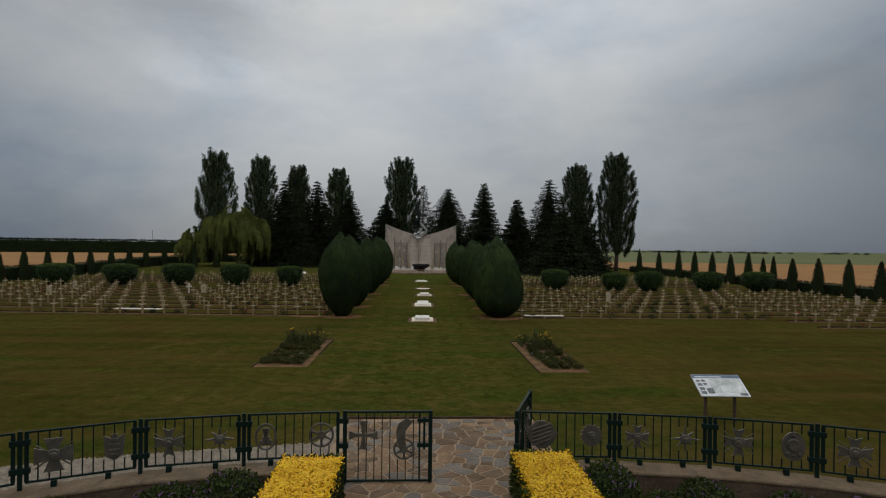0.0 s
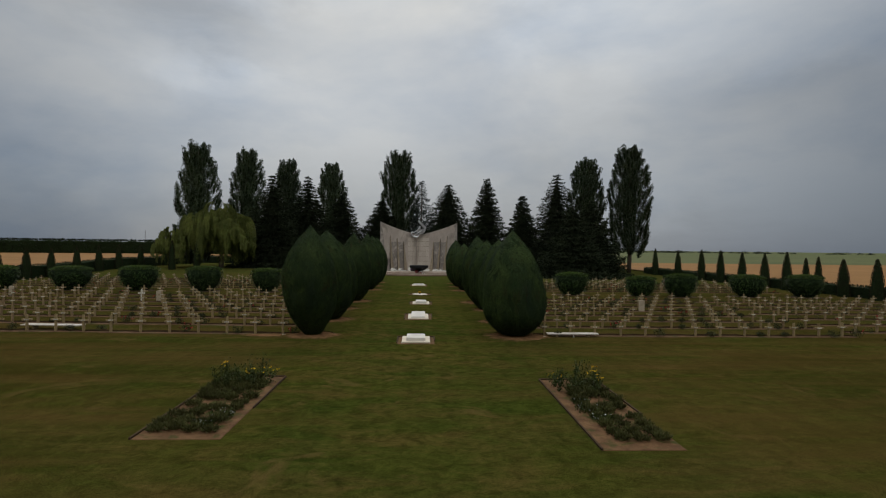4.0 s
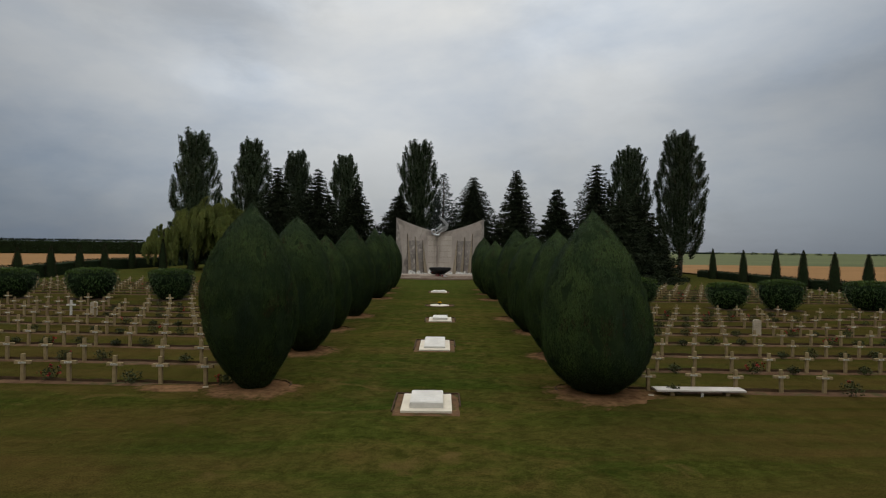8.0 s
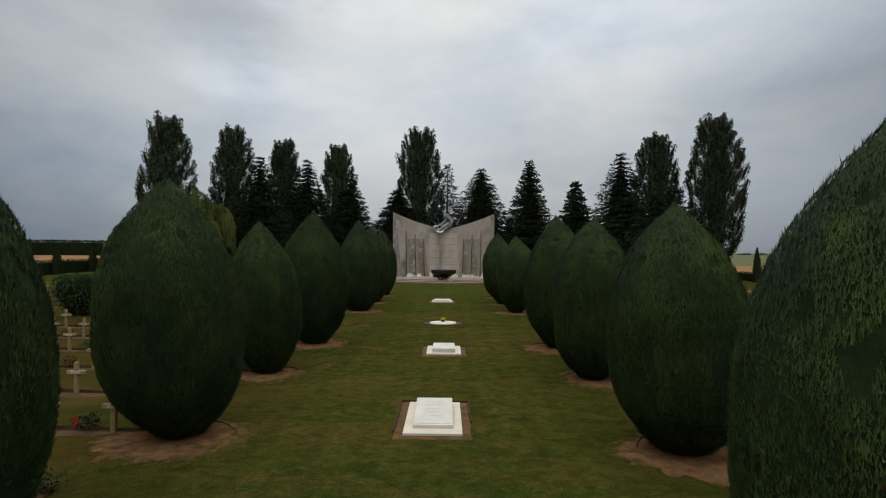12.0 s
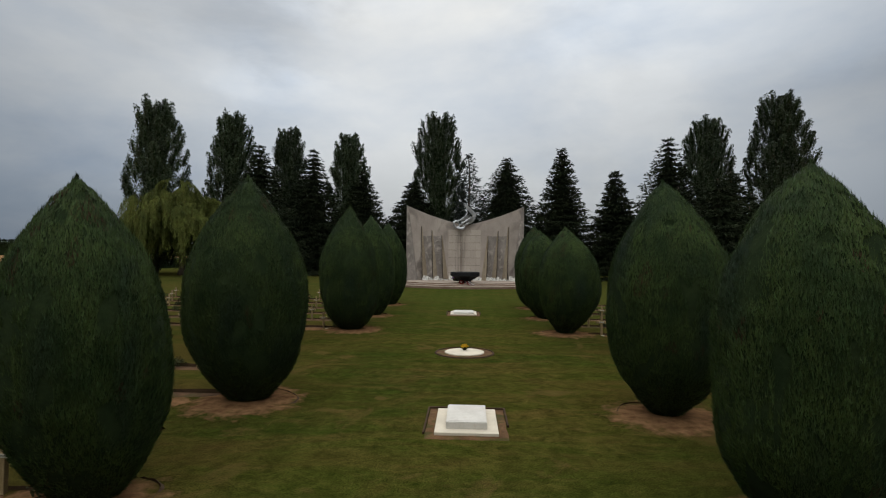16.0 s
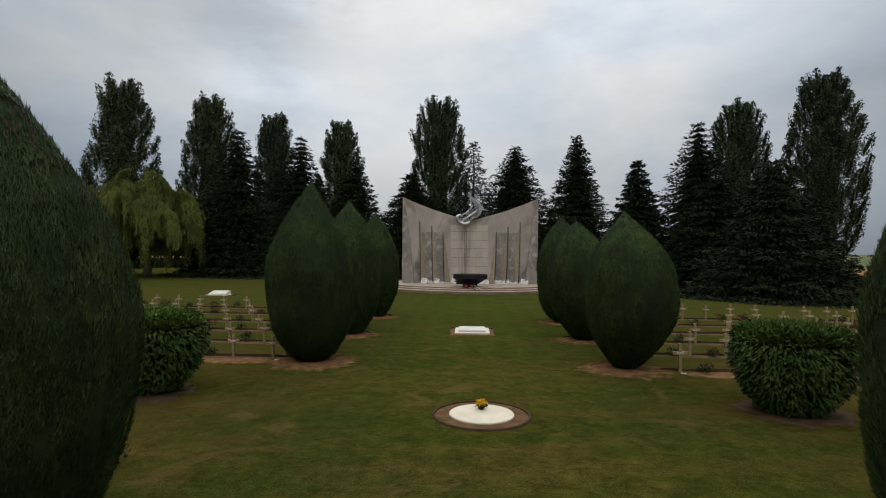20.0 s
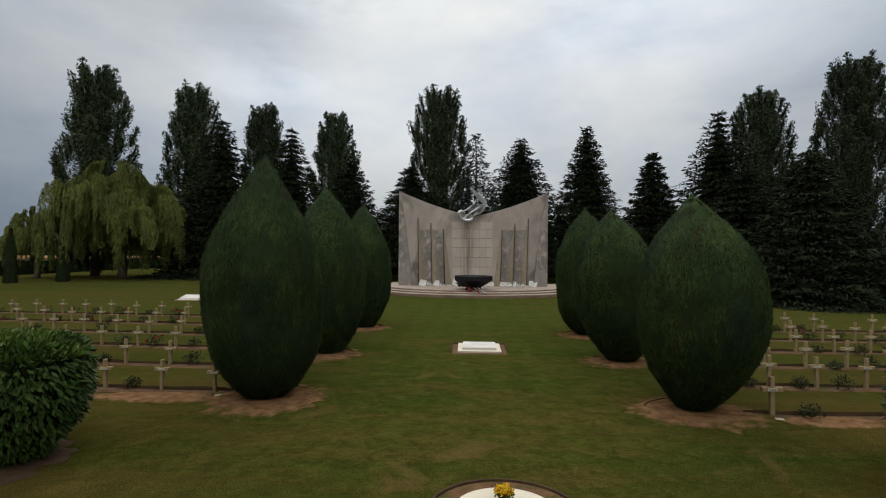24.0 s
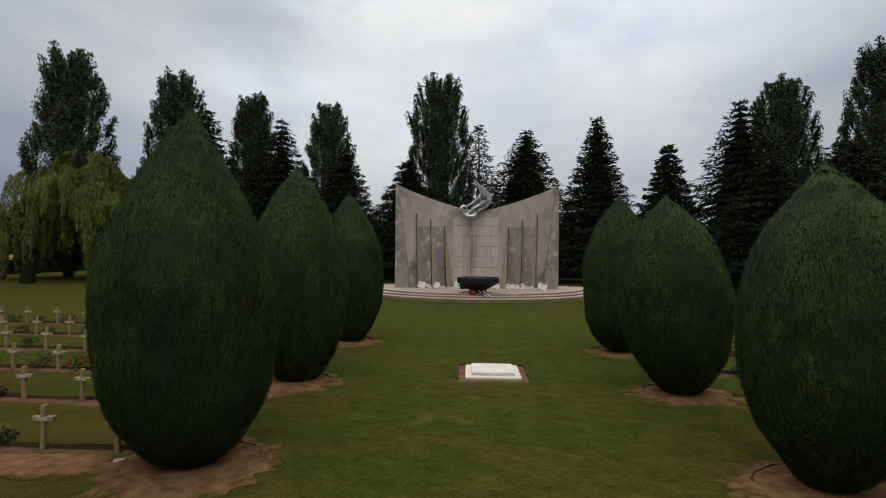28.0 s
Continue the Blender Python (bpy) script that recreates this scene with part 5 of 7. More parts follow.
curl = [(-0.92 + 0.27 * math.cos(a) - 0.06 * math.sin(a), -0.38 + 0.12 * math.cos(a), 6.22 + 0.33 * math.sin(a)) for a in np.linspace(0.5, 6.6, 22)]
tube(curl, [0.06 + 0.07 * math.sin(math.pi * i / 21) for i in range(22)])
tube([(-0.98, -0.42, 5.95), (-0.66, -0.52, 5.78), (-0.34, -0.5, 5.76), (-0.12, -0.42, 5.92), (-0.22, -0.38, 6.25)], [0.05, 0.13, 0.16, 0.12, 0.06])
tube([(-0.86, -0.34, 6.52), (-0.45, -0.38, 6.72), (-0.05, -0.36, 7.05), (0.22, -0.34, 7.5)], [0.05, 0.08, 0.07, 0.03])
tube([(-0.62, -0.44, 6.1), (-0.2, -0.48, 6.4), (0.3, -0.42, 6.75), (0.95, -0.36, 7.15)], [0.06, 0.10, 0.08, 0.04])
tube([(-0.35, -0.4, 5.95), (0.1, -0.42, 6.25), (0.62, -0.38, 6.5), (1.0, -0.34, 6.95)], [0.06, 0.09, 0.07, 0.03])
for (xa, za), (xb, zb), w in (((-0.25, 6.3), (0.62, 7.15), 0.26), ((-0.1, 6.2), (0.85, 7.1), 0.22), ((0.1, 6.3), (1.0, 6.95), 0.22), ((-0.45, 6.6), (0.30, 7.2), 0.18), ((0.0, 6.15), (1.0, 6.65), 0.2), ((-0.3, 6.7), (0.2, 7.35), 0.14), ((-0.2, 6.5), (0.5, 7.35), 0.09), ((0.05, 6.45), (0.9, 7.25), 0.08), ((0.2, 6.2), (1.05, 6.85), 0.09), ((-0.5, 6.4), (0.1, 7.0), 0.10), ((0.0, 6.6), (0.75, 7.0), 0.07)):
    d = Vector((xb - xa, 0, zb - za)).normalized()
    s = Vector((-d.z, 0, d.x)) * w / 2
    y = -0.3 + 0.16 * math.sin(xa * 9 + xb * 5)
    q = [(xa, y, za), (xa * 0.5 + xb * 0.5 + s.x, y - 0.12, za * 0.5 + zb * 0.5 + s.z), (xb, y + 0.1, zb), (xa * 0.5 + xb * 0.5 - s.x, y + 0.08, za * 0.5 + zb * 0.5 - s.z)]
    lo, hi = [bm.verts.new(p) for p in q], [bm.verts.new((p[0], p[1] + 0.05, p[2])) for p in q]
    bm.faces.new(lo)
    bm.faces.new(hi[::-1])
    for i in range(4):
        bm.faces.new((lo[i], hi[i], hi[(i + 1) % 4], lo[(i + 1) % 4]))
    done("blade")
for o in (0.0, 0.16):
    lo = [bm.verts.new((x, -0.35 + o, z - o)) for x, z in ((-0.30, 8.55), (0.42, 7.98), (1.02, 7.42), (1.10, 7.28), (0.62, 6.78), (0.10, 6.38), (0.30, 6.62), (0.80, 7.24), (0.34, 7.72))]
    hi = [bm.verts.new((p.co.x, p.co.y + 0.06, p.co.z)) for p in lo]
    bm.faces.new(lo)
    bm.faces.new(hi[::-1])
    for i in range(9):
        bm.faces.new((lo[i], hi[i], hi[(i + 1) % 9], lo[(i + 1) % 9]))
    done("wing")
bm.free()

# black fire bowl
bowl = thing("fire_bowl", (0.06, 89.35, TOP), "large black iron bowl on a short foot", "bowl")


def lathe(prof, n=32):
    b = bmesh.new()
    rings = [[b.verts.new((r * math.cos(2 * math.pi * i / n), r * math.sin(2 * math.pi * i / n), z)) for i in range(n)] for r, z in prof]
    for p, q in zip(rings, rings[1:]):
        for i in range(n):
            b.faces.new((p[i], p[(i + 1) % n], q[(i + 1) % n], q[i]))
    b.faces.new(rings[0][::-1])
    b.faces.new(rings[-1])
    bmesh.ops.recalc_face_normals(b, faces=b.faces)
    return b


# eight-sided, one flat side to the avenue
for name_, prof in (("basin", [(0.60, 0.22), (0.64, 0.22), (1.44, 0.68), (1.48, 0.70), (1.48, 0.99), (1.46, 1.01), (1.40, 1.0), (1.32, 0.9), (0.6, 0.5)]), ("foot", [(0.68, 0.0), (0.68, 0.05), (0.62, 0.07), (0.60, 0.25), (0.4, 0.26)])):
    bm = lathe(prof, 8)
    bmesh.ops.rotate(bm, verts=bm.verts, cent=(0, 0, 0), matrix=Matrix.Rotation(math.pi / 8, 3, "Z"))
    part(name_, bm, BLACK, bowl)

# leaning plaques, wreath, ribbons
for i, (x, w, h, lean_) in enumerate([(-4.05, 0.56, 0.54, 24), (-3.45, 0.5, 0.36, 42), (-2.98, 0.52, 0.52, 28), (-2.45, 0.42, 0.26, 50), (-1.98, 0.55, 0.24, 55), (-1.35, 0.62, 0.62, 22), (0.95, 0.5, 0.32, 40), (1.45, 0.5, 0.4, 35),
                                      (2.35, 0.42, 0.42, 30), (2.8, 0.42, 0.4, 32), (3.25, 0.48, 0.48, 26), (3.75, 0.44, 0.3, 48), (4.2, 0.5, 0.3, 48), (4.75, 0.62, 0.52, 26)]):
    y = MY + sag(x) - 0.62 - (0.1 if abs(x) > 4 else 0)
    p = thing("memorial_plaque", pose(x, y, TOP, -lean_ - 10, 12 + 7 * math.sin(i * 1.7), 4 * math.sin(i * 2.3)), "white marble plaque leaning at the foot of the memorial wall", "plaque", "plaques leaning at the wall")
    part("tablet", slab(-w / 2, w / 2, -0.03, 0.03, 0.0, h, 0.008), MARBLE, p)
    bm = bmesh.new()
    for k in range(4):
        box(bm, -w * 0.34, w * (0.34 - 0.06 * (k % 3)), -0.034, -0.029, h * (0.78 - 0.17 * k), h * (0.78 - 0.17 * k) + 0.022)
    part("inscription", bm, INK, p)
wreath = thing("flower_wreath", (-0.25, 88.35, 0.40), "red and white flower wreath lying on the steps", "wreath")
k = 420
a = rng.random(k) * 6.283
q = 0.13 + rng.normal(0, 0.03, k)
raw("red_flowers", *cards(np.stack([q * np.cos(a), -0.05 + rng.normal(0, 0.04, k), 0.18 + q * np.sin(a)], axis=1), rng.normal(size=(k, 3)), 0.07, 0.05), RED, wreath)
k = 120
raw("white_flowers", *cards(np.stack([rng.normal(0, 0.07, k), -0.06 + rng.normal(0, 0.03, k), 0.18 + rng.normal(0, 0.03, k)], axis=1), rng.normal(size=(k, 3)), 0.05, 0.04), WHITE, wreath)
for x0, x1, m_ in ((0.1, 0.62, WHITE), (0.2, 0.5, RED), (0.35, 0.95, WHITE)):
    rib = thing("flower_ribbon", (x0, 88.25, 0.36), "red and white ribbon trailing down the steps", "ribbon")
    bm = bmesh.new()
    pts = [(0, 0.1, 0.32), ((x1 - x0) * 0.5, -0.15, 0.12), (x1 - x0, -0.55, -0.02)]
    for p0, p1 in zip(pts, pts[1:]):
        vv = [bm.verts.new((p0[0] + o, p0[1], p0[2])) for o in (-0.06, 0.06)] + [bm.verts.new((p1[0] + o, p1[1], p1[2])) for o in (0.06, -0.06)]
        bm.faces.new(vv)
    bmesh.ops.solidify(bm, geom=bm.faces[:], thickness=0.012)
    part("band", bm, m_, rib)


def posy(name, x, y, z, size, mats, label, count=220):
    t = thing(name, (x, y, z), label, "flowers")
    part("pot", lathe([(size * 0.36, 0), (size * 0.5, size * 0.42), (size * 0.42, size * 0.44)], 14), BLACK, t)
    for nm, m_, lo, hi in mats:
        k = count
        d = unit(rng.normal(size=(k, 3))) * (rng.random(k) ** 0.4 * size * 0.75)[:, None]
        d[:, 2] = np.abs(d[:, 2]) * (hi - lo) + size * (0.42 + lo)
        raw(nm, *cards(d, rng.normal(size=(k, 3)) + np.array([0, 0, 0.6]), size * 0.3, size * 0.16), m_, t)
    return t


posy("potted_flowers", -0.7, 92.6, TOP, 0.4, [("leaves", BEDLEAF, 0, 0.5), ("blossoms", RED, 0.2, 0.9)], "small pot of red flowers at the memorial wall")
posy("potted_flowers", -1.0, 92.7, TOP, 0.35, [("leaves", BEDLEAF, 0, 0.5), ("blossoms", PURPLE, 0.2, 0.9)], "small pot of purple flowers at the memorial wall")

# ---------- ledger stones on the avenue ----------


def bars(tablet, x0, x1, y0, y1, z0, z1, n, seed):
    r = random.Random(seed)
    for k in range(n):
        t = (k + 0.7) / (n + 0.4)
        y, z = y1 + (y0 - y1) * t, z1 + (z0 - z1) * t
        w = (x1 - x0) / 2 * r.uniform(0.35, 0.92)
        c = (x0 + x1) / 2
        part("inscription_line", slab(c - w, c + w, y - 0.007, y + 0.007, z - 0.01, z + 0.003), material_ink_soft, tablet)


def ledger(x, y0, y1, wide, block, zf, zb, base, lines_, label, seed, border=0.2):
    t = thing("grave_ledger", (x, y0, 0), label, "grave slab", "stone slabs along the avenue")
    d = y1 - y0
    part("base_slab", slab(-wide / 2, wide / 2, 0, d, -0.1, base, 0.012), STONE, t)
    b0, b1 = d * 0.14, d * 0.86
    bm = bmesh.new()
    w = block / 2
    p = [bm.verts.new(c) for c in ((-w, b0, base - 0.01), (w, b0, base - 0.01), (w, b1, base - 0.01), (-w, b1, base - 0.01), (-w * 0.98, b0 + 0.01, zf), (w * 0.98, b0 + 0.01, zf), (w * 0.98, b1, zb), (-w * 0.98, b1, zb))]
    for idx in ((3, 2, 1, 0), (4, 5, 6, 7), (0, 1, 5, 4), (1, 2, 6, 5), (2, 3, 7, 6), (3, 0, 4, 7)):
        bm.faces.new([p[i] for i in idx])
    bmesh.ops.bevel(bm, geom=list(bm.edges), offset=0.012, segments=2, affect="EDGES")
    part("raised_block", bm, TABLET, t)
    rise = (zb - zf) / (b1 - b0)
    bm = slab(-w * 0.86, w * 0.86, b0 + 0.09, b1 - 0.05, -0.02, 0.006, 0.003)
    for vert in bm.verts:
        vert.co.z += zf + rise * (vert.co.y - b0)
    tablet = part("tablet", bm, TABLET, t, "pale inscription tablet")
    if lines_:
        bars(tablet, -w * 0.72, w * 0.72, b0 + 0.12, b1 - 0.1, zf + 0.006 + rise * 0.12, zb + 0.006 - rise * 0.1, lines_, seed)
    soil = blot("soil_border", x, (y0 + y1) / 2, wide / 2 + border, d / 2 + border, 0.025, SOIL, "strip of bare brown soil round a stone slab", seed, square=True)
    w, h = wide / 2 + border, d / 2 + border
    for xa, xb, ya, yb in ((-w, w, h - 0.02, h + 0.03), (-w - 0.03, -w + 0.01, -h * 0.7, h), (w - 0.01, w + 0.03, -h * 0.2, h)):
        part("turf_edge", slab(xa, xb, ya, yb, -0.05, 0.045, 0.008), DARK_SOIL, soil, "dark cut turf edge")
    return t


material_ink_soft = material("worn_lettering", (0.48, 0.47, 0.45), (0.56, 0.55, 0.53), 8, 0.7, 0.0, 60)
ledger(0.03, 31.17, 32.72, 1.23, 0.82, 0.20, 0.22, 0.07, 5, "white stone slab with a raised worn block, set in the lawn", 801)
ledger(0.11, 39.12, 41.38, 1.19, 0.83, 0.12, 0.25, 0.06, 6, "white stone slab with a sloping inscribed marble tablet", 802)
ledger(0.29, 47.46, 49.06, 1.22, 0.80, 0.20, 0.22, 0.07, 0, "white stone slab with a raised block, set in the lawn", 803)
ledger(0.09, 66.80, 68.35, 1.42, 1.12, 0.14, 0.16, 0.07, 3, "low white stone slab lying on the avenue", 805)
rnd = thing("round_slab", (0.21, 55.95, 0), "round white stone slab with a pot of yellow flowers on it", "stone slab", "stone slabs along the avenue")
part("disc", lathe([(0.665, -0.1), (0.668, 0.035), (0.655, 0.05), (0.60, 0.052), (0.3, 0.053), (0.02, 0.053)], 64), STONE, rnd)
ring = part("soil_border", lathe([(0.97, -0.04), (0.955, 0.006), (0.90, 0.016), (0.6, 0.02)], 64), SOIL)
ring.location = (0.21, 55.95, 0)
tagged(ring, "ring of bare brown soil round a stone slab", "soil", kind="structure")
# raised turf lip, coloured dark for the shade along it
part("turf_edge", lathe([(1.03, -0.03), (1.0, 0.035), (0.962, 0.038), (0.95, -0.03)], 64), DARK_SOIL, ring, "dark cut turf edge")
posy("flower_pot", 0.21, 56.22, 0.053, 0.165, [("leaves", BEDLEAF, 0, 0.4), ("blossoms", YELLOW, 0.15, 0.9)], "small dark pot of yellow chrysanthemums", 260)

# ---------- graves ----------
NEAR = 290


def cross_mesh():
    bm = bmesh.new()
    h, a, w, d = 0.84, 0.235, 0.052, 0.045
    lo, hi = 0.525, 0.622
    o = [(-w, -0.12), (w, -0.12), (w * 0.95, lo), (a, lo), (a, hi), (w * 0.95, hi), (w * 0.9, h), (-w * 0.9, h), (-w * 0.95, hi), (-a, hi), (-a, lo), (-w * 0.95, lo)]
    f = [bm.verts.new((x, -d, z)) for x, z in o]
    g = [bm.verts.new((x, d, z)) for x, z in o]
    bm.faces.new(f)
    bm.faces.new(g[::-1])
    for i in range(12):
        j = (i + 1) % 12
        bm.faces.new((f[i], g[i], g[j], f[j]))
    bmesh.ops.recalc_face_normals(bm, faces=bm.faces)
    bmesh.ops.bevel(bm, geom=[e for e in bm.edges if e.calc_length() > 0.05], offset=0.007, segments=1, affect="EDGES")
    return bm


spots = []  # x, y, height and breadth against the common cross
for j in range(27):
    for k in range(8):
        x = -6.2 - 1.345 * j
        if x < -24 and k == 0:
            continue
        spots.append((x, 33.62 + 2.74 * k + 0.05 * (-x - 6.2), 0.97, 1.10))
for j in range(13):
    for k in range(8):
        spots.append((6.14 + 1.22 * j, 33.46 + 2.60 * k, 0.80, 1.0))
for j in range(13):
    for k in range(9):
        spots.append((22.5 + 1.19 * j, 29.6 + 2.6 * k, 0.80, 1.0))
for j in range(27):
    for k in range(6):
        spots.append((-6.12 - 1.305 * j, 61.42 + 2.72 * k + 0.03 * 1.305 * j, 0.86, 0.84))
for j in range(25):
    for k in range(6):
        spots.append((5.95 + 1.19 * j, 60.5 + 2.5 * k, 0.95, 0.88))
steles = [(-18.9, 48.7), (15.1, 43.9), (-30.1, 45.9), (-31.9, 52.2), (34.6, 42.3)]
gaps = random.Random(3)
spots = [s for s in spots if gaps.random() > 0.035 and all(math.hypot(s[0] - a, s[1] - b) > 0.75 for a, b in steles + [(-19.95, 48.5)])]
spots.sort(key=lambda s: abs(s[0]))

first = thing("grave_cross", pose(0, 0, 0), "weathered tan concrete grave cross with a white name plate", "grave cross", "grave crosses")
part("cross_body", cross_mesh(), CROSS, first)
plate = part("name_plate", slab(-0.11, 0.11, -0.056, -0.047, 0.545, 0.603, 0.002), PLATE, first, "small white name plate")
bm = bmesh.new()
box(bm, -0.085, 0.08, -0.0585, -0.0558, 0.578, 0.588)
box(bm, -0.07, 0.06, -0.0585, -0.0558, 0.558, 0.566)
part("lettering", bm, INK, plate)
jig = random.Random(8)


def grave_pose(x, y, tall, broad):
    x, y = x + jig.uniform(-0.04, 0.04), y + jig.uniform(-0.04, 0.04)
    return pose(x, y, land(x, y) + jig.uniform(-0.03, 0.02), jig.uniform(-1.6, 1.6), jig.uniform(-1.4, 1.4), jig.uniform(-3, 3)) @ Matrix.Diagonal((broad, 1, tall * jig.uniform(0.97, 1.03), 1))


poses = [grave_pose(*spot) for spot in spots]
first.matrix_basis = poses[0]
for m_ in poses[1:NEAR]:
    copy_thing(first, m_)
proto = [(ob.data, mat_) for ob, mat_ in ((first.children[0], CROSS), (plate, PLATE))]
for data, mat_ in proto:
    co = np.empty(len(data.vertices) * 3)
    data.vertices.foreach_get("co", co)
    co = np.c_[co.reshape(-1, 3), np.ones(len(data.vertices))]
    polys = [tuple(p.vertices) for p in data.polygons]
    vs, fs = [], []
    for i, m_ in enumerate(poses[NEAR:]):
        vs.append((co @ np.array(m_).T)[:, :3])
        fs += [tuple(q + i * len(co) for q in p) for p in polys]
    if mat_ is CROSS:
        field_of = tagged(raw("grave_crosses", np.concatenate(vs), fs, mat_), "rows of weathered tan concrete grave crosses", "grave crosses", kind="stuff")
    else:
        raw("name_plates", np.concatenate(vs), fs, mat_, field_of)

for i, (x, y) in enumerate(steles):
    s = thing("headstone", pose(x, y, land(x, y), 0, 0, jig.uniform(-3, 3)), "upright cream stone headstone with a rounded top", "headstone", "cream headstones among the crosses")
    bm = prism([(-0.185, -0.1), (0.185, -0.1), (0.185, 0.72), (0.13, 0.75), (0, 0.77), (-0.13, 0.75), (-0.185, 0.72)], -0.05, 0.05)
    bmesh.ops.bevel(bm, geom=list(bm.edges), offset=0.008, segments=1, affect="EDGES")
    part("stone", bm, STELE, s)
    bm = bmesh.new()
    for k in range(3):
        box(bm, -0.11, 0.10 - 0.03 * k, -0.0535, -0.049, 0.56 - 0.09 * k, 0.575 - 0.09 * k)
    part("inscription", bm, FIN, s)

white_one = thing("grave_cross", pose(-20.1, 48.6, land(-20.1, 48.6), 0, 0, 2), "white-painted grave cross standing out among the tan ones", "grave cross", "grave crosses")
part("cross_body", cross_mesh(), TABLET, white_one)
part("name_plate", slab(-0.11, 0.11, -0.056, -0.047, 0.545, 0.603, 0.002), PLATE, white_one)

# strips of bare earth under the rows of graves
STRIP_ROWS = ([(-43, -5.5, 33.62 + 2.74 * k, -0.05) for k in range(8)] + [(5.6, 21.4, 33.46 + 2.60 * k, 0) for k in range(8)] + [(22.0, 37.4, 29.6 + 2.6 * k, 0) for k in range(9)]
              + [(-41.5, -5.4, 61.42 + 2.72 * k, -0.03) for k in range(6)] + [(5.4, 35.8, 60.5 + 2.5 * k, 0) for k in range(6)])
r = random.Random(21)
for x0, x1, y, tilt in STRIP_ROWS:
    n = int((x1 - x0) / 0.35)
    v, f, lip = [], [], []
    ph = r.uniform(0, 6)
    for i in range(n + 1):
        x = x0 + (x1 - x0) * i / n
        yy = y + tilt * (x + 6.2 if x0 < 0 else 0)
        g = land(x, yy)
        w = 0.28 + 0.07 * math.sin(i * 0.37 + ph) + r.uniform(-0.05, 0.05)
        e = yy + 0.10 + 0.03 * math.sin(i * 0.7 + ph)
        v += [(x, yy - w - 0.05, g - 0.01), (x, yy - w * 0.6, g + 0.018), (x, e - 0.02, g + 0.014), (x, e, g - 0.01)]
        lip += [(x, e - 0.012, g - 0.02), (x, e, g + 0.085 + r.uniform(-0.02, 0.02)), (x, e + 0.16, g - 0.01)]
    for i in range(n):
        for j in range(3):
            f.append((4 * i + j, 4 * i + 4 + j, 4 * i + 5 + j, 4 * i + 1 + j))
    strip = tagged(raw("soil_strip", v, f, STRIP, smooth=True), "strip of bare brown soil along a row of graves", "soil", kind="structure")
    # lip face takes the dark soil colour as the turf's shadow line
    raw("turf_edge", lip, [(3 * i, 3 * i + 3, 3 * i + 4, 3 * i + 1) for i in range(n)], DARK_SOIL, strip)
    raw("turf_slope", lip, [(3 * i + 1, 3 * i + 4, 3 * i + 5, 3 * i + 2) for i in range(n)], GRASS, strip)

# small stone plates lying before the first crosses
for x, y, turn in ((-6.1, 33.32, 20), (6.02, 32.95, -15), (-5.85, 61.05, 25), (5.9, 60.2, -10)):
    p = thing("ground_plate", pose(x, y, land(x, y) + 0.012, 8, 0, turn), "small white stone plate lying on the soil before a cross", "plate", "small plates before the crosses")
    part("plate", slab(-0.075, 0.075, -0.05, 0.05, 0.0, 0.025, 0.006), STELE, p)

# rose bushes between the crosses


def rose_cards(high, wide, k, flowers):
    d = unit(rng.normal(size=(k, 3))) * (rng.random(k) ** 0.45)[:, None] * np.array([wide / 2, wide / 2, high / 2])
    d[:, 2] += high / 2
    leaf = cards(d, rng.normal(size=(k, 3)) + np.array([0, 0, 0.4]), rng.uniform(0.045, 0.085, k), rng.uniform(0.028, 0.05, k))
    c = unit(rng.normal(size=(max(flowers, 1), 3))) * np.array([wide / 2, wide / 2, high / 2.4]) + np.array([0, 0, high * 0.66])
    blooms = [cards(np.repeat(q[None], 9, axis=0) + rng.normal(0, 0.02, (9, 3)), rng.normal(size=(9, 3)), 0.075, 0.06) for q in c[:flowers]]
    return leaf, blooms


kinds = []
for i in range(6):
    flowers = (0, 0, 2, 0, 1, 5)[i]
    t = thing("rose_bush", (0, 0, 0), ("low dark green rose bush between the crosses", "low rose bush with red blooms between the crosses")[flowers > 0], "bush", "rose bushes among the graves")
    leaf, blooms = rose_cards((0.30, 0.38, 0.36, 0.26, 0.42, 0.40)[i], (0.46, 0.56, 0.50, 0.40, 0.62, 0.54)[i], 200, flowers)
    raw("leaves", *leaf, ROSE_LEAF, t)
    bm = bmesh.new()
    rod(bm, (0, 0, -0.05), (0.02, 0.01, 0.22), 0.014, 0.008, 5)
    part("stem", bm, BARK, t)
    for bloom in blooms:
        raw("bloom", *bloom, RED, t)
    kinds.append(t)
r = random.Random(33)
used = set()
bushes = [(x + 0.62 + r.uniform(-0.12, 0.12), y + (0.05 if x < 0 else -0.2) + r.uniform(-0.12, 0.15)) for x, y, _, _ in spots if r.random() < 0.74]
for i, (x, y) in enumerate(bushes[:230]):
    src = kinds[r.choice((0, 1, 0, 1, 3, 2, 4, 1, 3, 3, 0, 1, 2, 0, 1, 4, 3, 1, 0, 5))]
    m_ = pose(x, y, land(x, y), 0, 0, r.uniform(0, 360))
    if src in used:
        copy_thing(src, m_)
    else:
        used.add(src)
        src.matrix_basis = m_
for i, src in enumerate(kinds):
    if src not in used:
        src.matrix_basis = pose(-8.2 - 3 * i, 33.8 + 0.2 * i, 0)
sets, reds = [], []
for x, y in bushes[230:]:
    leaf, blooms = rose_cards(r.uniform(0.24, 0.45), r.uniform(0.38, 0.6), 60, 2 if r.random() < 0.14 else 0)
    o = np.array([x, y, land(x, y)])
    sets.append((leaf[0] + o, leaf[1]))
    reds += [(bloom[0] + o, bloom[1]) for bloom in blooms]
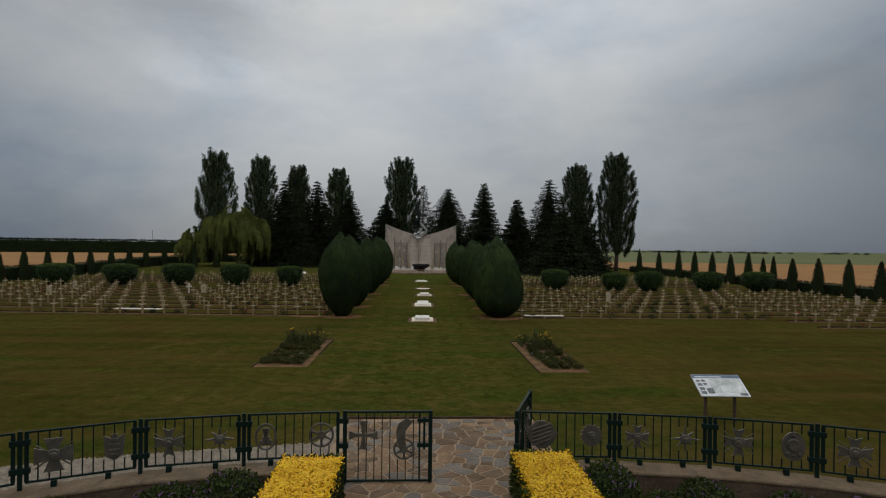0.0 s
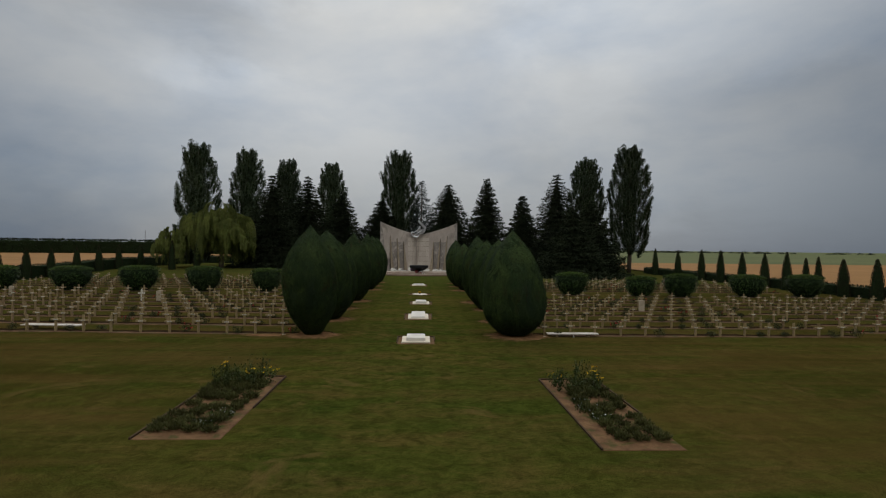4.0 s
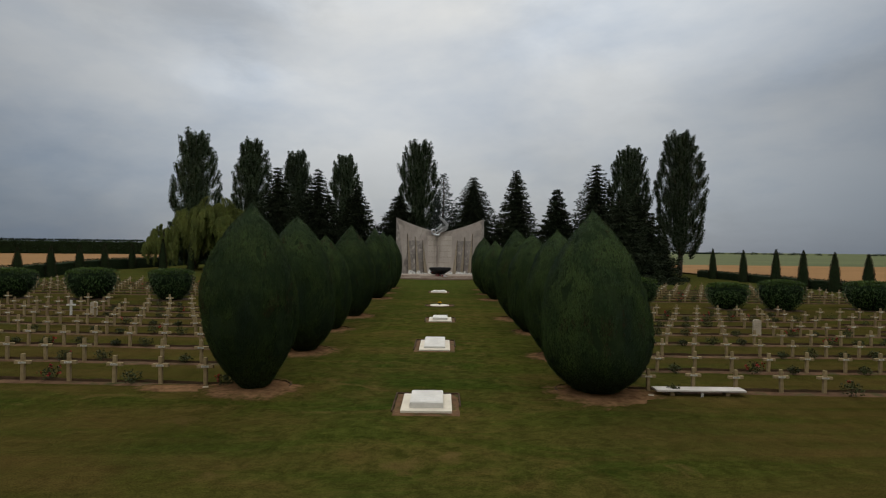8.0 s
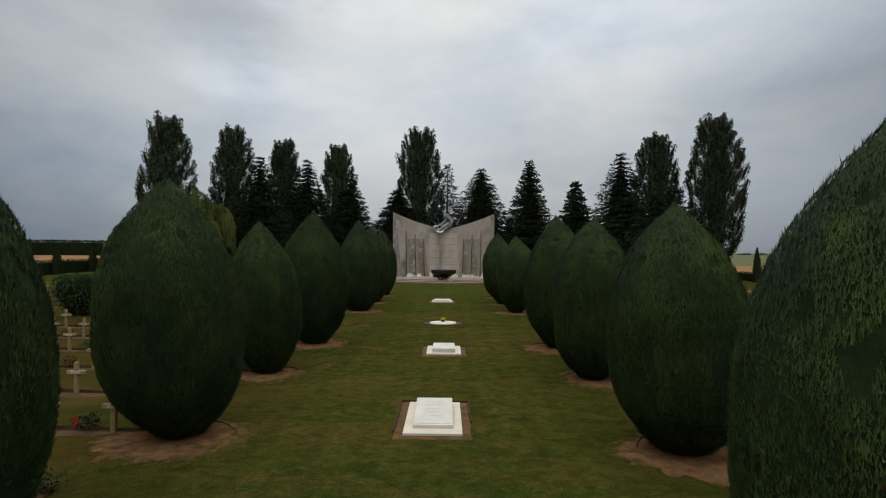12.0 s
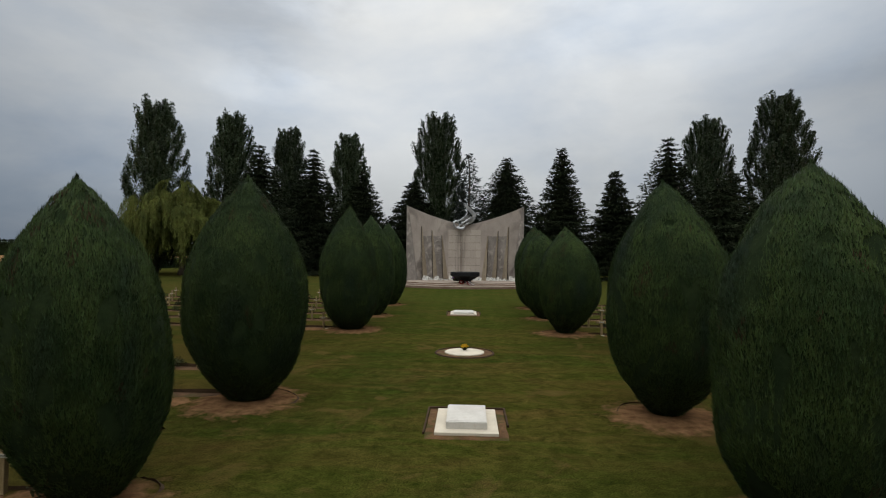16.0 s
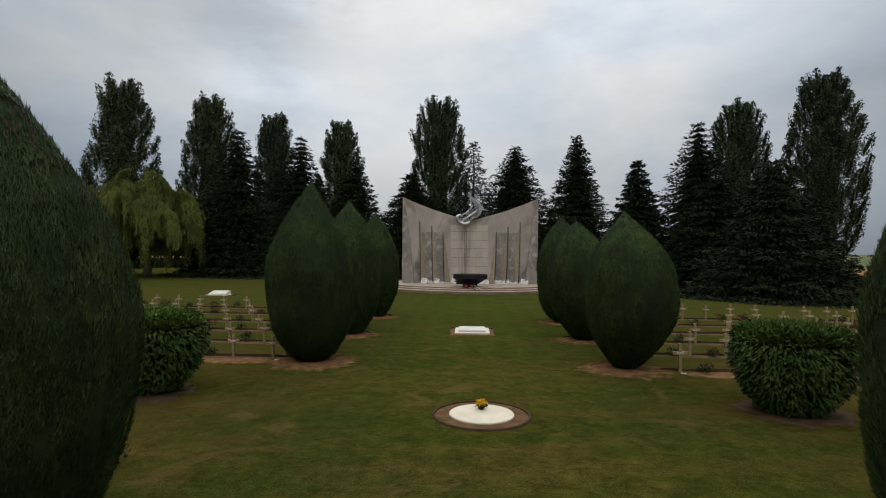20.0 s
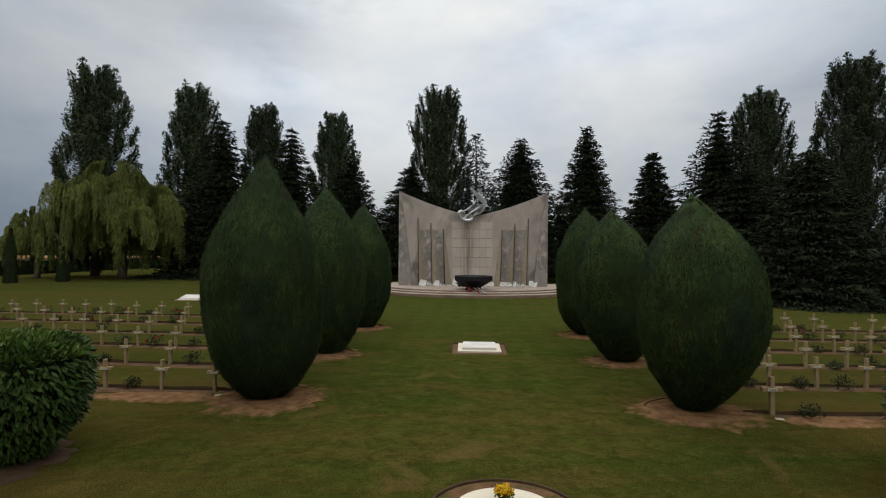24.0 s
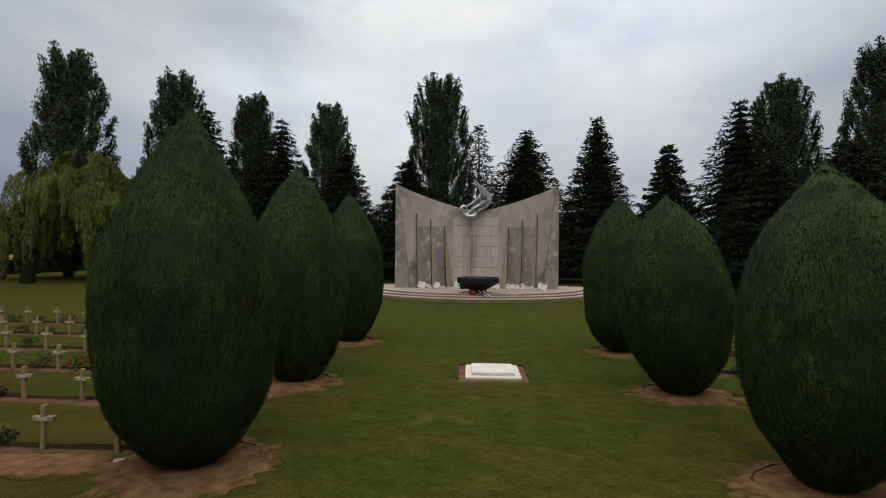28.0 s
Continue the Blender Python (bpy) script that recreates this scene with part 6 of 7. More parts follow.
far_roses = tagged(raw("rose_bushes", *merge(*sets), ROSE_LEAF), "many low rose bushes between the grave crosses", "bushes", kind="stuff")
raw("blooms", *merge(*reds), RED, far_roses)


def low_bench(x0, x1, y, deep, high, turn=0.0):
    t = thing("stone_bench", pose((x0 + x1) / 2, y, land((x0 + x1) / 2, y), 0, 0, turn), "low white stone bench at the edge of the graves", "bench", "low stone benches")
    w = (x1 - x0) / 2
    part("seat", slab(-w, w, -deep / 2, deep / 2, high - 0.045, high, 0.008), BENCH, t)
    for s in (-0.62, 0.62):
        part("support", slab(w * s - 0.06, w * s + 0.06, -deep * 0.28, deep * 0.3, -0.05, high - 0.045, 0.005), CROSS, t)


low_bench(6.18, 8.60, 33.17, 0.42, 0.17)
low_bench(-19.0, -16.1, 34.92, 0.50, 0.22, -5)
ledger(-17.75, 82.4, 83.6, 1.5, 1.25, 0.18, 0.36, 0.10, 0, "low white stone slab with a sloping top on the rear lawn", 807)

mark = thing("checkered_mark", (7.38, 32.92, land(7.38, 32.92)), "tiny checkered marker plate leaning before the stone bench", "marker")
part("backing", slab(-0.04, 0.04, -0.004, 0.004, -0.02, 0.12, 0.001), INK, mark)
for i in range(3):
    for j in range(4):
        if (i + j) % 2 == 0:
            part("check", slab(-0.036 + 0.024 * i, -0.012 + 0.024 * i, -0.0075, -0.003, 0.006 + 0.028 * j, 0.034 + 0.028 * j), PLATE, mark)

# ---------- flower beds on the front lawn ----------


def lavender_bed(x0, x1, y0, y1, skew, seed):
    """A bed of soil with rows of lavender and taller flowers at its far end."""
    r = random.Random(seed)
    bed = raw("flower_bed", [(x0 + skew, y1, 0.012), (x0, y0, 0.012), (x1, y0, 0.012), (x1 + skew, y1, 0.012), (x0 + skew - 0.06, y1 + 0.06, -0.05), (x0 - 0.06, y0 - 0.06, -0.05), (x1 + 0.06, y0 - 0.06, -0.05), (x1 + skew + 0.06, y1 + 0.06, -0.05)],
              [(0, 1, 2, 3), (4, 5, 1, 0), (5, 6, 2, 1), (6, 7, 3, 2), (7, 4, 0, 3)], SOIL)
    tagged(bed, "flower bed of bare reddish soil cut into the lawn", "flower bed", kind="structure")
    for xa, xb, ya, yb in ((x0 - 0.05, x0 - 0.01, y0, y1), (x1 + 0.01, x1 + 0.05, y0 + 0.4 * (y1 - y0), y1), (x0, x1, y1 + 0.01, y1 + 0.05)):
        part("turf_edge", slab(xa, xb, ya, yb, -0.05, 0.05, 0.006), DARK_SOIL, bed, "dark cut turf edge")
    ny = int((y1 - y0 - 0.5) / 0.50)
    for j in range(ny):
        cols_ = 4 if x0 < 0 else 3
        for i in range(cols_):
            t = (j + 0.6) / ny
            x = x0 + skew * t + 0.27 + (x1 - x0 - (0.66 if x0 < 0 else 0.85)) * i / (cols_ - 1) + r.uniform(-0.06, 0.06)
            if x0 > 0:
                x += 0.30
            y = y0 + 0.3 + (y1 - y0 - 0.6) * t + r.uniform(-0.12, 0.12)
            tall = 0.16 + 0.16 * max(0, t - 0.45) + r.uniform(-0.03, 0.05)
            wide = r.uniform(0.40, 0.54)
            if r.random() < 0.08:
                continue
            p = thing("lavender_plant", (x, y, 0.01), "bushy grey-green lavender plant in a flower bed", "plant", "lavender plants in the beds")
            k = 380
            a, q = rng.random(k) * 6.283, np.sqrt(rng.random(k)) * wide / 2
            pos = np.stack([q * np.cos(a) * 0.7, q * np.sin(a) * 0.7, rng.random(k) * tall * 0.35], axis=1)
            axis = np.stack([np.cos(a) * q * 2.2, np.sin(a) * q * 2.2, np.full(k, 0.8)], axis=1) + rng.normal(size=(k, 3)) * 0.42
            raw("foliage", *cards(pos, axis, rng.uniform(0.3, 1.0, k) * tall, 0.02), LAVENDER, p)
    for i in range(9):
        x, y = x0 + skew * 0.9 + 0.25 + (x1 - x0 - 0.5) * (i % 5) / 4, y1 - 0.6 - 0.9 * (i > 4) + r.uniform(-0.35, 0.25)
        h = r.uniform(0.35, 0.85)
        p = thing("tall_flower_plant", (x, y, 0.01), "tall leafy plant with small yellow flowers in a bed", "plant", "tall plants in the beds")
        tops = []
        for k in range(9):
            a, q = r.uniform(0, 6.28), r.uniform(0.05, 0.3)
            tip = (q * math.cos(a), q * math.sin(a), h * r.uniform(0.6, 1))
            tops.append(tip)
            if k < 5:
                bm = bmesh.new()
                rod(bm, (0, 0, -0.03), tip, 0.008, 0.005, 4)
                part("stem", bm, BEDLEAF, p)
        k = 130
        src = np.array(tops)[rng.integers(0, 9, k)] * rng.uniform(0.15, 0.95, (k, 1)) + rng.normal(0, 0.04, (k, 3))
        src[:, 2] = np.abs(src[:, 2])
        raw("leaves", *cards(src, rng.normal(size=(k, 3)) + np.array([0, 0, 0.4]), 0.075, 0.034), BEDLEAF, p)
        c = np.repeat(np.array(tops)[:5], 4, axis=0) + rng.normal(0, 0.02, (20, 3))
        if i % 4 == 0:
            raw("blossoms", *cards(c, rng.normal(size=(20, 3)), 0.045, 0.035), YELLOW, p)


def ground_flowers(x, y, wide, seed):
    t = thing("low_flower_plant", (x, y, 0.01), "low cushion of small white flowers in a bed", "plant", "white flowers in the beds")
    k = 160
    a, q = rng.random(k) * 6.283, np.sqrt(rng.random(k)) * wide / 2
    pos = np.stack([q * np.cos(a), q * np.sin(a), rng.random(k) * 0.1], axis=1)
    raw("leaves", *cards(pos, rng.normal(size=(k, 3)) * 0.5 + np.array([0, 0, 0.8]), 0.09, 0.03), BEDLEAF, t)
    raw("blossoms", *cards(pos[:26] + np.array([0, 0, 0.06]), rng.normal(size=(26, 3)), 0.03, 0.025), WHITE, t)


for x, y, w in ((-4.55, 20.9, 0.6), (-4.75, 20.2, 0.45), (4.45, 21.3, 0.6), (4.6, 20.6, 0.5), (4.5, 22.0, 0.45)):
    ground_flowers(x, y, w, 0)
lavender_bed(-5.9, -4.05, 19.35, 25.0, 0.0, 901)
lavender_bed(3.97, 5.70, 18.6, 24.6, 0.0, 902)

# ---------- entrance ----------
RAIL, LOW = 1.29, 0.48
ARC = [(-9.6, 6.85), (-8.1, 7.85), (-6.31, 8.78), (-4.79, 9.40), (-3.18, 9.70), (-1.50, 9.86)]
ARC_R = [(1.64, 9.86), (3.36, 9.74), (4.98, 9.50), (6.62, 9.08), (8.25, 8.42), (9.8, 7.5)]


def bar(bm, x0, x1, z0, z1, y=0.0, t=0.012):
    box(bm, x0, x1, y - t, y + t, z0, z1)


def emblem(kind, s, parent, seed):
    """A flat cast metal badge about s wide, centred on the origin."""
    r = random.Random(seed)
    pts = []
    if kind == "pattee":
        for q in range(4):
            a = q * math.pi / 2
            for u, w in ((0.10, -0.10), (0.5, -0.26), (0.5, 0.26), (0.10, 0.10)):
                pts.append((math.cos(a) * u - math.sin(a) * w, math.sin(a) * u + math.cos(a) * w))
    elif kind == "plain_cross":
        for q in range(4):
            a = q * math.pi / 2
            for u, w in ((0.065, -0.065), (0.3, -0.075), (0.5, -0.16), (0.5, 0.16), (0.3, 0.075), (0.065, 0.065)):
                pts.append((math.cos(a) * u - math.sin(a) * w, math.sin(a) * u + math.cos(a) * w))
    elif kind == "maltese":
        for q in range(4):
            a = q * math.pi / 2
            for u, w in ((0.09, -0.07), (0.5, -0.2), (0.41, 0.0), (0.5, 0.2), (0.09, 0.07)):
                pts.append((math.cos(a) * u - math.sin(a) * w, math.sin(a) * u + math.cos(a) * w))
    elif kind == "star":
        for q in range(16):
            a, u = q * math.pi / 8, 0.54 if q % 4 == 0 else (0.42 if q % 2 == 0 else 0.15)
            pts.append((math.cos(a) * u, math.sin(a) * u))
    elif kind == "sun":
        for q in range(32):
            a, u = q * math.pi / 16, 0.5 if q % 2 == 0 else 0.41
            pts.append((math.cos(a) * u, math.sin(a) * u * 1.05))
    elif kind == "shield":
        pts = [(-0.3, -0.3), (0, -0.52), (0.3, -0.3), (0.34, 0.1), (0.36, 0.5), (0.12, 0.36), (0.1, 0.52), (-0.1, 0.52), (-0.12, 0.36), (-0.36, 0.5), (-0.34, 0.1)]
    elif kind == "striped":
        pts = [(-0.5, 0.0), (-0.36, -0.28), (-0.1, -0.46), (0.16, -0.46), (0.40, -0.26), (0.54, 0.06), (0.36, 0.30), (0.12, 0.46), (-0.16, 0.44), (-0.38, 0.26)]
    elif kind == "medal":
        pts = [(0.38 * math.cos(q * math.pi / 12), 0.52 * math.sin(q * math.pi / 12)) for q in range(24)]
    elif kind == "wing":
        pts = [(-0.08, -0.14), (0.0, -0.06), (0.08, -0.18), (0.13, 0.02), (0.07, 0.3), (0.09, 0.6), (0.24, 0.78), (0.36, 0.98), (0.22, 0.93), (0.16, 1.02), (0.02, 0.94), (-0.14, 0.84), (-0.22, 0.6), (-0.20, 0.3), (-0.12, 0.08)]
    if pts:
        b = prism([(x * s, z * s) for x, z in pts], -0.03, 0.0)
        if kind in ("star", "sun", "pattee", "maltese"):
            bmesh.ops.create_cone(b, cap_ends=True, segments=20, radius1=s * 0.2, radius2=s * 0.16, depth=0.03, matrix=pose(0, -0.04, 0, 90))
            bmesh.ops.create_cone(b, cap_ends=True, segments=16, radius1=s * 0.11, radius2=s * 0.07, depth=0.02, matrix=pose(0, -0.06, 0, 90))
        if kind in ("pattee", "maltese"):
            for c in (-1, 1):
                rod(b, (-0.46 * s * c, -0.035, -0.36 * s), (0.46 * s * c, -0.035, 0.36 * s), 0.012, 0.009, 6)
        if kind == "shield":
            for z, w in ((0.30, 0.12), (0.10, 0.2), (-0.10, 0.2), (-0.28, 0.12)):
                box(b, -w * s, w * s, -0.045, -0.029, (z - 0.05) * s, (z + 0.05) * s, 0.006)
        if kind == "striped":
            for k in range(5):
                o = (k - 2) * 0.13 * s
                rod(b, (-0.30 * s, -0.04, o - 0.10 * s), (0.32 * s, -0.04, o + 0.12 * s), 0.016, 0.016, 6)
        if kind == "medal":
            bmesh.ops.create_cone(b, cap_ends=True, segments=18, radius1=s * 0.24, radius2=s * 0.20, depth=0.03, matrix=pose(0, -0.04, 0.06 * s, 90))
            for x, z in ((-0.2, -0.26), (0.0, -0.33), (0.2, -0.26), (0.0, 0.38)):
                bmesh.ops.create_cone(b, cap_ends=True, segments=10, radius1=s * 0.08, radius2=s * 0.05, depth=0.03, matrix=pose(x * s, -0.04, z * s, 90))
        if kind == "sun":
            for z in (-0.12, 0.0, 0.12):
                box(b, -0.14 * s, 0.14 * s, -0.062, -0.05, (z - 0.025) * s, (z + 0.025) * s, 0.004)
        e = part("emblem", b, ALLOY, parent, "cast grey metal badge")
        return e
    b = bmesh.new()
    n = 28
    sx, sz = (0.40, 0.52) if kind == "oval" else (0.48, 0.48)
    for i in range(n):
        a0, a1 = 2 * math.pi * i / n, 2 * math.pi * (i + 1) / n
        rod(b, (sx * s * math.cos(a0), -0.015, sz * s * math.sin(a0)), (sx * s * math.cos(a1), -0.015, sz * s * math.sin(a1)), 0.02, 0.02, 6)
    if kind == "oval":
        for z, w in ((-0.25, 0.25), (-0.1, 0.15), (0.1, 0.1), (0.25, 0.14)):
            box(b, -w * s, w * s, -0.03, 0.0, z * s - 0.03, z * s + 0.05, 0.01)
        box(b, -0.08 * s, 0.08 * s, -0.03, 0, -0.3 * s, 0.36 * s, 0.01)
    else:
        for a in (0.5, 1.6, 2.7):
            rod(b, (-sx * s * math.cos(a), -0.015, -sz * s * math.sin(a)), (sx * s * math.cos(a), -0.015, sz * s * math.sin(a)), 0.022, 0.022, 6)
        bmesh.ops.create_cone(b, cap_ends=True, segments=16, radius1=s * 0.2, radius2=s * 0.17, depth=0.03, matrix=pose(0, -0.03, 0, 90))
    return part("emblem", b, ALLOY, parent, "cast grey metal badge")


def fence_panel(fence, p, q, badges, seed):
    """One straight panel between two posts; badges are (share of length, kind, size)."""
    (xa, ya), (xb, yb) = p, q
    ln = math.hypot(xb - xa, yb - ya)
    e = 0.065
    bm = bmesh.new()
    bar(bm, e, ln - e, RAIL - 0.03, RAIL, 0, 0.02)
    t = part("top_rail", bm, GREEN_PAINT, fence)
    t.matrix_basis = pose(xa, ya, 0, 0, 0, math.degrees(math.atan2(yb - ya, xb - xa)))
    bm = bmesh.new()
    bar(bm, e, ln - e, LOW, LOW + 0.03, 0, 0.015)
    part("bottom_rail", bm, GREEN_PAINT, t)
    n = 10
    spots_ = [(s * ln, k, w) for s, k, w in badges]
    for i in range(n + 1):
        x = e + 0.02 + (ln - 2 * e - 0.04) * i / n
        edge = i in (0, n)
        cut = [w for s, k, w in spots_ if abs(s - x) < w * 0.4]
        w_ = 0.028 if edge else 0.009
        if cut and not edge:
            for z0, z1 in ((LOW + 0.03, 0.885 - cut[0] * 0.45), (0.885 + cut[0] * 0.45, RAIL - 0.03)):
                bm = bmesh.new()
                bar(bm, x - w_, x + w_, z0, z1, 0, w_)
                part("picket", bm, GREEN_PAINT, t)
        else:
            bm = bmesh.new()
            bar(bm, x - w_, x + w_, LOW + 0.03, RAIL - 0.03, 0, 0.016 if edge else w_)
            part("picket", bm, GREEN_PAINT, t)
    for i, (x, k, w) in enumerate(spots_):
        o = emblem(k, w, t, seed + i)
        o.location = (x, -0.01, 0.885)
    for x in (ln * 0.27, ln * 0.72):
        part("foot_block", slab(x - 0.04, x + 0.04, -0.05, 0.03, LOW - 0.1, LOW + 0.004, 0.004), GREEN_PAINT, t)


def fence_post(fence, p, turn):
    t = part("fence_post", slab(-0.03, 0.03, -0.03, 0.03, LOW - 0.14, RAIL + 0.01, 0.003), GREEN_PAINT, fence)
    t.matrix_basis = pose(p[0], p[1], 0, 0, 0, turn)
    for z in (0.68, 1.12):
        part("collar", slab(-0.135, 0.135, -0.042, 0.042, z - 0.045, z + 0.045, 0.008), GREEN_PAINT, t)


PLANS = [[(0.3, "star", 0.40), (0.74, "oval", 0.40)], [(0.3, "sun", 0.40), (0.75, "star", 0.40)], [(0.27, "pattee", 0.52), (0.77, "shield", 0.42)], [(0.27, "maltese", 0.48), (0.76, "star", 0.44)], [(0.22, "oval", 0.42), (0.78, "ring", 0.42)]]
fences = [thing("entrance_fence", (0, 0, 0), "curved dark green iron fence with grey metal badges", "fence", "fences beside the gate") for _ in range(2)]
for i, (p, q) in enumerate(zip(ARC, ARC[1:])):
    fence_panel(fences[0], p, q, PLANS[i], 40 + i)
PLANS_R = [[(0.24, "striped", 0.54), (0.76, "sun", 0.40)], [(0.24, "maltese", 0.42), (0.74, "star", 0.46)], [(0.27, "maltese", 0.50), (0.78, "medal", 0.48)], [(0.3, "maltese", 0.52), (0.78, "star", 0.42)], [(0.3, "shield", 0.4), (0.75, "sun", 0.4)]]
for i, (p, q) in enumerate(zip(ARC_R, ARC_R[1:])):
    fence_panel(fences[1], p, q, PLANS_R[i], 60 + i)
for fence, arc in zip(fences, (ARC, ARC_R)):
    for i in range(1, len(arc) - 1):
        fence_post(fence, arc[i], math.degrees(math.atan2(arc[i + 1][1] - arc[i - 1][1], arc[i + 1][0] - arc[i - 1][0])))


def gate_leaf(place, label, badges):
    """One leaf, hinged at the origin and reaching along x."""
    t = thing("gate_leaf", place, label, "gate", "entrance gate leaves")
    w = 1.52
    part("hinge_post", slab(-0.035, 0.035, -0.035, 0.035, -0.05, RAIL + 0.01, 0.004), GREEN_PAINT, t)
    part("lock_post", slab(w - 0.035, w + 0.035, -0.035, 0.035, 0.02, RAIL + 0.01, 0.004), GREEN_PAINT, t)
    part("top_rail", slab(0.035, w - 0.035, -0.02, 0.02, RAIL - 0.035, RAIL, 0.003), GREEN_PAINT, t)
    part("bottom_rail", slab(0.035, w - 0.035, -0.02, 0.02, 0.03, 0.065, 0.003), GREEN_PAINT, t)
    for i in range(1, 9):
        x = 0.10 + (w - 0.32) * i / 8.6
        wing = any(k == "wing" and abs(x - bx) < 0.14 for bx, z, k, s in badges)
        for z0, z1 in (((0.065, 0.42), (1.2, RAIL - 0.035)) if wing else ((0.065, RAIL - 0.035),)):
            bm = bmesh.new()
            bar(bm, x - 0.008, x + 0.008, z0, z1, 0, 0.008)
            part("picket", bm, GREEN_PAINT, t)
    bm = bmesh.new()
    bar(bm, w - 0.21, w - 0.18, 0.065, RAIL - 0.035, 0, 0.016)
    part("picket", bm, GREEN_PAINT, t)
    for z in (0.68, 1.12):
        part("collar", slab(-0.105, 0.06, -0.042, 0.042, z - 0.045, z + 0.045, 0.006), GREEN_PAINT, t)
        part("collar", slab(w - 0.235, w - 0.03, -0.03, 0.03, z - 0.035, z + 0.035, 0.005), GREEN_PAINT, t)
    part("lock_bar", slab(w - 0.13, w - 0.09, -0.02, 0.02, 0.6, 1.18, 0.004), GREEN_PAINT, t)
    for i, (x, z, k, s) in enumerate(badges):
        o = emblem(k, s, t, 80 + i)
        o.location = (x, -0.02, z)
    return t


gate_leaf(pose(-1.46, 9.86, 0, 0, 0, 0.5), "closed dark green iron gate leaf with grey metal badges", [(0.33, 0.87, "plain_cross", 0.5), (1.03, 0.62, "wing", 0.55), (1.05, 0.62, "ring", 0.36)])
gate_leaf(pose(1.62, 9.84, 0, 0, 0, 70), "dark green iron gate leaf standing open towards the lawn", [(0.4, 0.86, "star", 0.44), (1.0, 0.86, "pattee", 0.44)])


def ring_wall(arc, name, label, inner, outer, z0, z1, mat, bev=0.02):
    """A low wall that follows the fence, from outer (towards the drive) to inner."""
    v, f = [], []
    pts = []
    for (xa, ya), (xb, yb) in zip(arc, arc[1:]):
        for k in range(6):
            pts.append((xa + (xb - xa) * k / 6, ya + (yb - ya) * k / 6))
    pts.append(arc[-1])
    for i, (x, y) in enumerate(pts):
        a, b = pts[max(i - 1, 0)], pts[min(i + 1, len(pts) - 1)]
        d = Vector((b[0] - a[0], b[1] - a[1])).normalized()
        nx, ny = -d.y, d.x
        for o, z in ((-outer, z0), (-outer, z1 - bev), (-outer + bev, z1), (inner - bev, z1), (inner, z1 - bev), (inner, z0)):
            v.append((x + nx * o, y + ny * o, z))
    n = len(pts)
    for i in range(n - 1):
        for j in range(5):
            f.append((6 * i + j, 6 * i + 6 + j, 6 * i + 7 + j, 6 * i + 1 + j))
    f += [(0, 1, 2, 3, 4, 5), tuple(6 * (n - 1) + j for j in (5, 4, 3, 2, 1, 0))]
    return tagged(raw(name, v, f, mat), label, "wall", kind="structure")


LEFT_ARC, RIGHT_ARC = ARC[:-1] + [(-1.62, 9.85)], [(1.80, 9.85)] + ARC_R[1:]
for arc in (LEFT_ARC, RIGHT_ARC):
    ring_wall(arc, "low_wall", "low curved rubble garden wall below the entrance fence", 0.10, 0.37, -0.2, 0.335, RUBBLE)
    ring_wall(arc, "coping", "pale sandstone coping on the low curved wall", 0.14, 0.385, 0.338, 0.385, WALL_STONE)

# gravel strip inside the fence
r = random.Random(77)
base_v, base_f = [], []
gp = [(-9.4, 8.2, 10.0), (-7.97, 8.6, 10.64), (-5.69, 9.35, 11.27), (-3.56, 9.85, 11.62), (-2.33, 9.98, 11.85), (-1.98, 10.0, 13.4)]
for x, y0, y1 in gp:
    base_v += [(x, y0, 0.012), (x, y1, 0.012)]
for i in range(len(gp) - 1):
    base_f.append((2 * i, 2 * i + 2, 2 * i + 3, 2 * i + 1))
gravel = tagged(raw("gravel_strip", base_v, base_f, PEBBLE), "strip of pale gravel behind the entrance fence", "gravel", kind="structure")
sets = []
k = 9000
gx = np.array([g[0] for g in gp])
px = rng.uniform(-9.3, -1.99, k)
lo, hi = np.interp(px, gx, [g[1] for g in gp]), np.interp(px, gx, [g[2] for g in gp])
py = lo + (hi - lo) * rng.random(k)
s = rng.uniform(0.012, 0.034, k)
octv = np.array([(1, 0, 0), (0, 1, 0), (-1, 0, 0), (0, -1, 0), (0, 0, 0.8), (0, 0, -0.8)])
octf = np.array([(0, 1, 4), (1, 2, 4), (2, 3, 4), (3, 0, 4)])
pv = (octv[None] * s[:, None, None] * rng.uniform(0.7, 1.3, (k, 6, 1)) + np.stack([px, py, 0.014 + s * 0.3], axis=1)[:, None]).reshape(-1, 3)
pf = (octf[None] + 6 * np.arange(k)[:, None, None]).reshape(-1, 3)
tagged(raw("gravel_stones", pv, pf, PEBBLE), "loose pale gravel stones", "gravel", kind="stuff")

# crazy paving through the gate
pave = tagged(raw("paving", [(-2.0, 2.0, 0.004), (2.66, 2.0, 0.004), (2.66, 13.52, 0.004), (-2.0, 13.52, 0.004)], [(0, 1, 2, 3)], MORTAR), "crazy paving of grey flagstones with sandy joints", "paving", kind="structure")


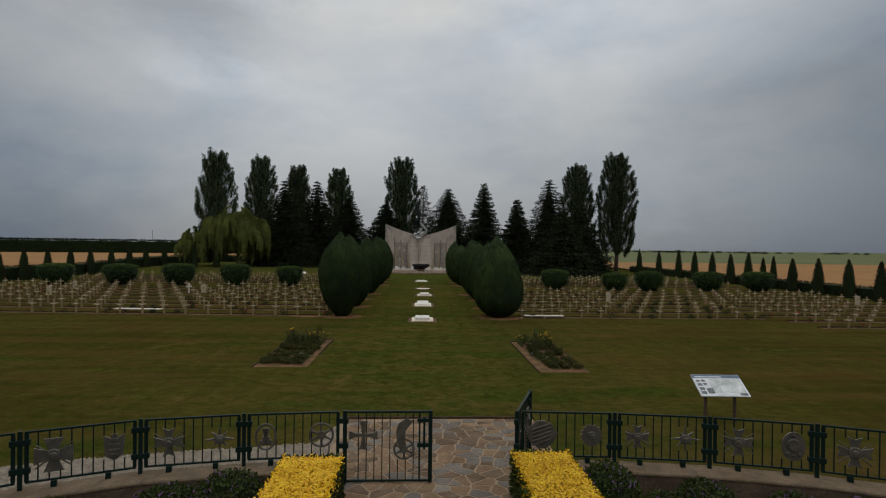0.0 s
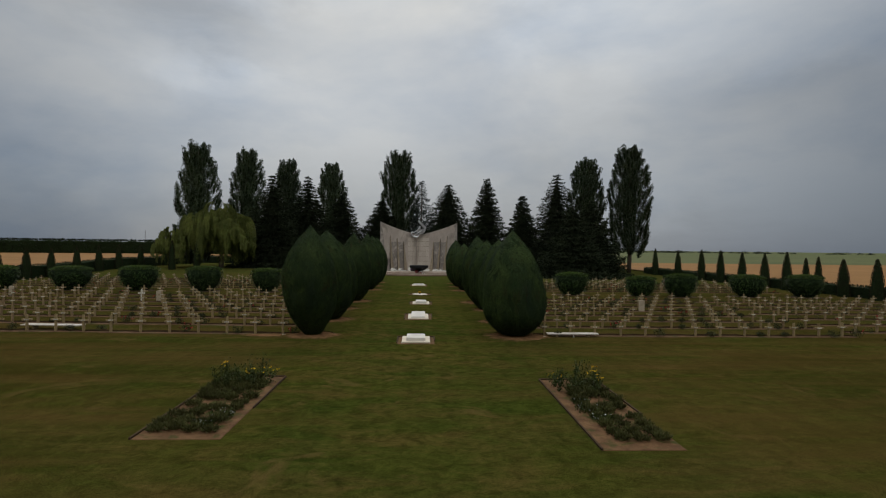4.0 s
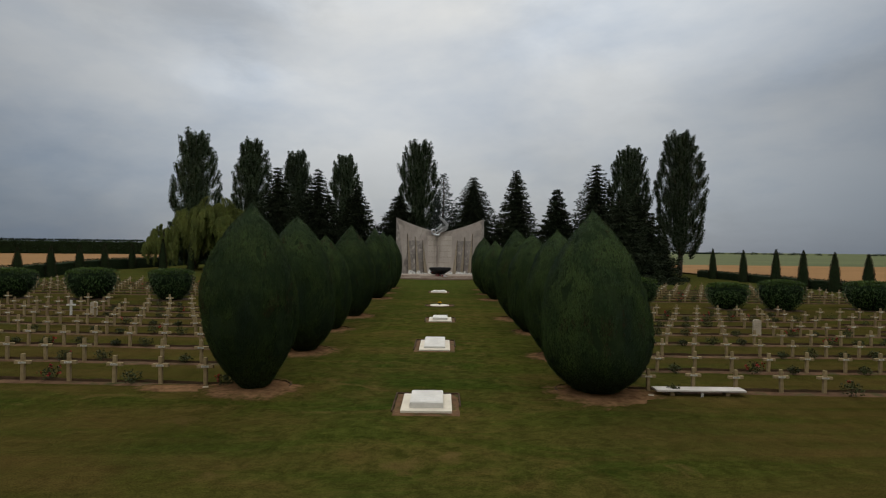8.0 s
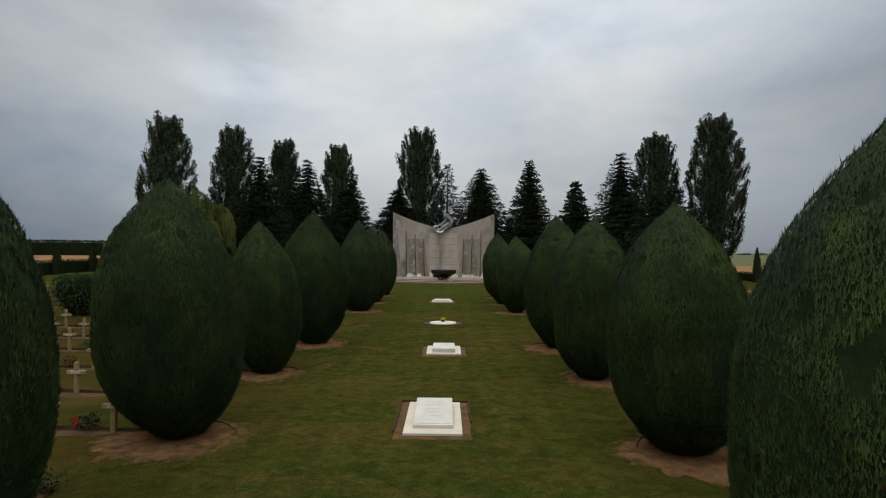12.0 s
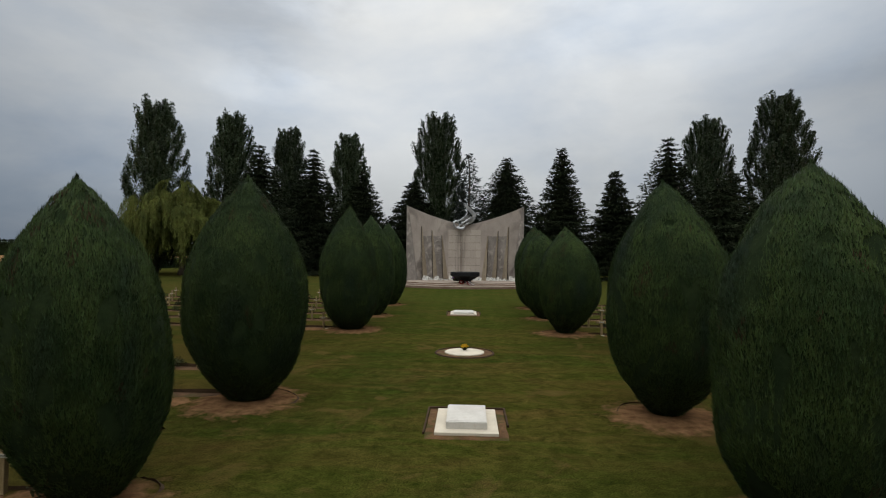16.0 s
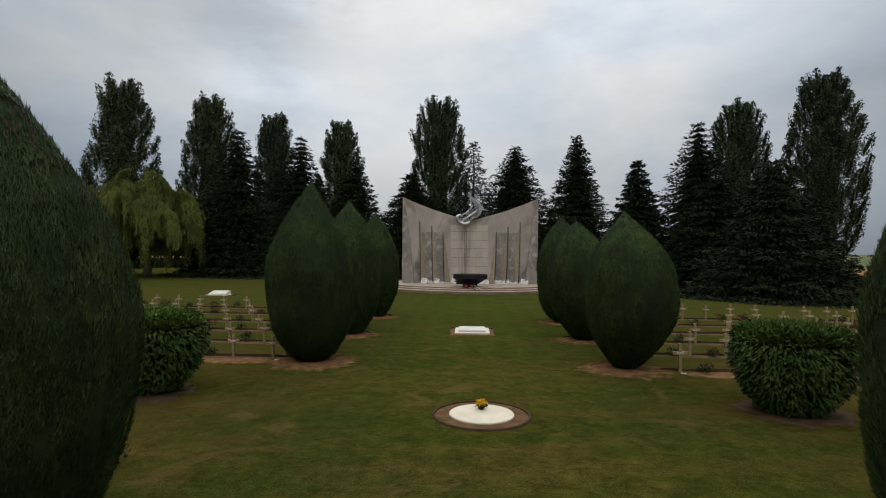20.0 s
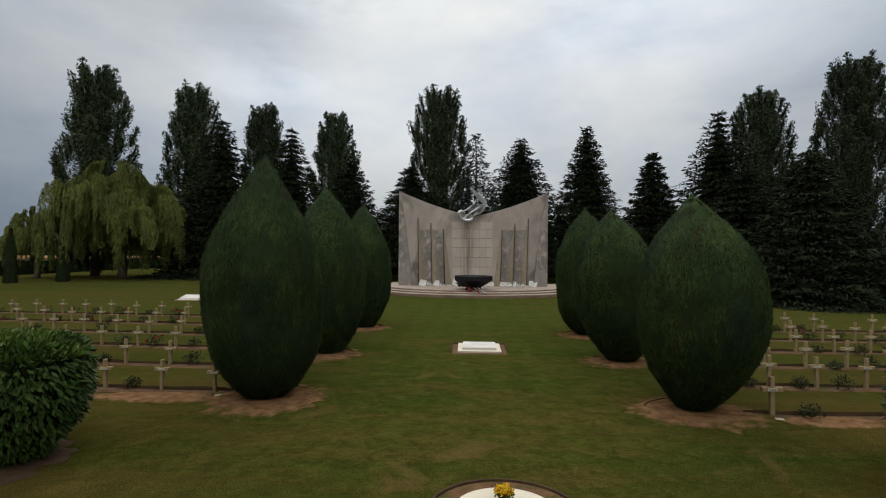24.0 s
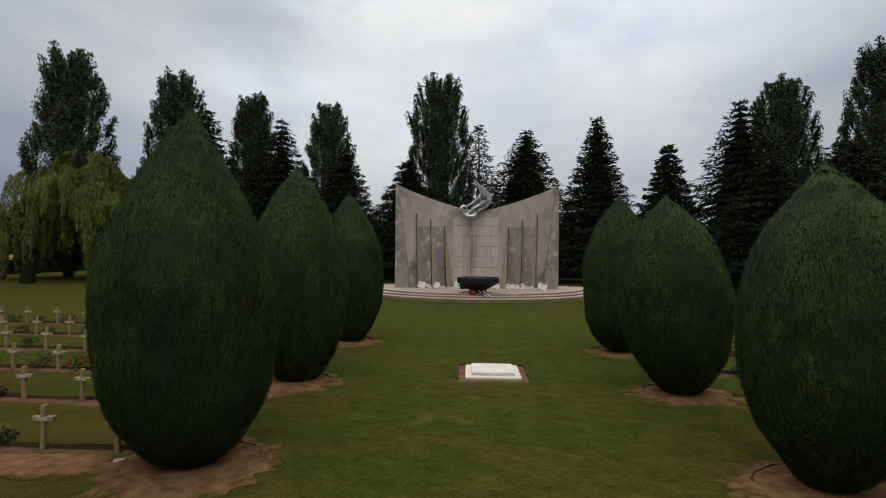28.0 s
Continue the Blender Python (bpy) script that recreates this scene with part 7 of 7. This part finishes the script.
def flagstones(x0, x1, y0, y1, size, seed):
    """Irregular polygons from a jittered grid, each cell clipped by the lines halfway to its neighbours."""
    r = random.Random(seed)
    nx, ny = int((x1 - x0) / size), int((y1 - y0) / (size * 0.72))
    pts = {}
    for i in range(-1, nx + 1):
        for j in range(-1, ny + 1):
            pts[i, j] = Vector((x0 + (i + 0.5 + r.uniform(-0.47, 0.47) + 0.5 * (j % 2)) * (x1 - x0) / nx, y0 + (j + 0.5 + r.uniform(-0.47, 0.47)) * (y1 - y0) / ny))
    for key in list(pts):
        if r.random() < 0.24:
            del pts[key]
    for i in range(nx):
        for j in range(ny):
            c = pts.get((i, j))
            if c is None:
                continue
            if not (x0 < c.x < x1 and y0 < c.y < y1):
                continue
            poly = [Vector(p) for p in ((x0, y0), (x1, y0), (x1, y1), (x0, y1))]
            for a in range(-2, 3):
                for b in range(-2, 3):
                    o = pts.get((i + a, j + b))
                    if o is None or (a, b) == (0, 0):
                        continue
                    d = (o - c)
                    m, d = c + d / 2, d.normalized()
                    m = m - d * 0.016
                    new_poly = []
                    for k_ in range(len(poly)):
                        p, q = poly[k_], poly[(k_ + 1) % len(poly)]
                        sp, sq = (p - m).dot(d), (q - m).dot(d)
                        if sp <= 0:
                            new_poly.append(p)
                        if (sp < 0 < sq) or (sq < 0 < sp):
                            new_poly.append(p + (q - p) * (sp / (sp - sq)))
                    poly = new_poly
                    if len(poly) < 3:
                        break
                if len(poly) < 3:
                    break
            if len(poly) < 3:
                continue
            bm = bmesh.new()
            h = 0.0075 + r.uniform(0, 0.004)
            top = [bm.verts.new((p.x - c.x + (c.x - p.x) * 0.02, p.y - c.y + (c.y - p.y) * 0.02, h)) for p in poly]
            low = [bm.verts.new((p.x - c.x, p.y - c.y, -0.02)) for p in poly]
            bm.faces.new(top)
            for k_ in range(len(poly)):
                m_ = (k_ + 1) % len(poly)
                bm.faces.new((low[k_], low[m_], top[m_], top[k_]))
            ob = part("flagstone", bm, r.choice(FLAGS), pave)
            ob.location = (c.x, c.y, 0.0)


flagstones(-1.98, 2.64, 5.6, 13.5, 0.31, 5)


def edge_grass(x0, x1, y, n=900):
    """A ragged lip of longer grass at the lawn's edge."""
    pos = np.stack([rng.uniform(x0, x1, n), y + rng.normal(0.03, 0.03, n), np.zeros(n)], axis=1)
    axis = np.stack([rng.normal(0, 0.3, n), rng.normal(-0.2, 0.2, n), np.ones(n)], axis=1)
    return cards(pos, axis, rng.uniform(0.03, 0.08, n), 0.02)


edge = tagged(part("lawn_edge", slab(-2.02, 2.70, 13.525, 13.60, -0.05, 0.05), DARK_SOIL), "dark cut turf edge where the lawn meets the paving", "lawn edge", kind="structure")
raw("edge_grass", *edge_grass(-2.0, 2.7, 13.56, 1500), BEDLEAF, edge)

# yellow bedding blocks either side of the gate


def flower_block(x0, x1, y0, y1, high, seed):
    t = thing("flower_hedge", ((x0 + x1) / 2, (y0 + y1) / 2, 0), "square-cut block of bright yellow flowers over green leaves", "flower bed", "yellow flower blocks at the gate")
    w, d = (x1 - x0) / 2, (y1 - y0) / 2
    # block coloured as the shade under the blossoms
    part("inner_growth", slab(-w * 0.95, w * 0.95, -d * 0.98, d * 0.98, -0.05, high - 0.05, 0.05), BUSH_SHADE_CORE, t)
    k = int(12000 * d)
    top = np.stack([rng.uniform(-w, w, k), rng.uniform(-d, d, k), high + rng.normal(0, 0.025, k)], axis=1)
    edge = np.maximum(np.abs(top[:, 0]) / w, np.abs(top[:, 1]) / d)
    top[:, 2] -= 0.06 * np.clip(edge - 0.85, 0, 1) / 0.15
    flat_ = unit(rng.normal(size=(k, 3)) * 0.35 + np.array([0, 0, 1.0]))
    raw("blossoms", *cards(top, np.cross(flat_, rng.normal(size=(k, 3))), rng.uniform(0.024, 0.044, k), rng.uniform(0.021, 0.036, k), flat_), YELLOW, t)
    k = int(4200 * d)
    s = rng.random(k) * 4
    side = s.astype(int)
    u = rng.uniform(-1, 1, k)
    px = np.where(side == 0, -w, np.where(side == 1, w, u * w))
    py = np.where(side == 2, -d, np.where(side == 3, d, u * d))
    pos = np.stack([px, py, rng.random(k) * (high - 0.02)], axis=1)
    out = np.stack([(side == 1) * 1.0 - (side == 0), (side == 3) * 1.0 - (side == 2), np.full(k, 0.5)], axis=1)
    raw("leaves", *cards(pos, out + rng.normal(size=(k, 3)) * 0.5, rng.uniform(0.04, 0.09, k), 0.035), BEDLEAF, t)
    k = int(600 * d)
    pos = np.stack([np.where(rng.random(k) < 0.5, -w, w) * 1.02, rng.uniform(-d, d, k), high - rng.random(k) ** 2 * 0.3], axis=1)
    raw("side_blossoms", *cards(pos, rng.normal(size=(k, 3)), 0.05, 0.04), YELLOW, t)


flower_block(-2.36, -1.42, 4.6, 9.22, 0.75, 1)
flower_block(1.46, 2.40, 4.6, 9.40, 0.75, 2)


def flower_mound(x0, x1, y0, y1, high, seed, name="flower_mound"):
    t = thing(name, ((x0 + x1) / 2, (y0 + y1) / 2, 0), "low mound of green leaves dotted with purple flowers", "flower bed", "purple flower mounds below the wall")
    w, d = (x1 - x0) / 2, (y1 - y0) / 2
    k = int(5200 * w * d) + 700
    a, q = rng.random(k) * 6.283, np.sqrt(rng.random(k))
    z = high * np.sqrt(np.clip(1 - q ** 2.6, 0, 1)) * rng.uniform(0.75, 1.05, k)
    pos = np.stack([q * w * np.cos(a), q * d * np.sin(a), z], axis=1)
    n, v, f = 20, [(0, 0, high * 0.85)], []
    for i, s in enumerate((0.5, 0.8, 0.97)):
        for j in range(n):
            v.append((s * w * math.cos(6.283 * j / n), s * d * math.sin(6.283 * j / n), high * (0.8, 0.55, -0.05)[i]))
    for j in range(n):
        m_ = (j + 1) % n
        f.append((0, 1 + j, 1 + m_))
        for i in range(2):
            f.append((1 + i * n + j, 1 + (i + 1) * n + j, 1 + (i + 1) * n + m_, 1 + i * n + m_))
    # low dome, its dark colour put in for shade below the leaves
    raw("inner_growth", v, f, BUSH_SHADE_CORE, t)
    raw("leaves", *cards(pos, rng.normal(size=(k, 3)) * 0.6 + np.array([0, 0, 0.6]), rng.uniform(0.035, 0.075, k), rng.uniform(0.02, 0.042, k)), BEDLEAF, t)
    k = k // 44
    pick = pos[rng.integers(0, len(pos), k)] + np.array([0, 0, 0.04])
    c = np.repeat(pick, 4, axis=0) + rng.normal(0, 0.012, (4 * k, 3))
    raw("blossoms", *cards(c, rng.normal(size=(4 * k, 3)) + np.array([0, 0, 0.5]), 0.034, 0.028), PURPLE, t)


bed_v = [(-9.5, 4.0, 0.05), (-2.45, 4.0, 0.05), (-2.45, 9.25, 0.05), (-4.6, 8.85, 0.05), (-6.2, 8.25, 0.05), (-9.5, 6.3, 0.05)]
tagged(raw("bedding_soil", bed_v, [tuple(range(6))], DARK_SOIL), "dark soil of the planted bed below the wall", "flower bed", kind="structure")
tagged(raw("bedding_soil", [(-x, y, z) for x, y, z in bed_v][::-1], [tuple(range(6))], DARK_SOIL), "dark soil of the planted bed below the wall", "flower bed", kind="structure")
for i, (x0, x1, y0, y1, h) in enumerate([(-3.70, -2.40, 7.7, 9.3, 0.68), (-4.55, -3.2, 7.4, 9.0, 0.58), (-6.3, -4.9, 7.2, 8.8, 0.44), (-3.8, -2.4, 6.0, 7.8, 0.7), (-7.6, -6.1, 6.4, 8.0, 0.34),
                                         (2.45, 3.45, 7.9, 9.5, 0.72), (3.3, 4.1, 7.7, 8.9, 0.40), (3.9, 4.95, 7.9, 9.1, 0.52), (5.3, 6.2, 7.8, 8.8, 0.40), (6.3, 7.3, 7.6, 8.6, 0.40), (2.4, 3.8, 6.2, 7.9, 0.55)]):
    flower_mound(x0, x1, y0, y1, h, 20 + i)

# information board
board = thing("information_board", pose(7.25, 13.2, 0, 0, 0, -2), "slanted printed information panel on two brown posts", "sign")
for x in (-0.38, 0.34):
    part("post", slab(x - 0.03, x + 0.03, -0.03, 0.03, -0.1, 0.86, 0.004), POST_BROWN, board)
panel = part("panel", slab(-0.60, 0.60, -0.36, 0.36, -0.012, 0.012, 0.004), PANEL_WHITE, board, "pale printed panel with a blue heading")
panel.matrix_basis = pose(0, 0.05, 0.90, 32, 0, 0)
part("heading", slab(-0.598, 0.598, 0.235, 0.352, 0.0125, 0.0145), PANEL_BLUE, panel)
part("title", slab(-0.54, 0.14, 0.262, 0.292, 0.015, 0.0165), PANEL_WHITE, panel)
part("map_picture", slab(-0.24, 0.56, -0.24, 0.21, 0.0125, 0.0140, 0.0), PANEL_MAP, panel)
for x, y, w, h in ((-0.54, 0.10, 0.09, 0.07), (-0.42, 0.12, 0.10, 0.06), (-0.55, -0.02, 0.12, 0.08), (-0.40, 0.0, 0.09, 0.08), (-0.54, -0.16, 0.12, 0.09), (-0.38, -0.27, 0.16, 0.17), (-0.55, -0.29, 0.13, 0.09)):
    part("photograph", slab(x, x + w, y, y + h, 0.0125, 0.0145), PANEL_DARK, panel)
for k in range(3):
    part("caption_line", slab(-0.20, 0.34 - 0.1 * k, -0.285 - 0.022 * k, -0.277 - 0.022 * k, 0.0125, 0.0138), material_ink_soft, panel)
part("credit", slab(0.38, 0.56, -0.33, -0.25, 0.0125, 0.0145), PANEL_DARK, panel)
